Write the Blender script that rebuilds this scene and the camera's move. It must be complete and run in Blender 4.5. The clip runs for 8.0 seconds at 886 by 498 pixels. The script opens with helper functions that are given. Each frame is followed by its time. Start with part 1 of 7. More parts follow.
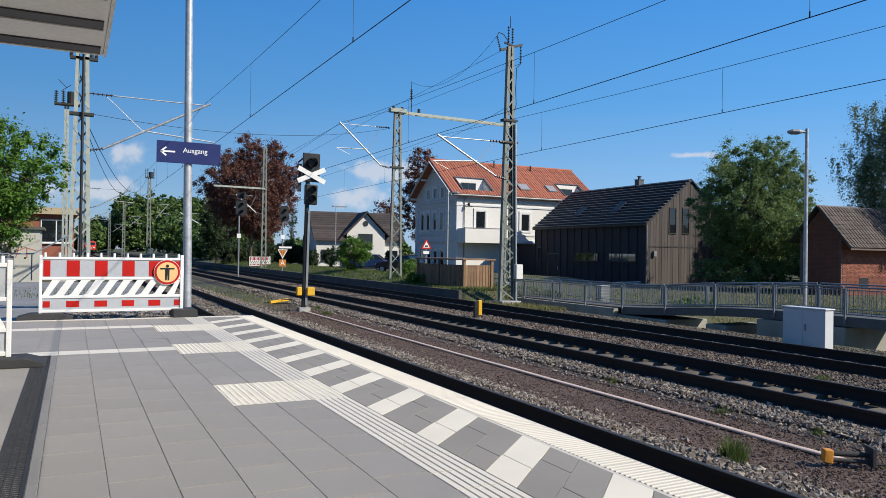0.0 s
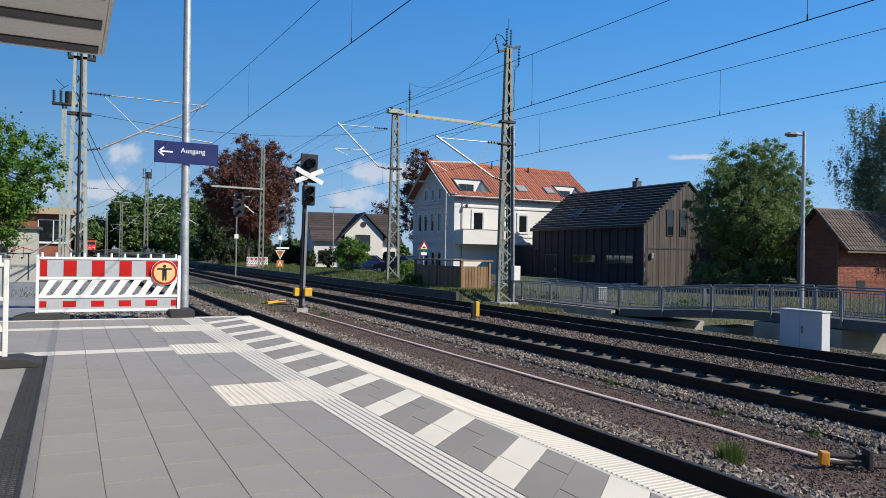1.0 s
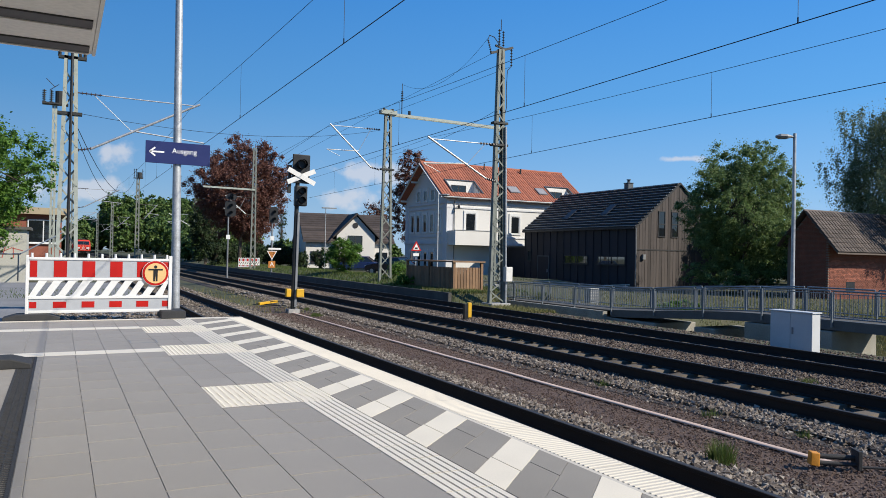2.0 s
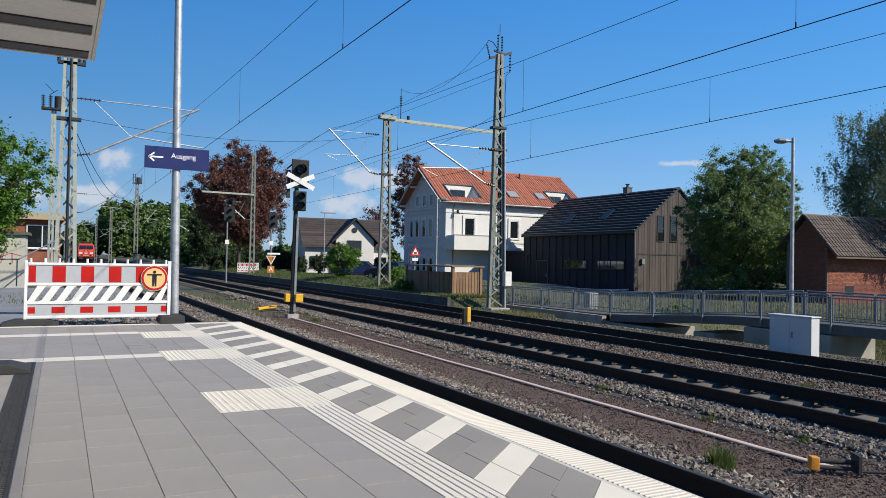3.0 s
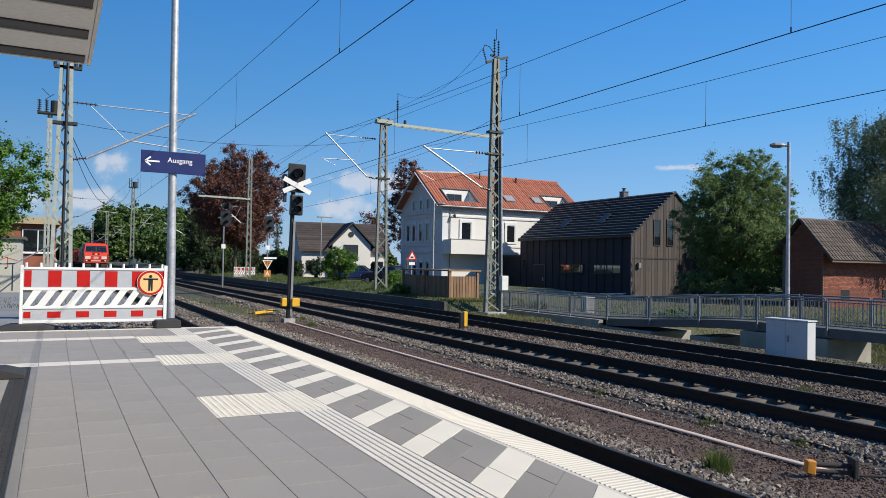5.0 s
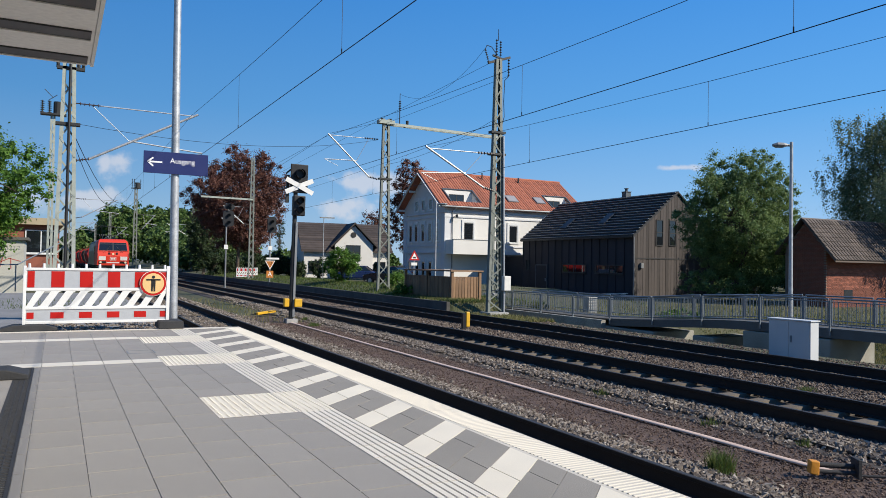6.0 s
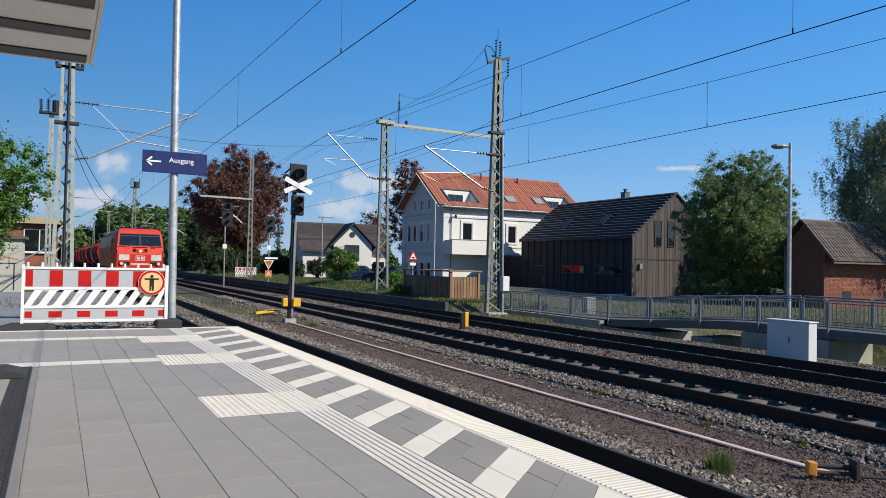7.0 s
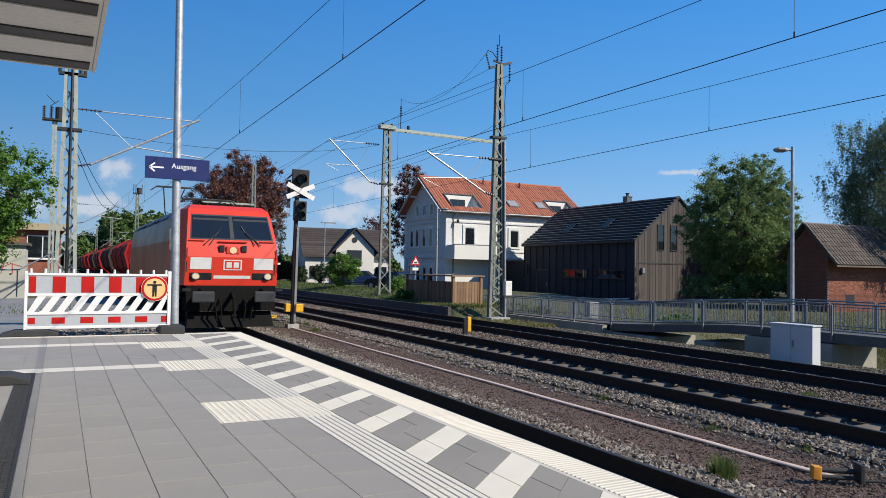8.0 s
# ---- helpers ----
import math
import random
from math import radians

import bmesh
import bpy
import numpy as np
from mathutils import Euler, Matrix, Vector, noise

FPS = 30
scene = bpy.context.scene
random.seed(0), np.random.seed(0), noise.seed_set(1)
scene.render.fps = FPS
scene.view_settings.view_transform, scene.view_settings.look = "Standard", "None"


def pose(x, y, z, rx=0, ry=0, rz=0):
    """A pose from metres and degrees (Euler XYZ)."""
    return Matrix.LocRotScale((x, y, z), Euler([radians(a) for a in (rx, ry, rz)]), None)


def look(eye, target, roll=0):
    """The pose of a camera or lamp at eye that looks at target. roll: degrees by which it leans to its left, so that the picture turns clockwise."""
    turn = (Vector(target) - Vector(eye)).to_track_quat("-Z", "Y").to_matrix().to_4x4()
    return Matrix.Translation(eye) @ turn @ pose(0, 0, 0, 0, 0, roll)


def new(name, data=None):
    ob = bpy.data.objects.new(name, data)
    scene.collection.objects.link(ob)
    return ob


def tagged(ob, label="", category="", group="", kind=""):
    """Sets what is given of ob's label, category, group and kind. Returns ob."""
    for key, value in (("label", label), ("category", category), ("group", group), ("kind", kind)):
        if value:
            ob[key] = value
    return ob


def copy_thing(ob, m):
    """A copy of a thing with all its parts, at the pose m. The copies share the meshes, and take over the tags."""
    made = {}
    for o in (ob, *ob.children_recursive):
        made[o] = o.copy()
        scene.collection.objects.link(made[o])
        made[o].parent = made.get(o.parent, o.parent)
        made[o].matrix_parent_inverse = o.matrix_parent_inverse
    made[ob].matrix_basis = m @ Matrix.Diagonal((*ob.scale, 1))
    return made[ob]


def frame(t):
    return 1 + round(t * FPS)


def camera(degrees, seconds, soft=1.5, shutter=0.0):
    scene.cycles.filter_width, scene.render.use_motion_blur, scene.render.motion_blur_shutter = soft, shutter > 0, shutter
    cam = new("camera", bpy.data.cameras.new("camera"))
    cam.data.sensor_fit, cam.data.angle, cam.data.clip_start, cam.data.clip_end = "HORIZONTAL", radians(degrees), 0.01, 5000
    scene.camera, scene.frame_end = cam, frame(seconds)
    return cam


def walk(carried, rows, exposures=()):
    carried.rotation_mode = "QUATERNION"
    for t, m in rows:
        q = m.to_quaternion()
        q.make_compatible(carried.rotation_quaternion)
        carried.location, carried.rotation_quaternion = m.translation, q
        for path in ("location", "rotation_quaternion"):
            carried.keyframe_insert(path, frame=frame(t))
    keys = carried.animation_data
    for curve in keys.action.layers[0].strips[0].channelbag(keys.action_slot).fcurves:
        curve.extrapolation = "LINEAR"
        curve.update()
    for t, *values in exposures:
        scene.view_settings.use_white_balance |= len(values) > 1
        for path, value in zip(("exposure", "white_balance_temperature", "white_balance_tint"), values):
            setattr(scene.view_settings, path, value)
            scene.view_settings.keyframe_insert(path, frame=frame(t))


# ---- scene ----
# camera: held by hand at one spot, turning slightly
EYE = (0.0, 0.0, 1.16)


def aim(yaw, pitch, roll):
    a, b = radians(yaw), radians(pitch)
    way = Vector((math.sin(a) * math.cos(b), math.cos(a) * math.cos(b), math.sin(b)))
    return look(EYE, Vector(EYE) + way, roll)


cam = camera(62.19, 8.0, 0.7)
AIMS = [
    (0.0, 26.773, 0.312, 0.863), (0.5, 26.786, 0.433, 0.999), (1.0, 26.958, 0.407, 1.058), (1.5, 27.401, 0.357, 1.130),
    (3.0, 27.625, 0.866, 1.061), (3.5, 27.579, 0.923, 1.151), (4.0, 27.747, 0.956, 1.206), (4.5, 27.952, 1.135, 1.055),
    (6.0, 27.693, 1.221, 0.963), (6.5, 27.754, 1.247, 0.981), (7.0, 27.789, 1.231, 1.136), (7.5, 27.695, 1.431, 0.962),
    (8.0, 27.596, 1.606, 0.923)]
walk(cam, [(t, aim(a, b, c)) for t, a, b, c in AIMS])

# light: afternoon sun from behind, over the right shoulder, and a clear blue sky with low clouds
SUN_TO = Vector((0.56, -0.62, 0.60)).normalized()
sun = new("sun", bpy.data.lights.new("sun", "SUN"))
sun.data.energy, sun.data.angle, sun.data.color = 5.4, radians(0.5), (1.0, 0.925, 0.79)
sun.matrix_world = look((0, 0, 60), Vector((0, 0, 60)) - SUN_TO)
scene.view_settings.exposure = 0.0


def make_world():
    w = bpy.data.worlds.new("sky")
    scene.world = w
    w.use_nodes = True
    n, l = w.node_tree.nodes, w.node_tree.links
    n.clear()
    out, bg = n.new("ShaderNodeOutputWorld"), n.new("ShaderNodeBackground")
    sky = n.new("ShaderNodeTexSky")
    sky.sky_type, sky.sun_disc = "NISHITA", False
    sky.sun_elevation = math.asin(SUN_TO.z)
    sky.sun_rotation = math.atan2(SUN_TO.x, SUN_TO.y)
    sky.air_density, sky.dust_density, sky.ozone_density = 1.0, 0.15, 3.0
    co, sep = n.new("ShaderNodeTexCoord"), n.new("ShaderNodeSeparateXYZ")
    l.new(co.outputs["Generated"], sep.inputs[0])
    # deep blue overhead, paler towards the horizon
    grad = n.new("ShaderNodeValToRGB")
    e = grad.color_ramp.elements
    e[0].position, e[0].color = 0.0, (2.6, 3.9, 5.6, 1)
    e[1].position, e[1].color = 1.0, (0.22, 1.35, 4.4, 1)
    for pos, c in ((0.09, (1.65, 3.4, 5.8, 1)), (0.2, (0.78, 2.7, 5.7, 1)), (0.36, (0.38, 2.05, 5.5, 1))):
        e.new(pos).color = c
    l.new(sep.outputs["Z"], grad.inputs[0])
    hue = n.new("ShaderNodeHueSaturation")
    hue.inputs["Saturation"].default_value, hue.inputs["Hue"].default_value = 1.25, 0.51
    l.new(sky.outputs[0], hue.inputs["Color"])
    base = n.new("ShaderNodeMix")
    base.data_type = "RGBA"
    base.inputs["Factor"].default_value = 0.85
    # brighter on the sun's side
    side, lit = n.new("ShaderNodeMapRange"), n.new("ShaderNodeVectorMath")
    side.inputs["From Min"].default_value, side.inputs["To Min"].default_value, side.inputs["To Max"].default_value = -1.0, 0.50, 1.48
    l.new(sep.outputs["X"], side.inputs["Value"])
    lit.operation = "SCALE"
    l.new(grad.outputs[0], lit.inputs[0]), l.new(side.outputs[0], lit.inputs["Scale"])
    l.new(hue.outputs[0], base.inputs["A"]), l.new(lit.outputs[0], base.inputs["B"])
    # a few fair-weather clouds low over the horizon
    no = n.new("ShaderNodeTexNoise")
    no.inputs["Scale"].default_value, no.inputs["Detail"].default_value, no.inputs["Roughness"].default_value = 17.0, 9.0, 0.55
    l.new(co.outputs["Generated"], no.inputs["Vector"])
    last = None
    for way, wide, high in (((0.052, 0.991, 0.12), 0.075, 0.028), ((0.346, 0.932, 0.108), 0.09, 0.026), ((0.30, 0.945, 0.075), 0.14, 0.03), ((0.02, 0.995, 0.072), 0.16, 0.022), ((0.706, 0.696, 0.13), 0.05, 0.007), ((-0.5, 0.85, 0.12), 0.3, 0.04), ((0.9, -0.3, 0.2), 0.3, 0.06)):
        v = n.new("ShaderNodeVectorMath")
        v.operation = "SUBTRACT"
        l.new(co.outputs["Generated"], v.inputs[0])
        v.inputs[1].default_value = way
        sc = n.new("ShaderNodeVectorMath")
        sc.operation = "MULTIPLY"
        l.new(v.outputs[0], sc.inputs[0])
        sc.inputs[1].default_value = (1 / wide, 1 / wide, 1 / high)
        ln = n.new("ShaderNodeVectorMath")
        ln.operation = "LENGTH"
        l.new(sc.outputs[0], ln.inputs[0])
        if last is None:
            last = ln.outputs["Value"]
        else:
            mn = n.new("ShaderNodeMath")
            mn.operation = "MINIMUM"
            l.new(last, mn.inputs[0]), l.new(ln.outputs["Value"], mn.inputs[1])
            last = mn.outputs[0]
    add = n.new("ShaderNodeMath")
    add.operation = "MULTIPLY_ADD"
    l.new(no.outputs[0], add.inputs[0])
    add.inputs[1].default_value = 3.2
    neg = n.new("ShaderNodeMath")
    neg.operation = "MULTIPLY"
    neg.inputs[1].default_value = -1.0
    l.new(last, neg.inputs[0]), l.new(neg.outputs[0], add.inputs[2])
    mr = n.new("ShaderNodeMapRange")
    mr.interpolation_type = "SMOOTHSTEP"
    mr.inputs["From Min"].default_value, mr.inputs["From Max"].default_value = 0.98, 1.5
    mr.inputs["To Max"].default_value = 0.66
    l.new(add.outputs[0], mr.inputs["Value"])
    mix = n.new("ShaderNodeMix")
    mix.data_type = "RGBA"
    l.new(mr.outputs[0], mix.inputs["Factor"])
    l.new(base.outputs["Result"], mix.inputs["A"])
    mix.inputs["B"].default_value = (6.3, 6.4, 6.9, 1)
    l.new(mix.outputs["Result"], bg.inputs["Color"])
    bg.inputs["Strength"].default_value = 0.112
    l.new(bg.outputs[0], out.inputs[0])


make_world()


# ---- materials ----
def mat(name, color, rough=0.7, metal=0.0, spread=0.25, size=3.0, grain=40.0, bump=0.15, second=None, piece=0.0, spec=0.5):
    """A weathered surface: colour varies over two scales of noise (stains, grain), with fine relief. piece: change from piece to piece."""
    m = bpy.data.materials.new(name)
    m.use_nodes = True
    n, l = m.node_tree.nodes, m.node_tree.links
    b = n["Principled BSDF"]
    b.inputs["Metallic"].default_value = metal
    b.inputs["Specular IOR Level"].default_value = spec
    co = n.new("ShaderNodeTexCoord")
    big, fine = n.new("ShaderNodeTexNoise"), n.new("ShaderNodeTexNoise")
    for no, s, d in ((big, size, 5.0), (fine, grain, 4.0)):
        no.inputs["Scale"].default_value, no.inputs["Detail"].default_value = s, d
        l.new(co.outputs["Object"], no.inputs["Vector"])
    avg = n.new("ShaderNodeMath")
    avg.operation = "MULTIPLY_ADD"
    l.new(fine.outputs[0], avg.inputs[0])
    avg.inputs[1].default_value = 0.45
    half = n.new("ShaderNodeMath")
    half.operation = "MULTIPLY"
    half.inputs[1].default_value = 0.55
    l.new(big.outputs[0], half.inputs[0])
    l.new(half.outputs[0], avg.inputs[2])
    last = avg.outputs[0]
    if piece:
        oi, ma = n.new("ShaderNodeObjectInfo"), n.new("ShaderNodeMath")
        ma.operation = "MULTIPLY_ADD"
        l.new(oi.outputs["Random"], ma.inputs[0])
        ma.inputs[1].default_value = piece
        sub = n.new("ShaderNodeMath")
        sub.operation = "SUBTRACT"
        l.new(last, sub.inputs[0])
        sub.inputs[1].default_value = piece / 2
        l.new(sub.outputs[0], ma.inputs[2])
        last = ma.outputs[0]
    ramp = n.new("ShaderNodeValToRGB")
    e = ramp.color_ramp.elements
    lo = second if second else tuple(c * (1 - spread) for c in color)
    hi = color if second else tuple(min(1.0, c * (1 + spread)) for c in color)
    e[0].position, e[0].color = 0.32, (*lo, 1)
    e[1].position, e[1].color = 0.68, (*hi, 1)
    l.new(last, ramp.inputs[0])
    l.new(ramp.outputs[0], b.inputs["Base Color"])
    rr = n.new("ShaderNodeMapRange")
    rr.inputs["To Min"].default_value, rr.inputs["To Max"].default_value = max(0.02, rough - 0.12), min(1.0, rough + 0.12)
    l.new(big.outputs[0], rr.inputs["Value"])
    l.new(rr.outputs[0], b.inputs["Roughness"])
    if bump:
        bp = n.new("ShaderNodeBump")
        bp.inputs["Strength"].default_value, bp.inputs["Distance"].default_value = bump, 0.02
        l.new(fine.outputs[0], bp.inputs["Height"])
        l.new(bp.outputs[0], b.inputs["Normal"])
    return m


def glass_mat(name, tint=(0.012, 0.015, 0.018)):
    m = bpy.data.materials.new(name)
    m.use_nodes = True
    b = m.node_tree.nodes["Principled BSDF"]
    b.inputs["Base Color"].default_value = (*tint, 1)
    b.inputs["Roughness"].default_value = 0.03
    b.inputs["Specular IOR Level"].default_value = 0.9
    return m


def glow_mat(name, color, power):
    m = bpy.data.materials.new(name)
    m.use_nodes = True
    b = m.node_tree.nodes["Principled BSDF"]
    b.inputs["Base Color"].default_value = (*color, 1)
    b.inputs["Emission Color"].default_value = (*color, 1)
    b.inputs["Emission Strength"].default_value = power
    return m


def island_mat(name, stops, rough=0.85, bump=0.3, grain=60.0):
    """Colour by random island, for joined stones and leaves."""
    m = bpy.data.materials.new(name)
    m.use_nodes = True
    n, l = m.node_tree.nodes, m.node_tree.links
    b = n["Principled BSDF"]
    b.inputs["Roughness"].default_value = rough
    b.inputs["Specular IOR Level"].default_value = 0.3
    ge, ramp = n.new("ShaderNodeNewGeometry"), n.new("ShaderNodeValToRGB")
    e = ramp.color_ramp.elements
    while len(e) < len(stops):
        e.new(0.5)
    for k, c in enumerate(stops):
        e[k].position, e[k].color = k / (len(stops) - 1), (*c, 1)
    l.new(ge.outputs["Random Per Island"], ramp.inputs[0])
    l.new(ramp.outputs[0], b.inputs["Base Color"])
    co, no, bp = n.new("ShaderNodeTexCoord"), n.new("ShaderNodeTexNoise"), n.new("ShaderNodeBump")
    no.inputs["Scale"].default_value = grain
    l.new(co.outputs["Object"], no.inputs["Vector"])
    bp.inputs["Strength"].default_value, bp.inputs["Distance"].default_value = bump, 0.01
    l.new(no.outputs[0], bp.inputs["Height"])
    l.new(bp.outputs[0], b.inputs["Normal"])
    return m


def leaf_mat(name, stops, thru=0.35):
    m = island_mat(name, stops, 0.55, 0.0)
    n, l = m.node_tree.nodes, m.node_tree.links
    b = n["Principled BSDF"]
    tr, mx = n.new("ShaderNodeBsdfTranslucent"), n.new("ShaderNodeMixShader")
    ramp = next(k for k in n if k.type == "VALTORGB")
    l.new(ramp.outputs[0], tr.inputs["Color"])
    mx.inputs[0].default_value = thru
    l.new(b.outputs[0], mx.inputs[1]), l.new(tr.outputs[0], mx.inputs[2])
    l.new(mx.outputs[0], n["Material Output"].inputs[0])
    return m


M_TILE = mat("paving_grey", (0.33, 0.305, 0.272), 0.85, 0, 0.12, 1.3, 260, 0.25, piece=0.10, spec=0.3)
M_TILE_DARK = mat("paving_dark", (0.295, 0.27, 0.232), 0.85, 0, 0.10, 1.3, 260, 0.25, piece=0.14, spec=0.3)
M_JOINT = mat("joint_sand", (0.36, 0.335, 0.29), 0.95, 0, 0.3, 4, 150, 0.3)
M_WHITE_TILE = mat("paving_white", (0.76, 0.695, 0.575), 0.7, 0, 0.07, 2.0, 120, 0.08, piece=0.12)
M_BAR = mat("hatch_bar_pale", (0.80, 0.72, 0.575), 0.75, 0, 0.07, 2.0, 120, 0.08, piece=0.12)
M_EDGE = mat("edge_stone_pale", (0.64, 0.585, 0.485), 0.75, 0, 0.09, 2.0, 120, 0.08, piece=0.12)
M_CONC = mat("concrete", (0.36, 0.35, 0.33), 0.9, 0, 0.3, 1.2, 45, 0.3)
M_CONC_DARK = mat("concrete_dark", (0.10, 0.095, 0.085), 0.92, 0, 0.4, 1.2, 40, 0.35)
M_CONC_STAINED = mat("concrete_stained", (0.30, 0.285, 0.245), 0.92, 0, 0.5, 0.9, 30, 0.35)
M_SLEEPER = mat("sleeper_concrete", (0.145, 0.122, 0.098), 0.95, 0, 0.3, 3, 60, 0.25, piece=0.3, spec=0.15)
# rail colour taken near black to carry the shade on the rail sides
M_RAIL = mat("rail_shaded_rust", (0.022, 0.016, 0.013), 0.8, 0.1, 0.35, 5, 90, 0.2)
M_RAILTOP = mat("rail_polished", (0.07, 0.065, 0.06), 0.6, 0.5, 0.1, 3, 90, 0.0)
M_BALLAST_BED = mat("ballast_bed", (0.06, 0.048, 0.039), 0.95, 0, 0.45, 2.0, 22, 0.9)
M_STONES = island_mat("ballast_stones", [(0.058, 0.044, 0.034), (0.165, 0.132, 0.104), (0.285, 0.24, 0.196), (0.085, 0.064, 0.049), (0.41, 0.36, 0.30)])
M_STONES_RUST = island_mat("ballast_rusty", [(0.05, 0.035, 0.027), (0.12, 0.087, 0.067), (0.21, 0.165, 0.128), (0.072, 0.05, 0.038), (0.30, 0.25, 0.20)])
M_CHIPS = island_mat("path_chips", [(0.065, 0.04, 0.03), (0.12, 0.08, 0.062), (0.21, 0.155, 0.125), (0.08, 0.05, 0.039)])
M_PATH = mat("gravel_path", (0.115, 0.076, 0.058), 0.97, 0, 0.35, 1.5, 70, 0.8)
M_EARTH = mat("earth", (0.11, 0.095, 0.055), 0.97, 0, 0.4, 0.8, 18, 0.7, second=(0.05, 0.065, 0.022))
M_GRASS = leaf_mat("grass", [(0.05, 0.10, 0.02), (0.10, 0.15, 0.035), (0.17, 0.18, 0.06), (0.06, 0.12, 0.025)])
M_DRYGRASS = leaf_mat("dry_grass", [(0.20, 0.18, 0.075), (0.27, 0.24, 0.10), (0.12, 0.15, 0.04)])
M_ASPHALT = mat("asphalt", (0.24, 0.235, 0.23), 0.92, 0, 0.2, 1.0, 120, 0.35)
M_GALV = mat("galvanised", (0.46, 0.47, 0.48), 0.5, 0.5, 0.3, 9, 45, 0.08)
M_MAST = mat("mast_paint", (0.20, 0.215, 0.19), 0.65, 0.2, 0.25, 5, 50, 0.15)
M_MAST_LIGHT = mat("mast_pale_green", (0.36, 0.39, 0.345), 0.65, 0.1, 0.2, 5, 50, 0.12)
M_MAST_DARK = mat("mast_dark", (0.035, 0.036, 0.035), 0.6, 0.2, 0.3, 5, 50, 0.15)
M_WIRE = mat("wire", (0.018, 0.020, 0.022), 0.55, 0.3, 0.2, 5, 50, 0.0)
M_INSUL = mat("insulator", (0.07, 0.045, 0.035), 0.3, 0, 0.2, 5, 50, 0.0)
M_WHITE = mat("white_plastic", (0.78, 0.77, 0.74), 0.5, 0, 0.07, 4, 50, 0.04)
M_WHITE_WORN = mat("white_worn", (0.74, 0.72, 0.67), 0.6, 0, 0.12, 6, 60, 0.06)
M_REFL_WHITE = mat("reflective_grey", (0.44, 0.455, 0.475), 0.4, 0, 0.06, 9, 80, 0.03)
M_RED = mat("red_foil", (0.47, 0.010, 0.007), 0.6, 0, 0.10, 6, 80, 0.03, spec=0.25)
M_RUBBER = mat("black_rubber", (0.035, 0.035, 0.036), 0.8, 0, 0.3, 8, 70, 0.25)
M_SIGN_BLUE = mat("sign_blue", (0.013, 0.022, 0.115), 0.4, 0, 0.06, 2, 60, 0.0)
M_TEXT_WHITE = mat("lettering_white", (0.85, 0.85, 0.85), 0.5, 0, 0.03, 3, 50, 0.0)
M_YELLOW = mat("yellow_paint", (0.72, 0.40, 0.02), 0.5, 0, 0.2, 5, 50, 0.08)
M_AMBER = mat("amber_plastic", (0.68, 0.28, 0.03), 0.5, 0, 0.15, 5, 50, 0.05)
M_ORANGE = mat("amber_foil", (0.50, 0.18, 0.03), 0.45, 0, 0.06, 5, 50, 0.0)
M_CREAM = mat("cream_foil", (0.80, 0.52, 0.22), 0.45, 0, 0.05, 5, 50, 0.0)
M_BLACK = mat("black_paint", (0.014, 0.014, 0.015), 0.45, 0, 0.3, 5, 60, 0.05)
M_STEEL_GREY = mat("painted_steel_grey", (0.24, 0.25, 0.26), 0.55, 0.3, 0.2, 4, 50, 0.1)
M_GLASS = glass_mat("window_glass")
M_GLASS_DULL = glass_mat("dusty_roof_glass", (0.03, 0.032, 0.036))
M_GLASS_DULL.node_tree.nodes["Principled BSDF"].inputs["Roughness"].default_value = 0.45
M_GLASS_DULL.node_tree.nodes["Principled BSDF"].inputs["Specular IOR Level"].default_value = 0.25
M_BLIND = mat("grey_blind", (0.30, 0.29, 0.29), 0.5, 0, 0.1, 3, 40, 0.0)
M_GLASS_COATED = glass_mat("coated_window_glass")
M_GLASS_COATED.node_tree.nodes["Principled BSDF"].inputs["IOR"].default_value = 2.3
M_GIRDER = mat("girder_grey", (0.10, 0.115, 0.13), 0.55, 0.3, 0.2, 3, 30, 0.08)


# ---- building helpers ----
def box(bm, x0, x1, y0, y1, z0, z1, m=None):
    """A box between the given limits, in the matrix m if there is one."""
    v = [Vector((x, y, z)) for x in (x0, x1) for y in (y0, y1) for z in (z0, z1)]
    if m is not None:
        v = [m @ p for p in v]
    v = [bm.verts.new(p) for p in v]
    for f in ((0, 1, 3, 2), (4, 6, 7, 5), (0, 4, 5, 1), (2, 3, 7, 6), (0, 2, 6, 4), (1, 5, 7, 3)):
        bm.faces.new([v[i] for i in f])


def rod(bm, a, b, r, r2=None, n=8, caps=True):
    """A round bar from a to b."""
    a, b = Vector(a), Vector(b)
    r2 = r if r2 is None else r2
    d = (b - a).normalized()
    s = d.orthogonal().normalized()
    t = d.cross(s)
    ra, rb = [], []
    for k in range(n):
        w = 2 * math.pi * k / n
        o = s * math.cos(w) + t * math.sin(w)
        ra.append(bm.verts.new(a + o * r)), rb.append(bm.verts.new(b + o * r2))
    for k in range(n):
        bm.faces.new((ra[k], ra[(k + 1) % n], rb[(k + 1) % n], rb[k]))
    if caps:
        bm.faces.new(ra[::-1]), bm.faces.new(rb)


def bar(bm, a, b, w, h, up=(0, 0, 1)):
    """A flat bar from a to b, w wide and h high."""
    a, b = Vector(a), Vector(b)
    d = (b - a)
    x = d.cross(Vector(up)).normalized() if d.cross(Vector(up)).length > 1e-6 else Vector((1, 0, 0))
    z = x.cross(d).normalized()
    m = Matrix((x, d.normalized(), z)).transposed().to_4x4()
    m.translation = a
    box(bm, -w / 2, w / 2, 0, d.length, -h / 2, h / 2, m)


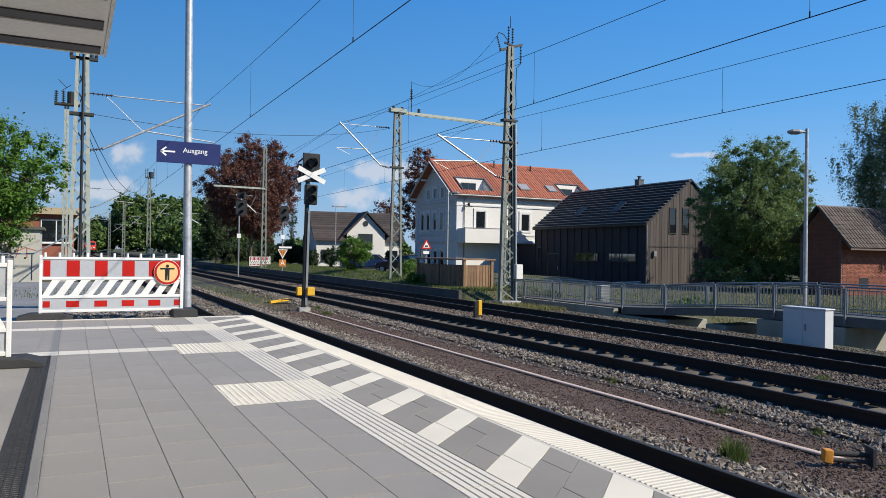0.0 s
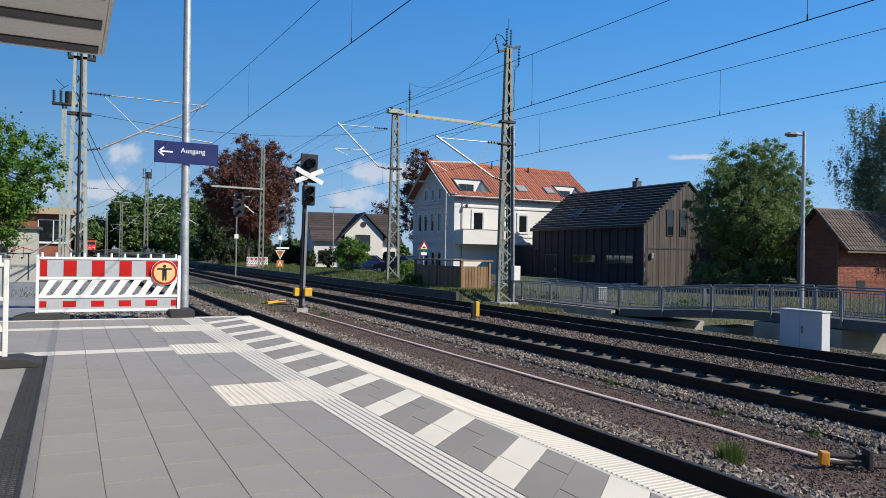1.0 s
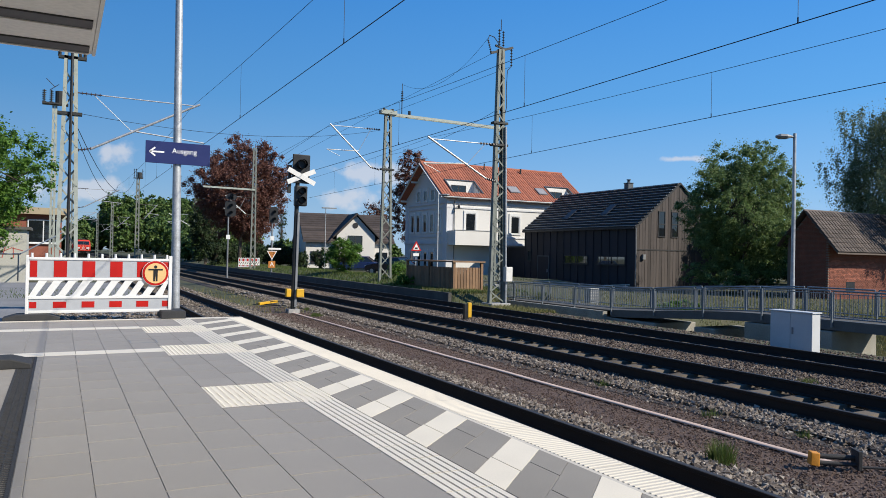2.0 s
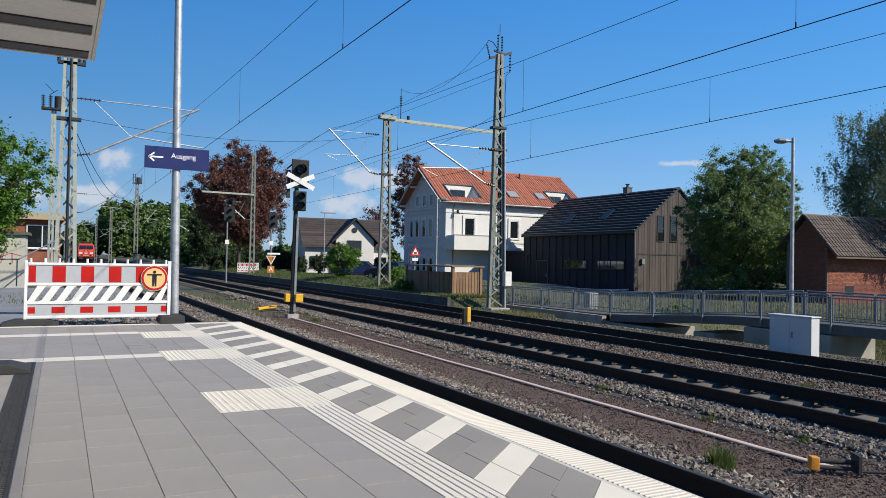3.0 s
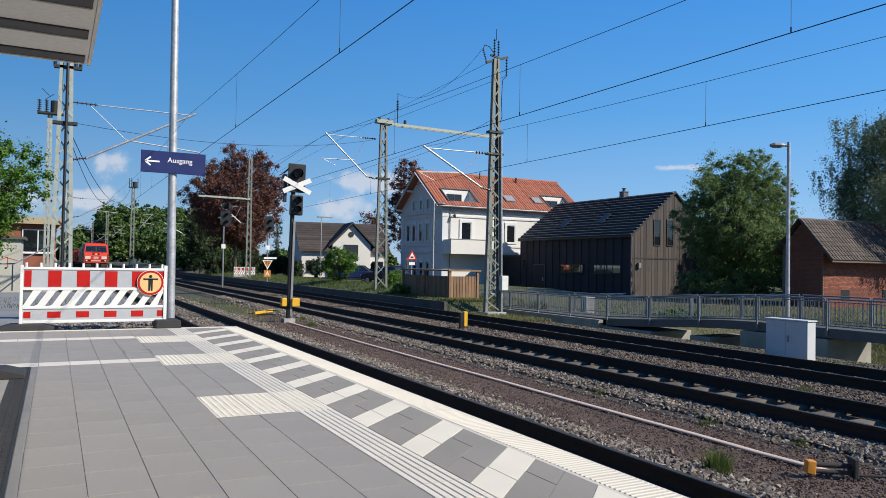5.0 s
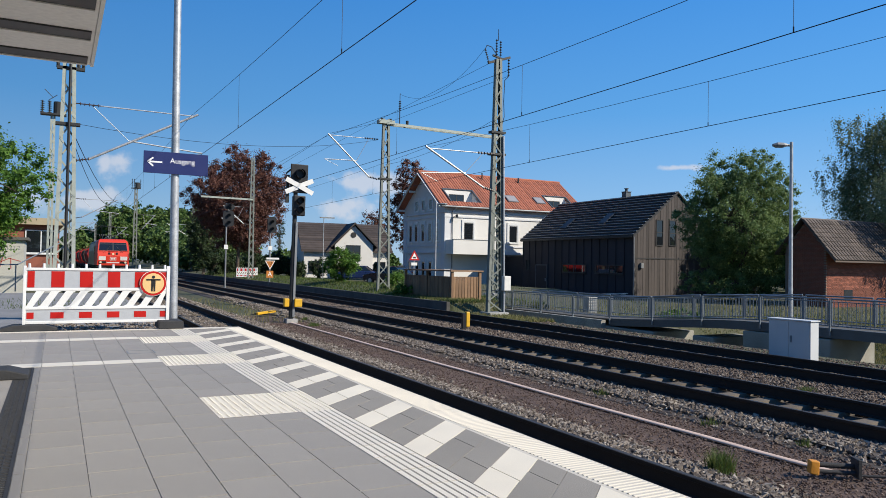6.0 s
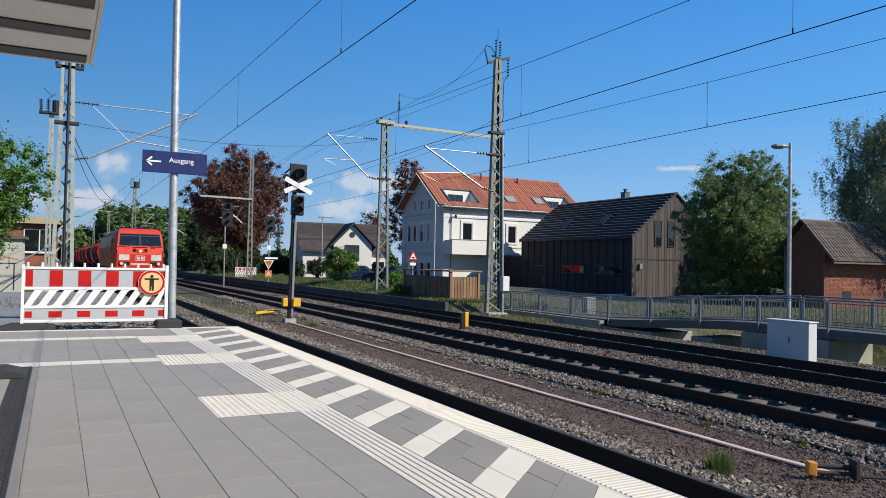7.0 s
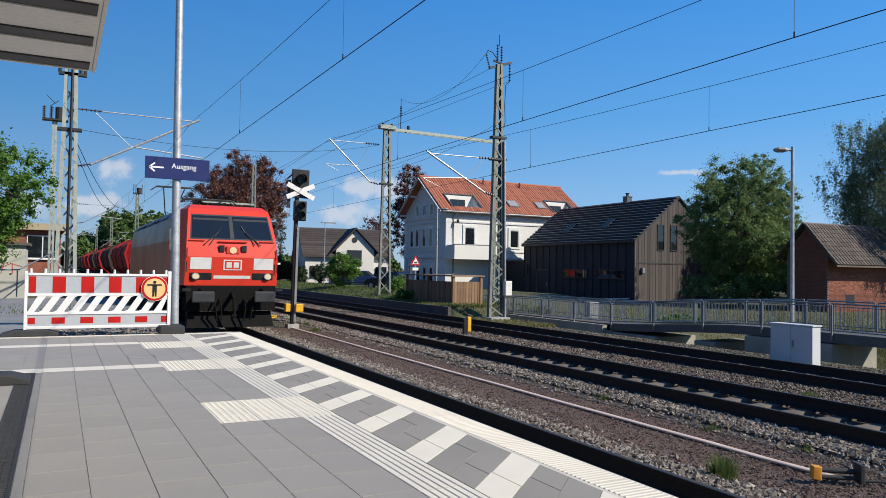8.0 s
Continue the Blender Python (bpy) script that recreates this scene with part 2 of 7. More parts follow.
def prism(bm, pts, d):
    """A closed polygon of 3D points, pulled along the vector d."""
    d = Vector(d)
    a = [bm.verts.new(Vector(p)) for p in pts]
    b = [bm.verts.new(Vector(p) + d) for p in pts]
    n = len(a)
    bm.faces.new(a[::-1]), bm.faces.new(b)
    for k in range(n):
        bm.faces.new((a[k], a[(k + 1) % n], b[(k + 1) % n], b[k]))


def to_mesh(name, bm, material, smooth=False, bevel=0.0):
    if bevel:
        bmesh.ops.bevel(bm, geom=list(bm.edges), offset=bevel, segments=2, affect="EDGES", profile=0.5, clamp_overlap=True)
    bmesh.ops.recalc_face_normals(bm, faces=bm.faces)
    me = bpy.data.meshes.new(name)
    bm.to_mesh(me)
    bm.free()
    if smooth:
        for p in me.polygons:
            p.use_smooth = True
    if material:
        me.materials.append(material)
    return me


def part(name, bm, material, parent, label="", smooth=False, bevel=0.0, at=None):
    """One mesh object under a thing or a part."""
    ob = new(name, to_mesh(name, bm, material, smooth, bevel))
    ob.parent = parent
    if at is not None:
        ob.matrix_basis = at
    if label:
        ob["label"] = label
    return ob


def piece(name, me, parent, m):
    ob = new(name, me)
    ob.parent = parent
    ob.matrix_basis = m
    return ob


def thing(name, m, label, category, group="", kind=""):
    ob = new(name)
    ob.empty_display_size = 0.2
    ob.matrix_basis = m
    return tagged(ob, label, category, group, kind)


def solid(name, bm, material, label, category="", kind="", group="", smooth=False, bevel=0.0, m=None):
    ob = new(name, to_mesh(name, bm, material, smooth, bevel))
    if m is not None:
        ob.matrix_basis = m
    return tagged(ob, label, category, group, kind)


def raw(name, verts, faces, material, smooth=False):
    me = bpy.data.meshes.new(name)
    me.from_pydata(verts, [], faces)
    me.materials.append(material)
    if smooth:
        for p in me.polygons:
            p.use_smooth = True
    return me


def tube(bm, pts, r, n=8):
    """One bent round tube through the points."""
    rings = []
    for k, p in enumerate(pts):
        d = (Vector(pts[min(k + 1, len(pts) - 1)]) - Vector(pts[max(k - 1, 0)])).normalized()
        s = d.cross(Vector((0.13, 0.21, 0.97))).normalized()
        t = d.cross(s)
        rings.append([bm.verts.new(Vector(p) + (s * math.cos(2 * math.pi * q / n) + t * math.sin(2 * math.pi * q / n)) * r) for q in range(n)])
    for a, b in zip(rings, rings[1:]):
        for q in range(n):
            bm.faces.new((a[q], a[(q + 1) % n], b[(q + 1) % n], b[q]))


def B():
    return bmesh.new()


RAIL_Z = -0.77
SLEEPER_Z = RAIL_Z - 0.20
BED_Z = -1.02
TRACKS = (4.53, 9.88, 13.75)


def smooth_step(a, b, x):
    k = min(1.0, max(0.0, (x - a) / (b - a)))
    return k * k * (3 - 2 * k)


def ground_z(x, y):
    """Height of the open ground: flat railway land, a low bank past the far track, a dip under the footbridge."""
    z = BED_Z - 0.04
    bank = 0.5 * smooth_step(15.5, 15.62, x) * (1 - smooth_step(34, 38, x)) * (1 - smooth_step(20.5, 22.5, x) * (1 - smooth_step(40, 46, y)))
    bank = (bank + 0.3 * smooth_step(15.7, 18.0, x) * (1 - smooth_step(19, 22, x)) * smooth_step(34, 40, y)) * smooth_step(28.4, 29.2, y)
    z += bank
    dip = smooth_step(17.6, 18.6, x) * (1 - smooth_step(24, 30, x)) * smooth_step(8.0, 9.5, y) * (1 - smooth_step(20.5, 22.5, y) * smooth_step(20.0, 21.0, x)) * (1 - smooth_step(30.0, 31.2, y))
    z -= 1.15 * dip
    if x < 2.2:
        z += 0.93 * (1 - smooth_step(1.9, 2.6, x)) * smooth_step(12.0, 13.0, y) * (1 - smooth_step(24, 30, y)) + 0.0
    return z


def make_ground():
    xs = [-3000, -800, -300, -120, -60, -30, -20, -12, -8, -5, -3] + [-2 + 0.5 * k for k in range(8)] + [2.0, 2.2, 2.4, 2.6, 2.8, 3.2, 3.6, 5, 6, 7, 8, 10, 12, 14, 15] + [15.4, 15.5, 15.62, 15.8] + [16.1 + 0.3 * k for k in range(12)] + [20, 21, 22, 23, 24, 25, 27, 29, 31, 34, 38, 45, 60, 90, 150, 300, 800, 3000]
    ys = [-3000, -800, -300, -100, -40, -15, -5, 0, 4, 6] + [7.5 + 0.35 * k for k in range(9)] + [11, 12, 12.5, 13.0, 14, 16, 18, 20] + [20.6 + 0.35 * k for k in range(7)] + [24, 26, 27, 28, 28.4, 28.8, 29.2, 30, 30.4, 30.8, 31.2, 32, 34, 36, 38, 41, 46, 55, 70, 90, 120, 160, 220, 300, 500, 900, 3000]
    verts = [(x, y, ground_z(x, y)) for y in ys for x in xs]
    nx = len(xs)
    faces = [(j * nx + i, j * nx + i + 1, (j + 1) * nx + i + 1, (j + 1) * nx + i) for j in range(len(ys) - 1) for i in range(nx - 1)]
    ob = new("ground", raw("ground", verts, faces, M_EARTH, True))
    tagged(ob, "earth and short grass ground around the railway", "ground", "", "structure")


make_ground()

EDGE_X, END_Y = 2.88, 13.22


def make_platform():
    bm = B()
    box(bm, -9.0, EDGE_X - 0.02, -9.0, END_Y - 0.02, -0.35, -0.035)
    box(bm, -9.0, EDGE_X - 0.14, -9.0, END_Y - 0.1, -1.1, -0.35)
    body = solid("platform", bm, M_CONC, "concrete station platform paved with grey and white tiles", "platform", "structure")
    return body


PLATFORM = make_platform()


def make_tracks():
    for k, x in enumerate(TRACKS):
        t = thing("railway_track", Matrix(), "ballasted railway track with rusty, shade-darkened rails on concrete sleepers", "track", "railway tracks", "structure")
        bm = B()
        prism(bm, [(x - 1.75, -60, BED_Z), (x + 1.75, -60, BED_Z), (x + 2.2, -60, BED_Z - 0.25), (x - 2.2, -60, BED_Z - 0.25)], (0, 660, 0))
        part("ballast_bed", bm, M_BALLAST_BED, t)
        for side in (-0.7525, 0.7525):
            c = x + side
            bm = B()
            prof = [(-0.07, 0), (0.07, 0), (0.07, 0.012), (0.012, 0.03), (0.012, 0.15), (0.036, 0.16), (0.036, 0.195), (-0.036, 0.195), (-0.036, 0.16), (-0.012, 0.15), (-0.012, 0.03), (-0.07, 0.012)]
            prism(bm, [(c + u, -60, SLEEPER_Z + 0.005 + v) for u, v in prof], (0, 660, 0))
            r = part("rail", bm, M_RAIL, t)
            bm = B()
            box(bm, c - 0.026, c + 0.026, -60, 600, SLEEPER_Z + 0.1995, SLEEPER_Z + 0.2025)
            part("running_surface", bm, M_RAILTOP, r, "bright polished rail head")
        bm = B()
        prism(bm, [(-1.3, -0.13, -0.2), (1.3, -0.13, -0.2), (1.3, -0.10, 0), (-1.3, -0.10, 0)], (0, 0.21, 0))
        me = to_mesh("sleeper", bm, M_SLEEPER)
        near = range(-5, 92)
        for i in near:
            piece("sleeper", me, t, Matrix.Translation((x, 0.5 + 0.6 * i, SLEEPER_Z)))
        bm = B()
        for i in list(range(-60, -5)) + list(range(92, 330)):
            y = 0.5 + 0.6 * i
            box(bm, x - 1.3, x + 1.3, y - 0.12, y + 0.12, SLEEPER_Z - 0.2, SLEEPER_Z)
        tagged(part("far_sleepers", bm, M_SLEEPER, t), kind="stuff")


make_tracks()


# ---- platform: drain, ribbed strip, hatching, pads, barriers, sign, canopy ----
def make_paving():
    # grey tiles 0.305 x 0.45 in columns along the edge
    TX, TY = 0.305, 0.45
    bm = B()
    prism(bm, [(0.0025, 0.0025, -0.035), (TX - 0.0025, 0.0025, -0.035), (TX - 0.0025, TY - 0.010, -0.035), (0.0025, TY - 0.010, -0.035)], (0, 0, 0.035))
    grey = to_mesh("paving_tile", bm, M_TILE)
    bm = B()
    rest = 0

    def column(x, offset, w, start, stop, single):
        nonlocal rest
        y = start - offset
        while y < stop:
            y0, y1 = max(y, start), min(y + TY, stop)
            clear = not any(a < y1 - 0.01 and b > y0 + 0.01 for a, b in gaps(x))
            if clear and y1 - y0 > 0.05:
                if single and y0 > 2.6 and y1 - y0 > TY - 0.01 and w == TX:
                    piece("paving_tile", grey, PLATFORM, Matrix.Translation((x, y0, 0)))
                else:
                    box(bm, x + 0.004, x + w - 0.004, y0 + 0.004, y1 - 0.004, -0.035, 0.0)
            elif not clear:
                lo = y0
                for a, b in sorted(gaps(x)):
                    if a < y1 and b > y0:
                        if a > lo + 0.02:
                            box(bm, x + 0.004, x + w - 0.004, lo + 0.004, a - 0.004, -0.035, 0.0)
                        lo = b
                if lo < y1 - 0.02:
                    box(bm, x + 0.004, x + w - 0.004, lo + 0.004, y1 - 0.004, -0.035, 0.0)
            y += TY

    def gaps(x):
        if -0.35 < x:
            g = [(11.63, 11.93), (8.92, 9.22)]
            if x > 1.05:
                g = [(10.95, 11.85), (8.55, 9.45), (5.58, 6.5)]
            return g
        return [(11.63, 11.93), (8.92, 9.22)]
    k = 0
    x = 1.70 - TX
    while x > -0.25:
        column(x, 0.0 if k % 2 else 0.225, TX, -3.0, END_Y - 0.16, x > 0.1 or True)
        x -= TX
        k += 1
    x = -0.33 - TX
    while x > -4.5:
        column(x, 0.0 if k % 2 else 0.225, TX, -3.0, END_Y - 0.16, False)
        x -= TX
        k += 1
    column(-0.185, 0.1, 0.055, -3.0, 8.9, False)
    column(-0.330, 0.0, 0.200, 8.92, END_Y - 0.16, False)
    tagged(part("paving_rest", bm, M_TILE, PLATFORM), kind="stuff")
    # white guide lines across
    bm = B()
    box(bm, 0.002, 0.298, 0.003, 0.297, -0.035, 0.001)
    wh = to_mesh("white_tile", bm, M_WHITE_TILE)
    for y in (11.63, 8.92):
        for i in range(7 + 9):
            xx = 1.09 - 0.302 * (i + 1)
            piece("white_tile", wh, PLATFORM, Matrix.Translation((xx, y, 0)))
    # ribbed white strip along the edge
    bm = B()
    box(bm, 0.002, 0.288, 0.002, 0.298, -0.035, -0.005)
    for r in range(6):
        a = 0.012 + r * 0.047
        prism(bm, [(a, 0.006, -0.005), (a + 0.037, 0.006, -0.005), (a + 0.035, 0.006, 0.001), (a + 0.002, 0.006, 0.001)], (0, 0.288, 0))
    rib = to_mesh("ribbed_tile", bm, M_WHITE_TILE)
    crossings = []
    y = 2.28
    while y < END_Y - 0.3:
        if not any(a - 0.15 < y < b - 0.15 for a, b in ((5.58, 6.5), (8.55, 9.45), (10.95, 11.85))):
            piece("ribbed_tile", rib, PLATFORM, Matrix.Translation((1.695, y, 0.0)))
        else:
            crossings.append(y)
        y += 0.30
    # studded pads
    bm = B()
    box(bm, 0.002, 0.298, 0.002, 0.298, -0.035, -0.001)
    for i in range(6):
        for j in range(6):
            cx, cy = 0.028 + i * 0.049, 0.028 + j * 0.049
            s = 0.014
            v = [(cx - s, cy, -0.001), (cx, cy - s, -0.001), (cx + s, cy, -0.001), (cx, cy + s, -0.001)]
            prism(bm, v, (0, 0, 0.004))
    stud = to_mesh("studded_tile", bm, M_WHITE_TILE)
    for y in crossings:
        piece("studded_tile", stud, PLATFORM, Matrix.Translation((1.695, y, 0.0005)) @ Matrix.Diagonal((0.965, 1, 1, 1)))
    for y0, n in ((5.58, 3), (8.55, 3), (10.95, 3)):
        for j in range(n):
            for i in range(2):
                piece("studded_tile", stud, PLATFORM, Matrix.Translation((1.09 + 0.302 * i, y0 + 0.303 * j, 0)))
    # hatch field: slanted grey blocks of three tiles between slanted white bars
    X0, X1, P, G = 1.985, 2.595, 0.885, 0.575
    for k in range(-4, 12):
        yb = 3.40 + P * k

        def slab(a, b, f0, f1, mt, name):
            # a..b: along the edge at the inner side, f0..f1: share of the width
            bm = B()
            xa, xb = X0 + (X1 - X0) * f0, X0 + (X1 - X0) * f1
            sa, sb = 0.57 * f0, 0.57 * f1
            g = 0.0035
            v = [(xa + g, yb + a + sa + g, -0.035), (xb - g, yb + a + sb + g, -0.035), (xb - g, yb + b + sb - g, -0.035), (xa + g, yb + b + sa - g, -0.035)]
            if max(q[1] for q in v) > END_Y - 0.15:
                v = [(q[0], min(q[1], END_Y - 0.15), q[2]) for q in v]
                if v[2][1] - v[1][1] < 0.03 or v[3][1] - v[0][1] < 0.03:
                    bm.free()
                    return
            prism(bm, v, (0, 0, 0.035))
            part(name, bm, mt, PLATFORM)
        slab(0, G / 2, 0, 0.36, M_TILE_DARK, "grey_tile"), slab(0, G / 2, 0.36, 1, M_TILE_DARK, "grey_tile")
        slab(G / 2, G, 0, 0.66, M_TILE_DARK, "grey_tile"), slab(G / 2, G, 0.66, 1, M_TILE_DARK, "grey_tile")
        slab(G, P, 0, 0.42, M_BAR, "white_bar"), slab(G, P, 0.42, 1, M_BAR, "white_bar")
    # white ribbed edge stones
    bm = B()
    box(bm, 0.0, 0.285, 0.003, 0.997, -0.12, -0.003)
    for r in range(25):
        a = 0.012 + r * 0.0395
        prism(bm, [(0.03, a, -0.003), (0.03, a + 0.022, -0.003), (0.03, a + 0.016, 0.002), (0.03, a + 0.006, 0.002)], (0.235, 0, 0))
    edge = to_mesh("edge_stone", bm, M_EDGE)
    y = 1.22
    while y < END_Y - 0.9:
        piece("edge_stone", edge, PLATFORM, Matrix.Translation((2.598, y, 0.0)))
        y += 1.0
    bm = B()
    box(bm, -5.0, EDGE_X, END_Y - 0.15, END_Y, -0.2, 0.002)
    part("end_kerb", bm, M_WHITE_TILE, PLATFORM, "pale kerb at the platform end")
    # slot drain
    d = thing("drain_channel", Matrix.Translation((-0.345, 0, 0)), "dark cast-iron slotted drain channel in the paving", "drain")
    bm = B()
    box(bm, 0.0, 0.02, -2, 8.9, -0.03, 0.002)
    box(bm, 0.14, 0.16, -2, 8.9, -0.03, 0.002)
    box(bm, 0.0, 0.16, -2, 8.9, -0.06, -0.03)
    part("channel", bm, M_RUBBER, d)
    bm = B()
    y = 2.4
    while y < 8.9:
        box(bm, 0.02, 0.14, y, y + 0.016, -0.025, 0.001)
        y += 0.034
    box(bm, 0.06, 0.066, 2.4, 8.9, -0.02, 0.0015)
    box(bm, 0.1, 0.106, 2.4, 8.9, -0.02, 0.0015)
    tagged(part("grating", bm, M_RUBBER, d), kind="stuff")
    # joint bed under the tiles
    bm = B()
    box(bm, -5, 2.59, -3, END_Y - 0.16, -0.034, -0.0035)
    part("joint_bed", bm, M_JOINT, PLATFORM, "sandy joints between the tiles")
    # inspection cover
    bm = B()
    for a, b, c, e in ((0.0, 0.32, 0.0, 0.012), (0, 0.32, 0.308, 0.32), (0, 0.012, 0.012, 0.308), (0.308, 0.32, 0.012, 0.308)):
        box(bm, 0.80 + a, 0.80 + b, 9.8 + c, 9.8 + e, -0.002, 0.003)
    part("cover_frame", bm, M_STEEL_GREY, PLATFORM, "thin steel frame of a paved cover")


make_paving()


def fence_barrier(m, label, w=2.2, disc=True):
    """Red and white plastic works barrier: frame, reflective band, slanted lattice, foot."""
    t = thing("works_barrier", m, label, "barrier", "works barriers")
    H0, H1 = 0.10, 1.0
    bm = B()
    box(bm, 0, 0.045, -0.025, 0.025, 0.02, H1 + 0.03)
    box(bm, w - 0.055, w, -0.028, 0.028, 0.02, H1 + 0.05)
    for a, b in ((H0, H0 + 0.045), (0.33, 0.375), (0.63, 0.67), (0.96, H1)):
        box(bm, 0.045, w - 0.045, -0.022, 0.022, a, b)
    part("frame", bm, M_WHITE, t, bevel=0.006)
    bm = B()
    box(bm, 0.045, w - 0.045, -0.006, 0.006, 0.67, 0.96)
    up = part("upper_board", bm, M_REFL_WHITE, t, "grey-white reflective board")
    bm = B()
    box(bm, 0.045, w - 0.045, -0.006, 0.006, H0 + 0.045, 0.33)
    lo = part("lower_board", bm, M_REFL_WHITE, t, "grey-white reflective board")
    for par, a, b in ((up, 0.685, 0.945), (lo, 0.185, 0.285)):
        for x0, x1 in [(0.06, 0.16)] + [(0.395 + 0.415 * k, 0.585 + 0.415 * k) for k in range(4)] + [(2.05, w - 0.055)]:
            bm = B()
            box(bm, x0, x1, -0.010, -0.0062, a, b)
            part("red_stripe", bm, M_RED, par)
    # lattice of slanted bars
    k = 0
    x = 0.02
    bw, step, lean = 0.122, 0.212, 0.17
    while x < w:
        v = []
        for (u, z) in ((x, 0.372), (x + bw, 0.372), (x + bw + lean, 0.633), (x + lean, 0.633)):
            v.append((min(max(u, 0.045), w - 0.045), -0.014, z))
        if v[1][0] - v[0][0] > 0.01 or v[2][0] - v[3][0] > 0.01:
            bm = B()
            try:
                prism(bm, v, (0, 0.028, 0))
                c = 0.035
                if x > 0.05 and x + bw + lean < w - 0.05:
                    prism(bm, [(x - c, -0.0135, 0.372), (x + 0.01, -0.0135, 0.372), (x + 0.01 + c * 0.65, -0.0135, 0.372 + c)], (0, 0.027, 0))
                    prism(bm, [(x + bw + lean + c, -0.0135, 0.633), (x + bw + lean - 0.01, -0.0135, 0.633), (x + bw + lean - 0.01 - c * 0.65, -0.0135, 0.633 - c)], (0, 0.027, 0))
                part("slanted_bar", bm, M_WHITE, t)
            except ValueError:
                bm.free()
        x += step
    for k in range(11):
        bm = B()
        x = 0.085 + (w - 0.17) * k / 10
        rod(bm, (x, 0, H1), (x, 0, H1 + 0.07), 0.021, 0.018)
        part("peg", bm, M_WHITE, t)
    for x in (0.0, w):
        bm = B()
        s = 0.10 if x == 0 else -0.0
        prism(bm, [(x - 0.40 + s, -0.2, 0), (x + 0.40 + s, -0.2, 0), (x + 0.40 + s, -0.2, 0.045), (x + 0.22 + s, -0.2, 0.095), (x - 0.22 + s, -0.2, 0.095), (x - 0.40 + s, -0.2, 0.045)] if x == 0 else [(x - 0.2, -0.35, 0), (x + 0.2, -0.35, 0), (x + 0.19, -0.35, 0.13), (x - 0.19, -0.35, 0.13)], (0, 0.4 if x == 0 else 0.6, 0))
        part("rubber_foot", bm, M_RUBBER, t, "black recycled rubber foot", bevel=0.01)
    if disc:
        cx, cz = w - 0.27, 0.755
        o = None
        for r, d, mt, nm in ((0.215, 0.0, M_WHITE, "disc"), (0.208, 0.004, M_RED, "red_ring"), (0.172, 0.008, M_CREAM, "amber_field")):
            bm = B()
            rod(bm, (cx, -0.035 - d, cz), (cx, -0.043 - d, cz), r, n=40)
            o = part(nm, bm, mt, t if o is None else o, "round amber pedestrian prohibition sign with red rim" if o is None else "")
            first = o if nm == "disc" else first
            if nm != "disc":
                o = first
        bm = B()
        y = -0.053
        box(bm, cx - 0.115, cx + 0.115, y - 0.003, y, cz + 0.05, cz + 0.075)
        prism(bm, [(cx - 0.035, y, cz + 0.06), (cx + 0.035, y, cz + 0.06), (cx + 0.033, y, cz - 0.135), (cx + 0.008, y, cz - 0.135), (cx, y, cz), (cx - 0.008, y, cz - 0.135), (cx - 0.033, y, cz - 0.135)], (0, -0.003, 0))
        rod(bm, (cx, y, cz + 0.108), (cx, y - 0.003, cz + 0.108), 0.026, n=16)
        part("pictogram", bm, M_BLACK, first, "black standing pictogram")
    return t


fence_barrier(Matrix.Translation((-0.47, 13.42, 0.003)), "red and white plastic works barrier with an amber round sign")
fence_barrier(Matrix.Translation((-0.515, 8.25, 0.0)) @ Matrix.Rotation(radians(180), 4, "Z"), "red and white plastic works barrier with rubber feet", 2.2, False)


def text_mesh(name, body, size, material, parent, m, label=""):
    cu = bpy.data.curves.new(name, "FONT")
    cu.body, cu.size, cu.extrude, cu.align_x, cu.align_y = body, size, 0.001, "CENTER", "CENTER"
    tmp = bpy.data.objects.new(name, cu)
    scene.collection.objects.link(tmp)
    me = bpy.data.meshes.new_from_object(tmp.evaluated_get(bpy.context.evaluated_depsgraph_get()))
    bpy.data.objects.remove(tmp)
    me.materials.clear()
    me.materials.append(material)
    ob = new(name, me)
    ob.parent = parent
    ob.matrix_basis = m
    if label:
        ob["label"] = label
    return ob


def make_exit_sign():
    t = thing("lamp_post", Matrix.Translation((1.875, 14.0, -0.1)), "galvanised steel lamp post carrying a blue exit sign", "post")
    bm = B()
    rod(bm, (0, 0, -0.2), (-0.07, 0, 8.2), 0.080, 0.058, n=24, caps=False)
    part("pole", bm, M_GALV, t, smooth=True)
    bm = B()
    box(bm, -0.57, 0.53, -0.10, -0.075, 2.80, 3.19)
    s = part("sign_panel", bm, M_SIGN_BLUE, t, "dark blue sign with a white arrow and the word Ausgang", bevel=0.004)
    for z in (2.9, 3.1):
        bm = B()
        box(bm, -0.09, 0.09, -0.075, 0.08, z - 0.025, z + 0.025)
        part("bracket", bm, M_GALV, t)
    text_mesh("lettering", "Ausgang", 0.128, M_TEXT_WHITE, s, pose(0.085, -0.102, 3.035, 90))
    bm = B()
    bar(bm, (-0.49, -0.102, 3.0), (-0.26, -0.102, 3.0), 0.028, 0.003, (0, 1, 0))
    bar(bm, (-0.50, -0.102, 3.0), (-0.41, -0.102, 3.075), 0.028, 0.003, (0, 1, 0))
    bar(bm, (-0.50, -0.102, 3.0), (-0.41, -0.102, 2.925), 0.028, 0.003, (0, 1, 0))
    part("arrow", bm, M_TEXT_WHITE, s)


make_exit_sign()


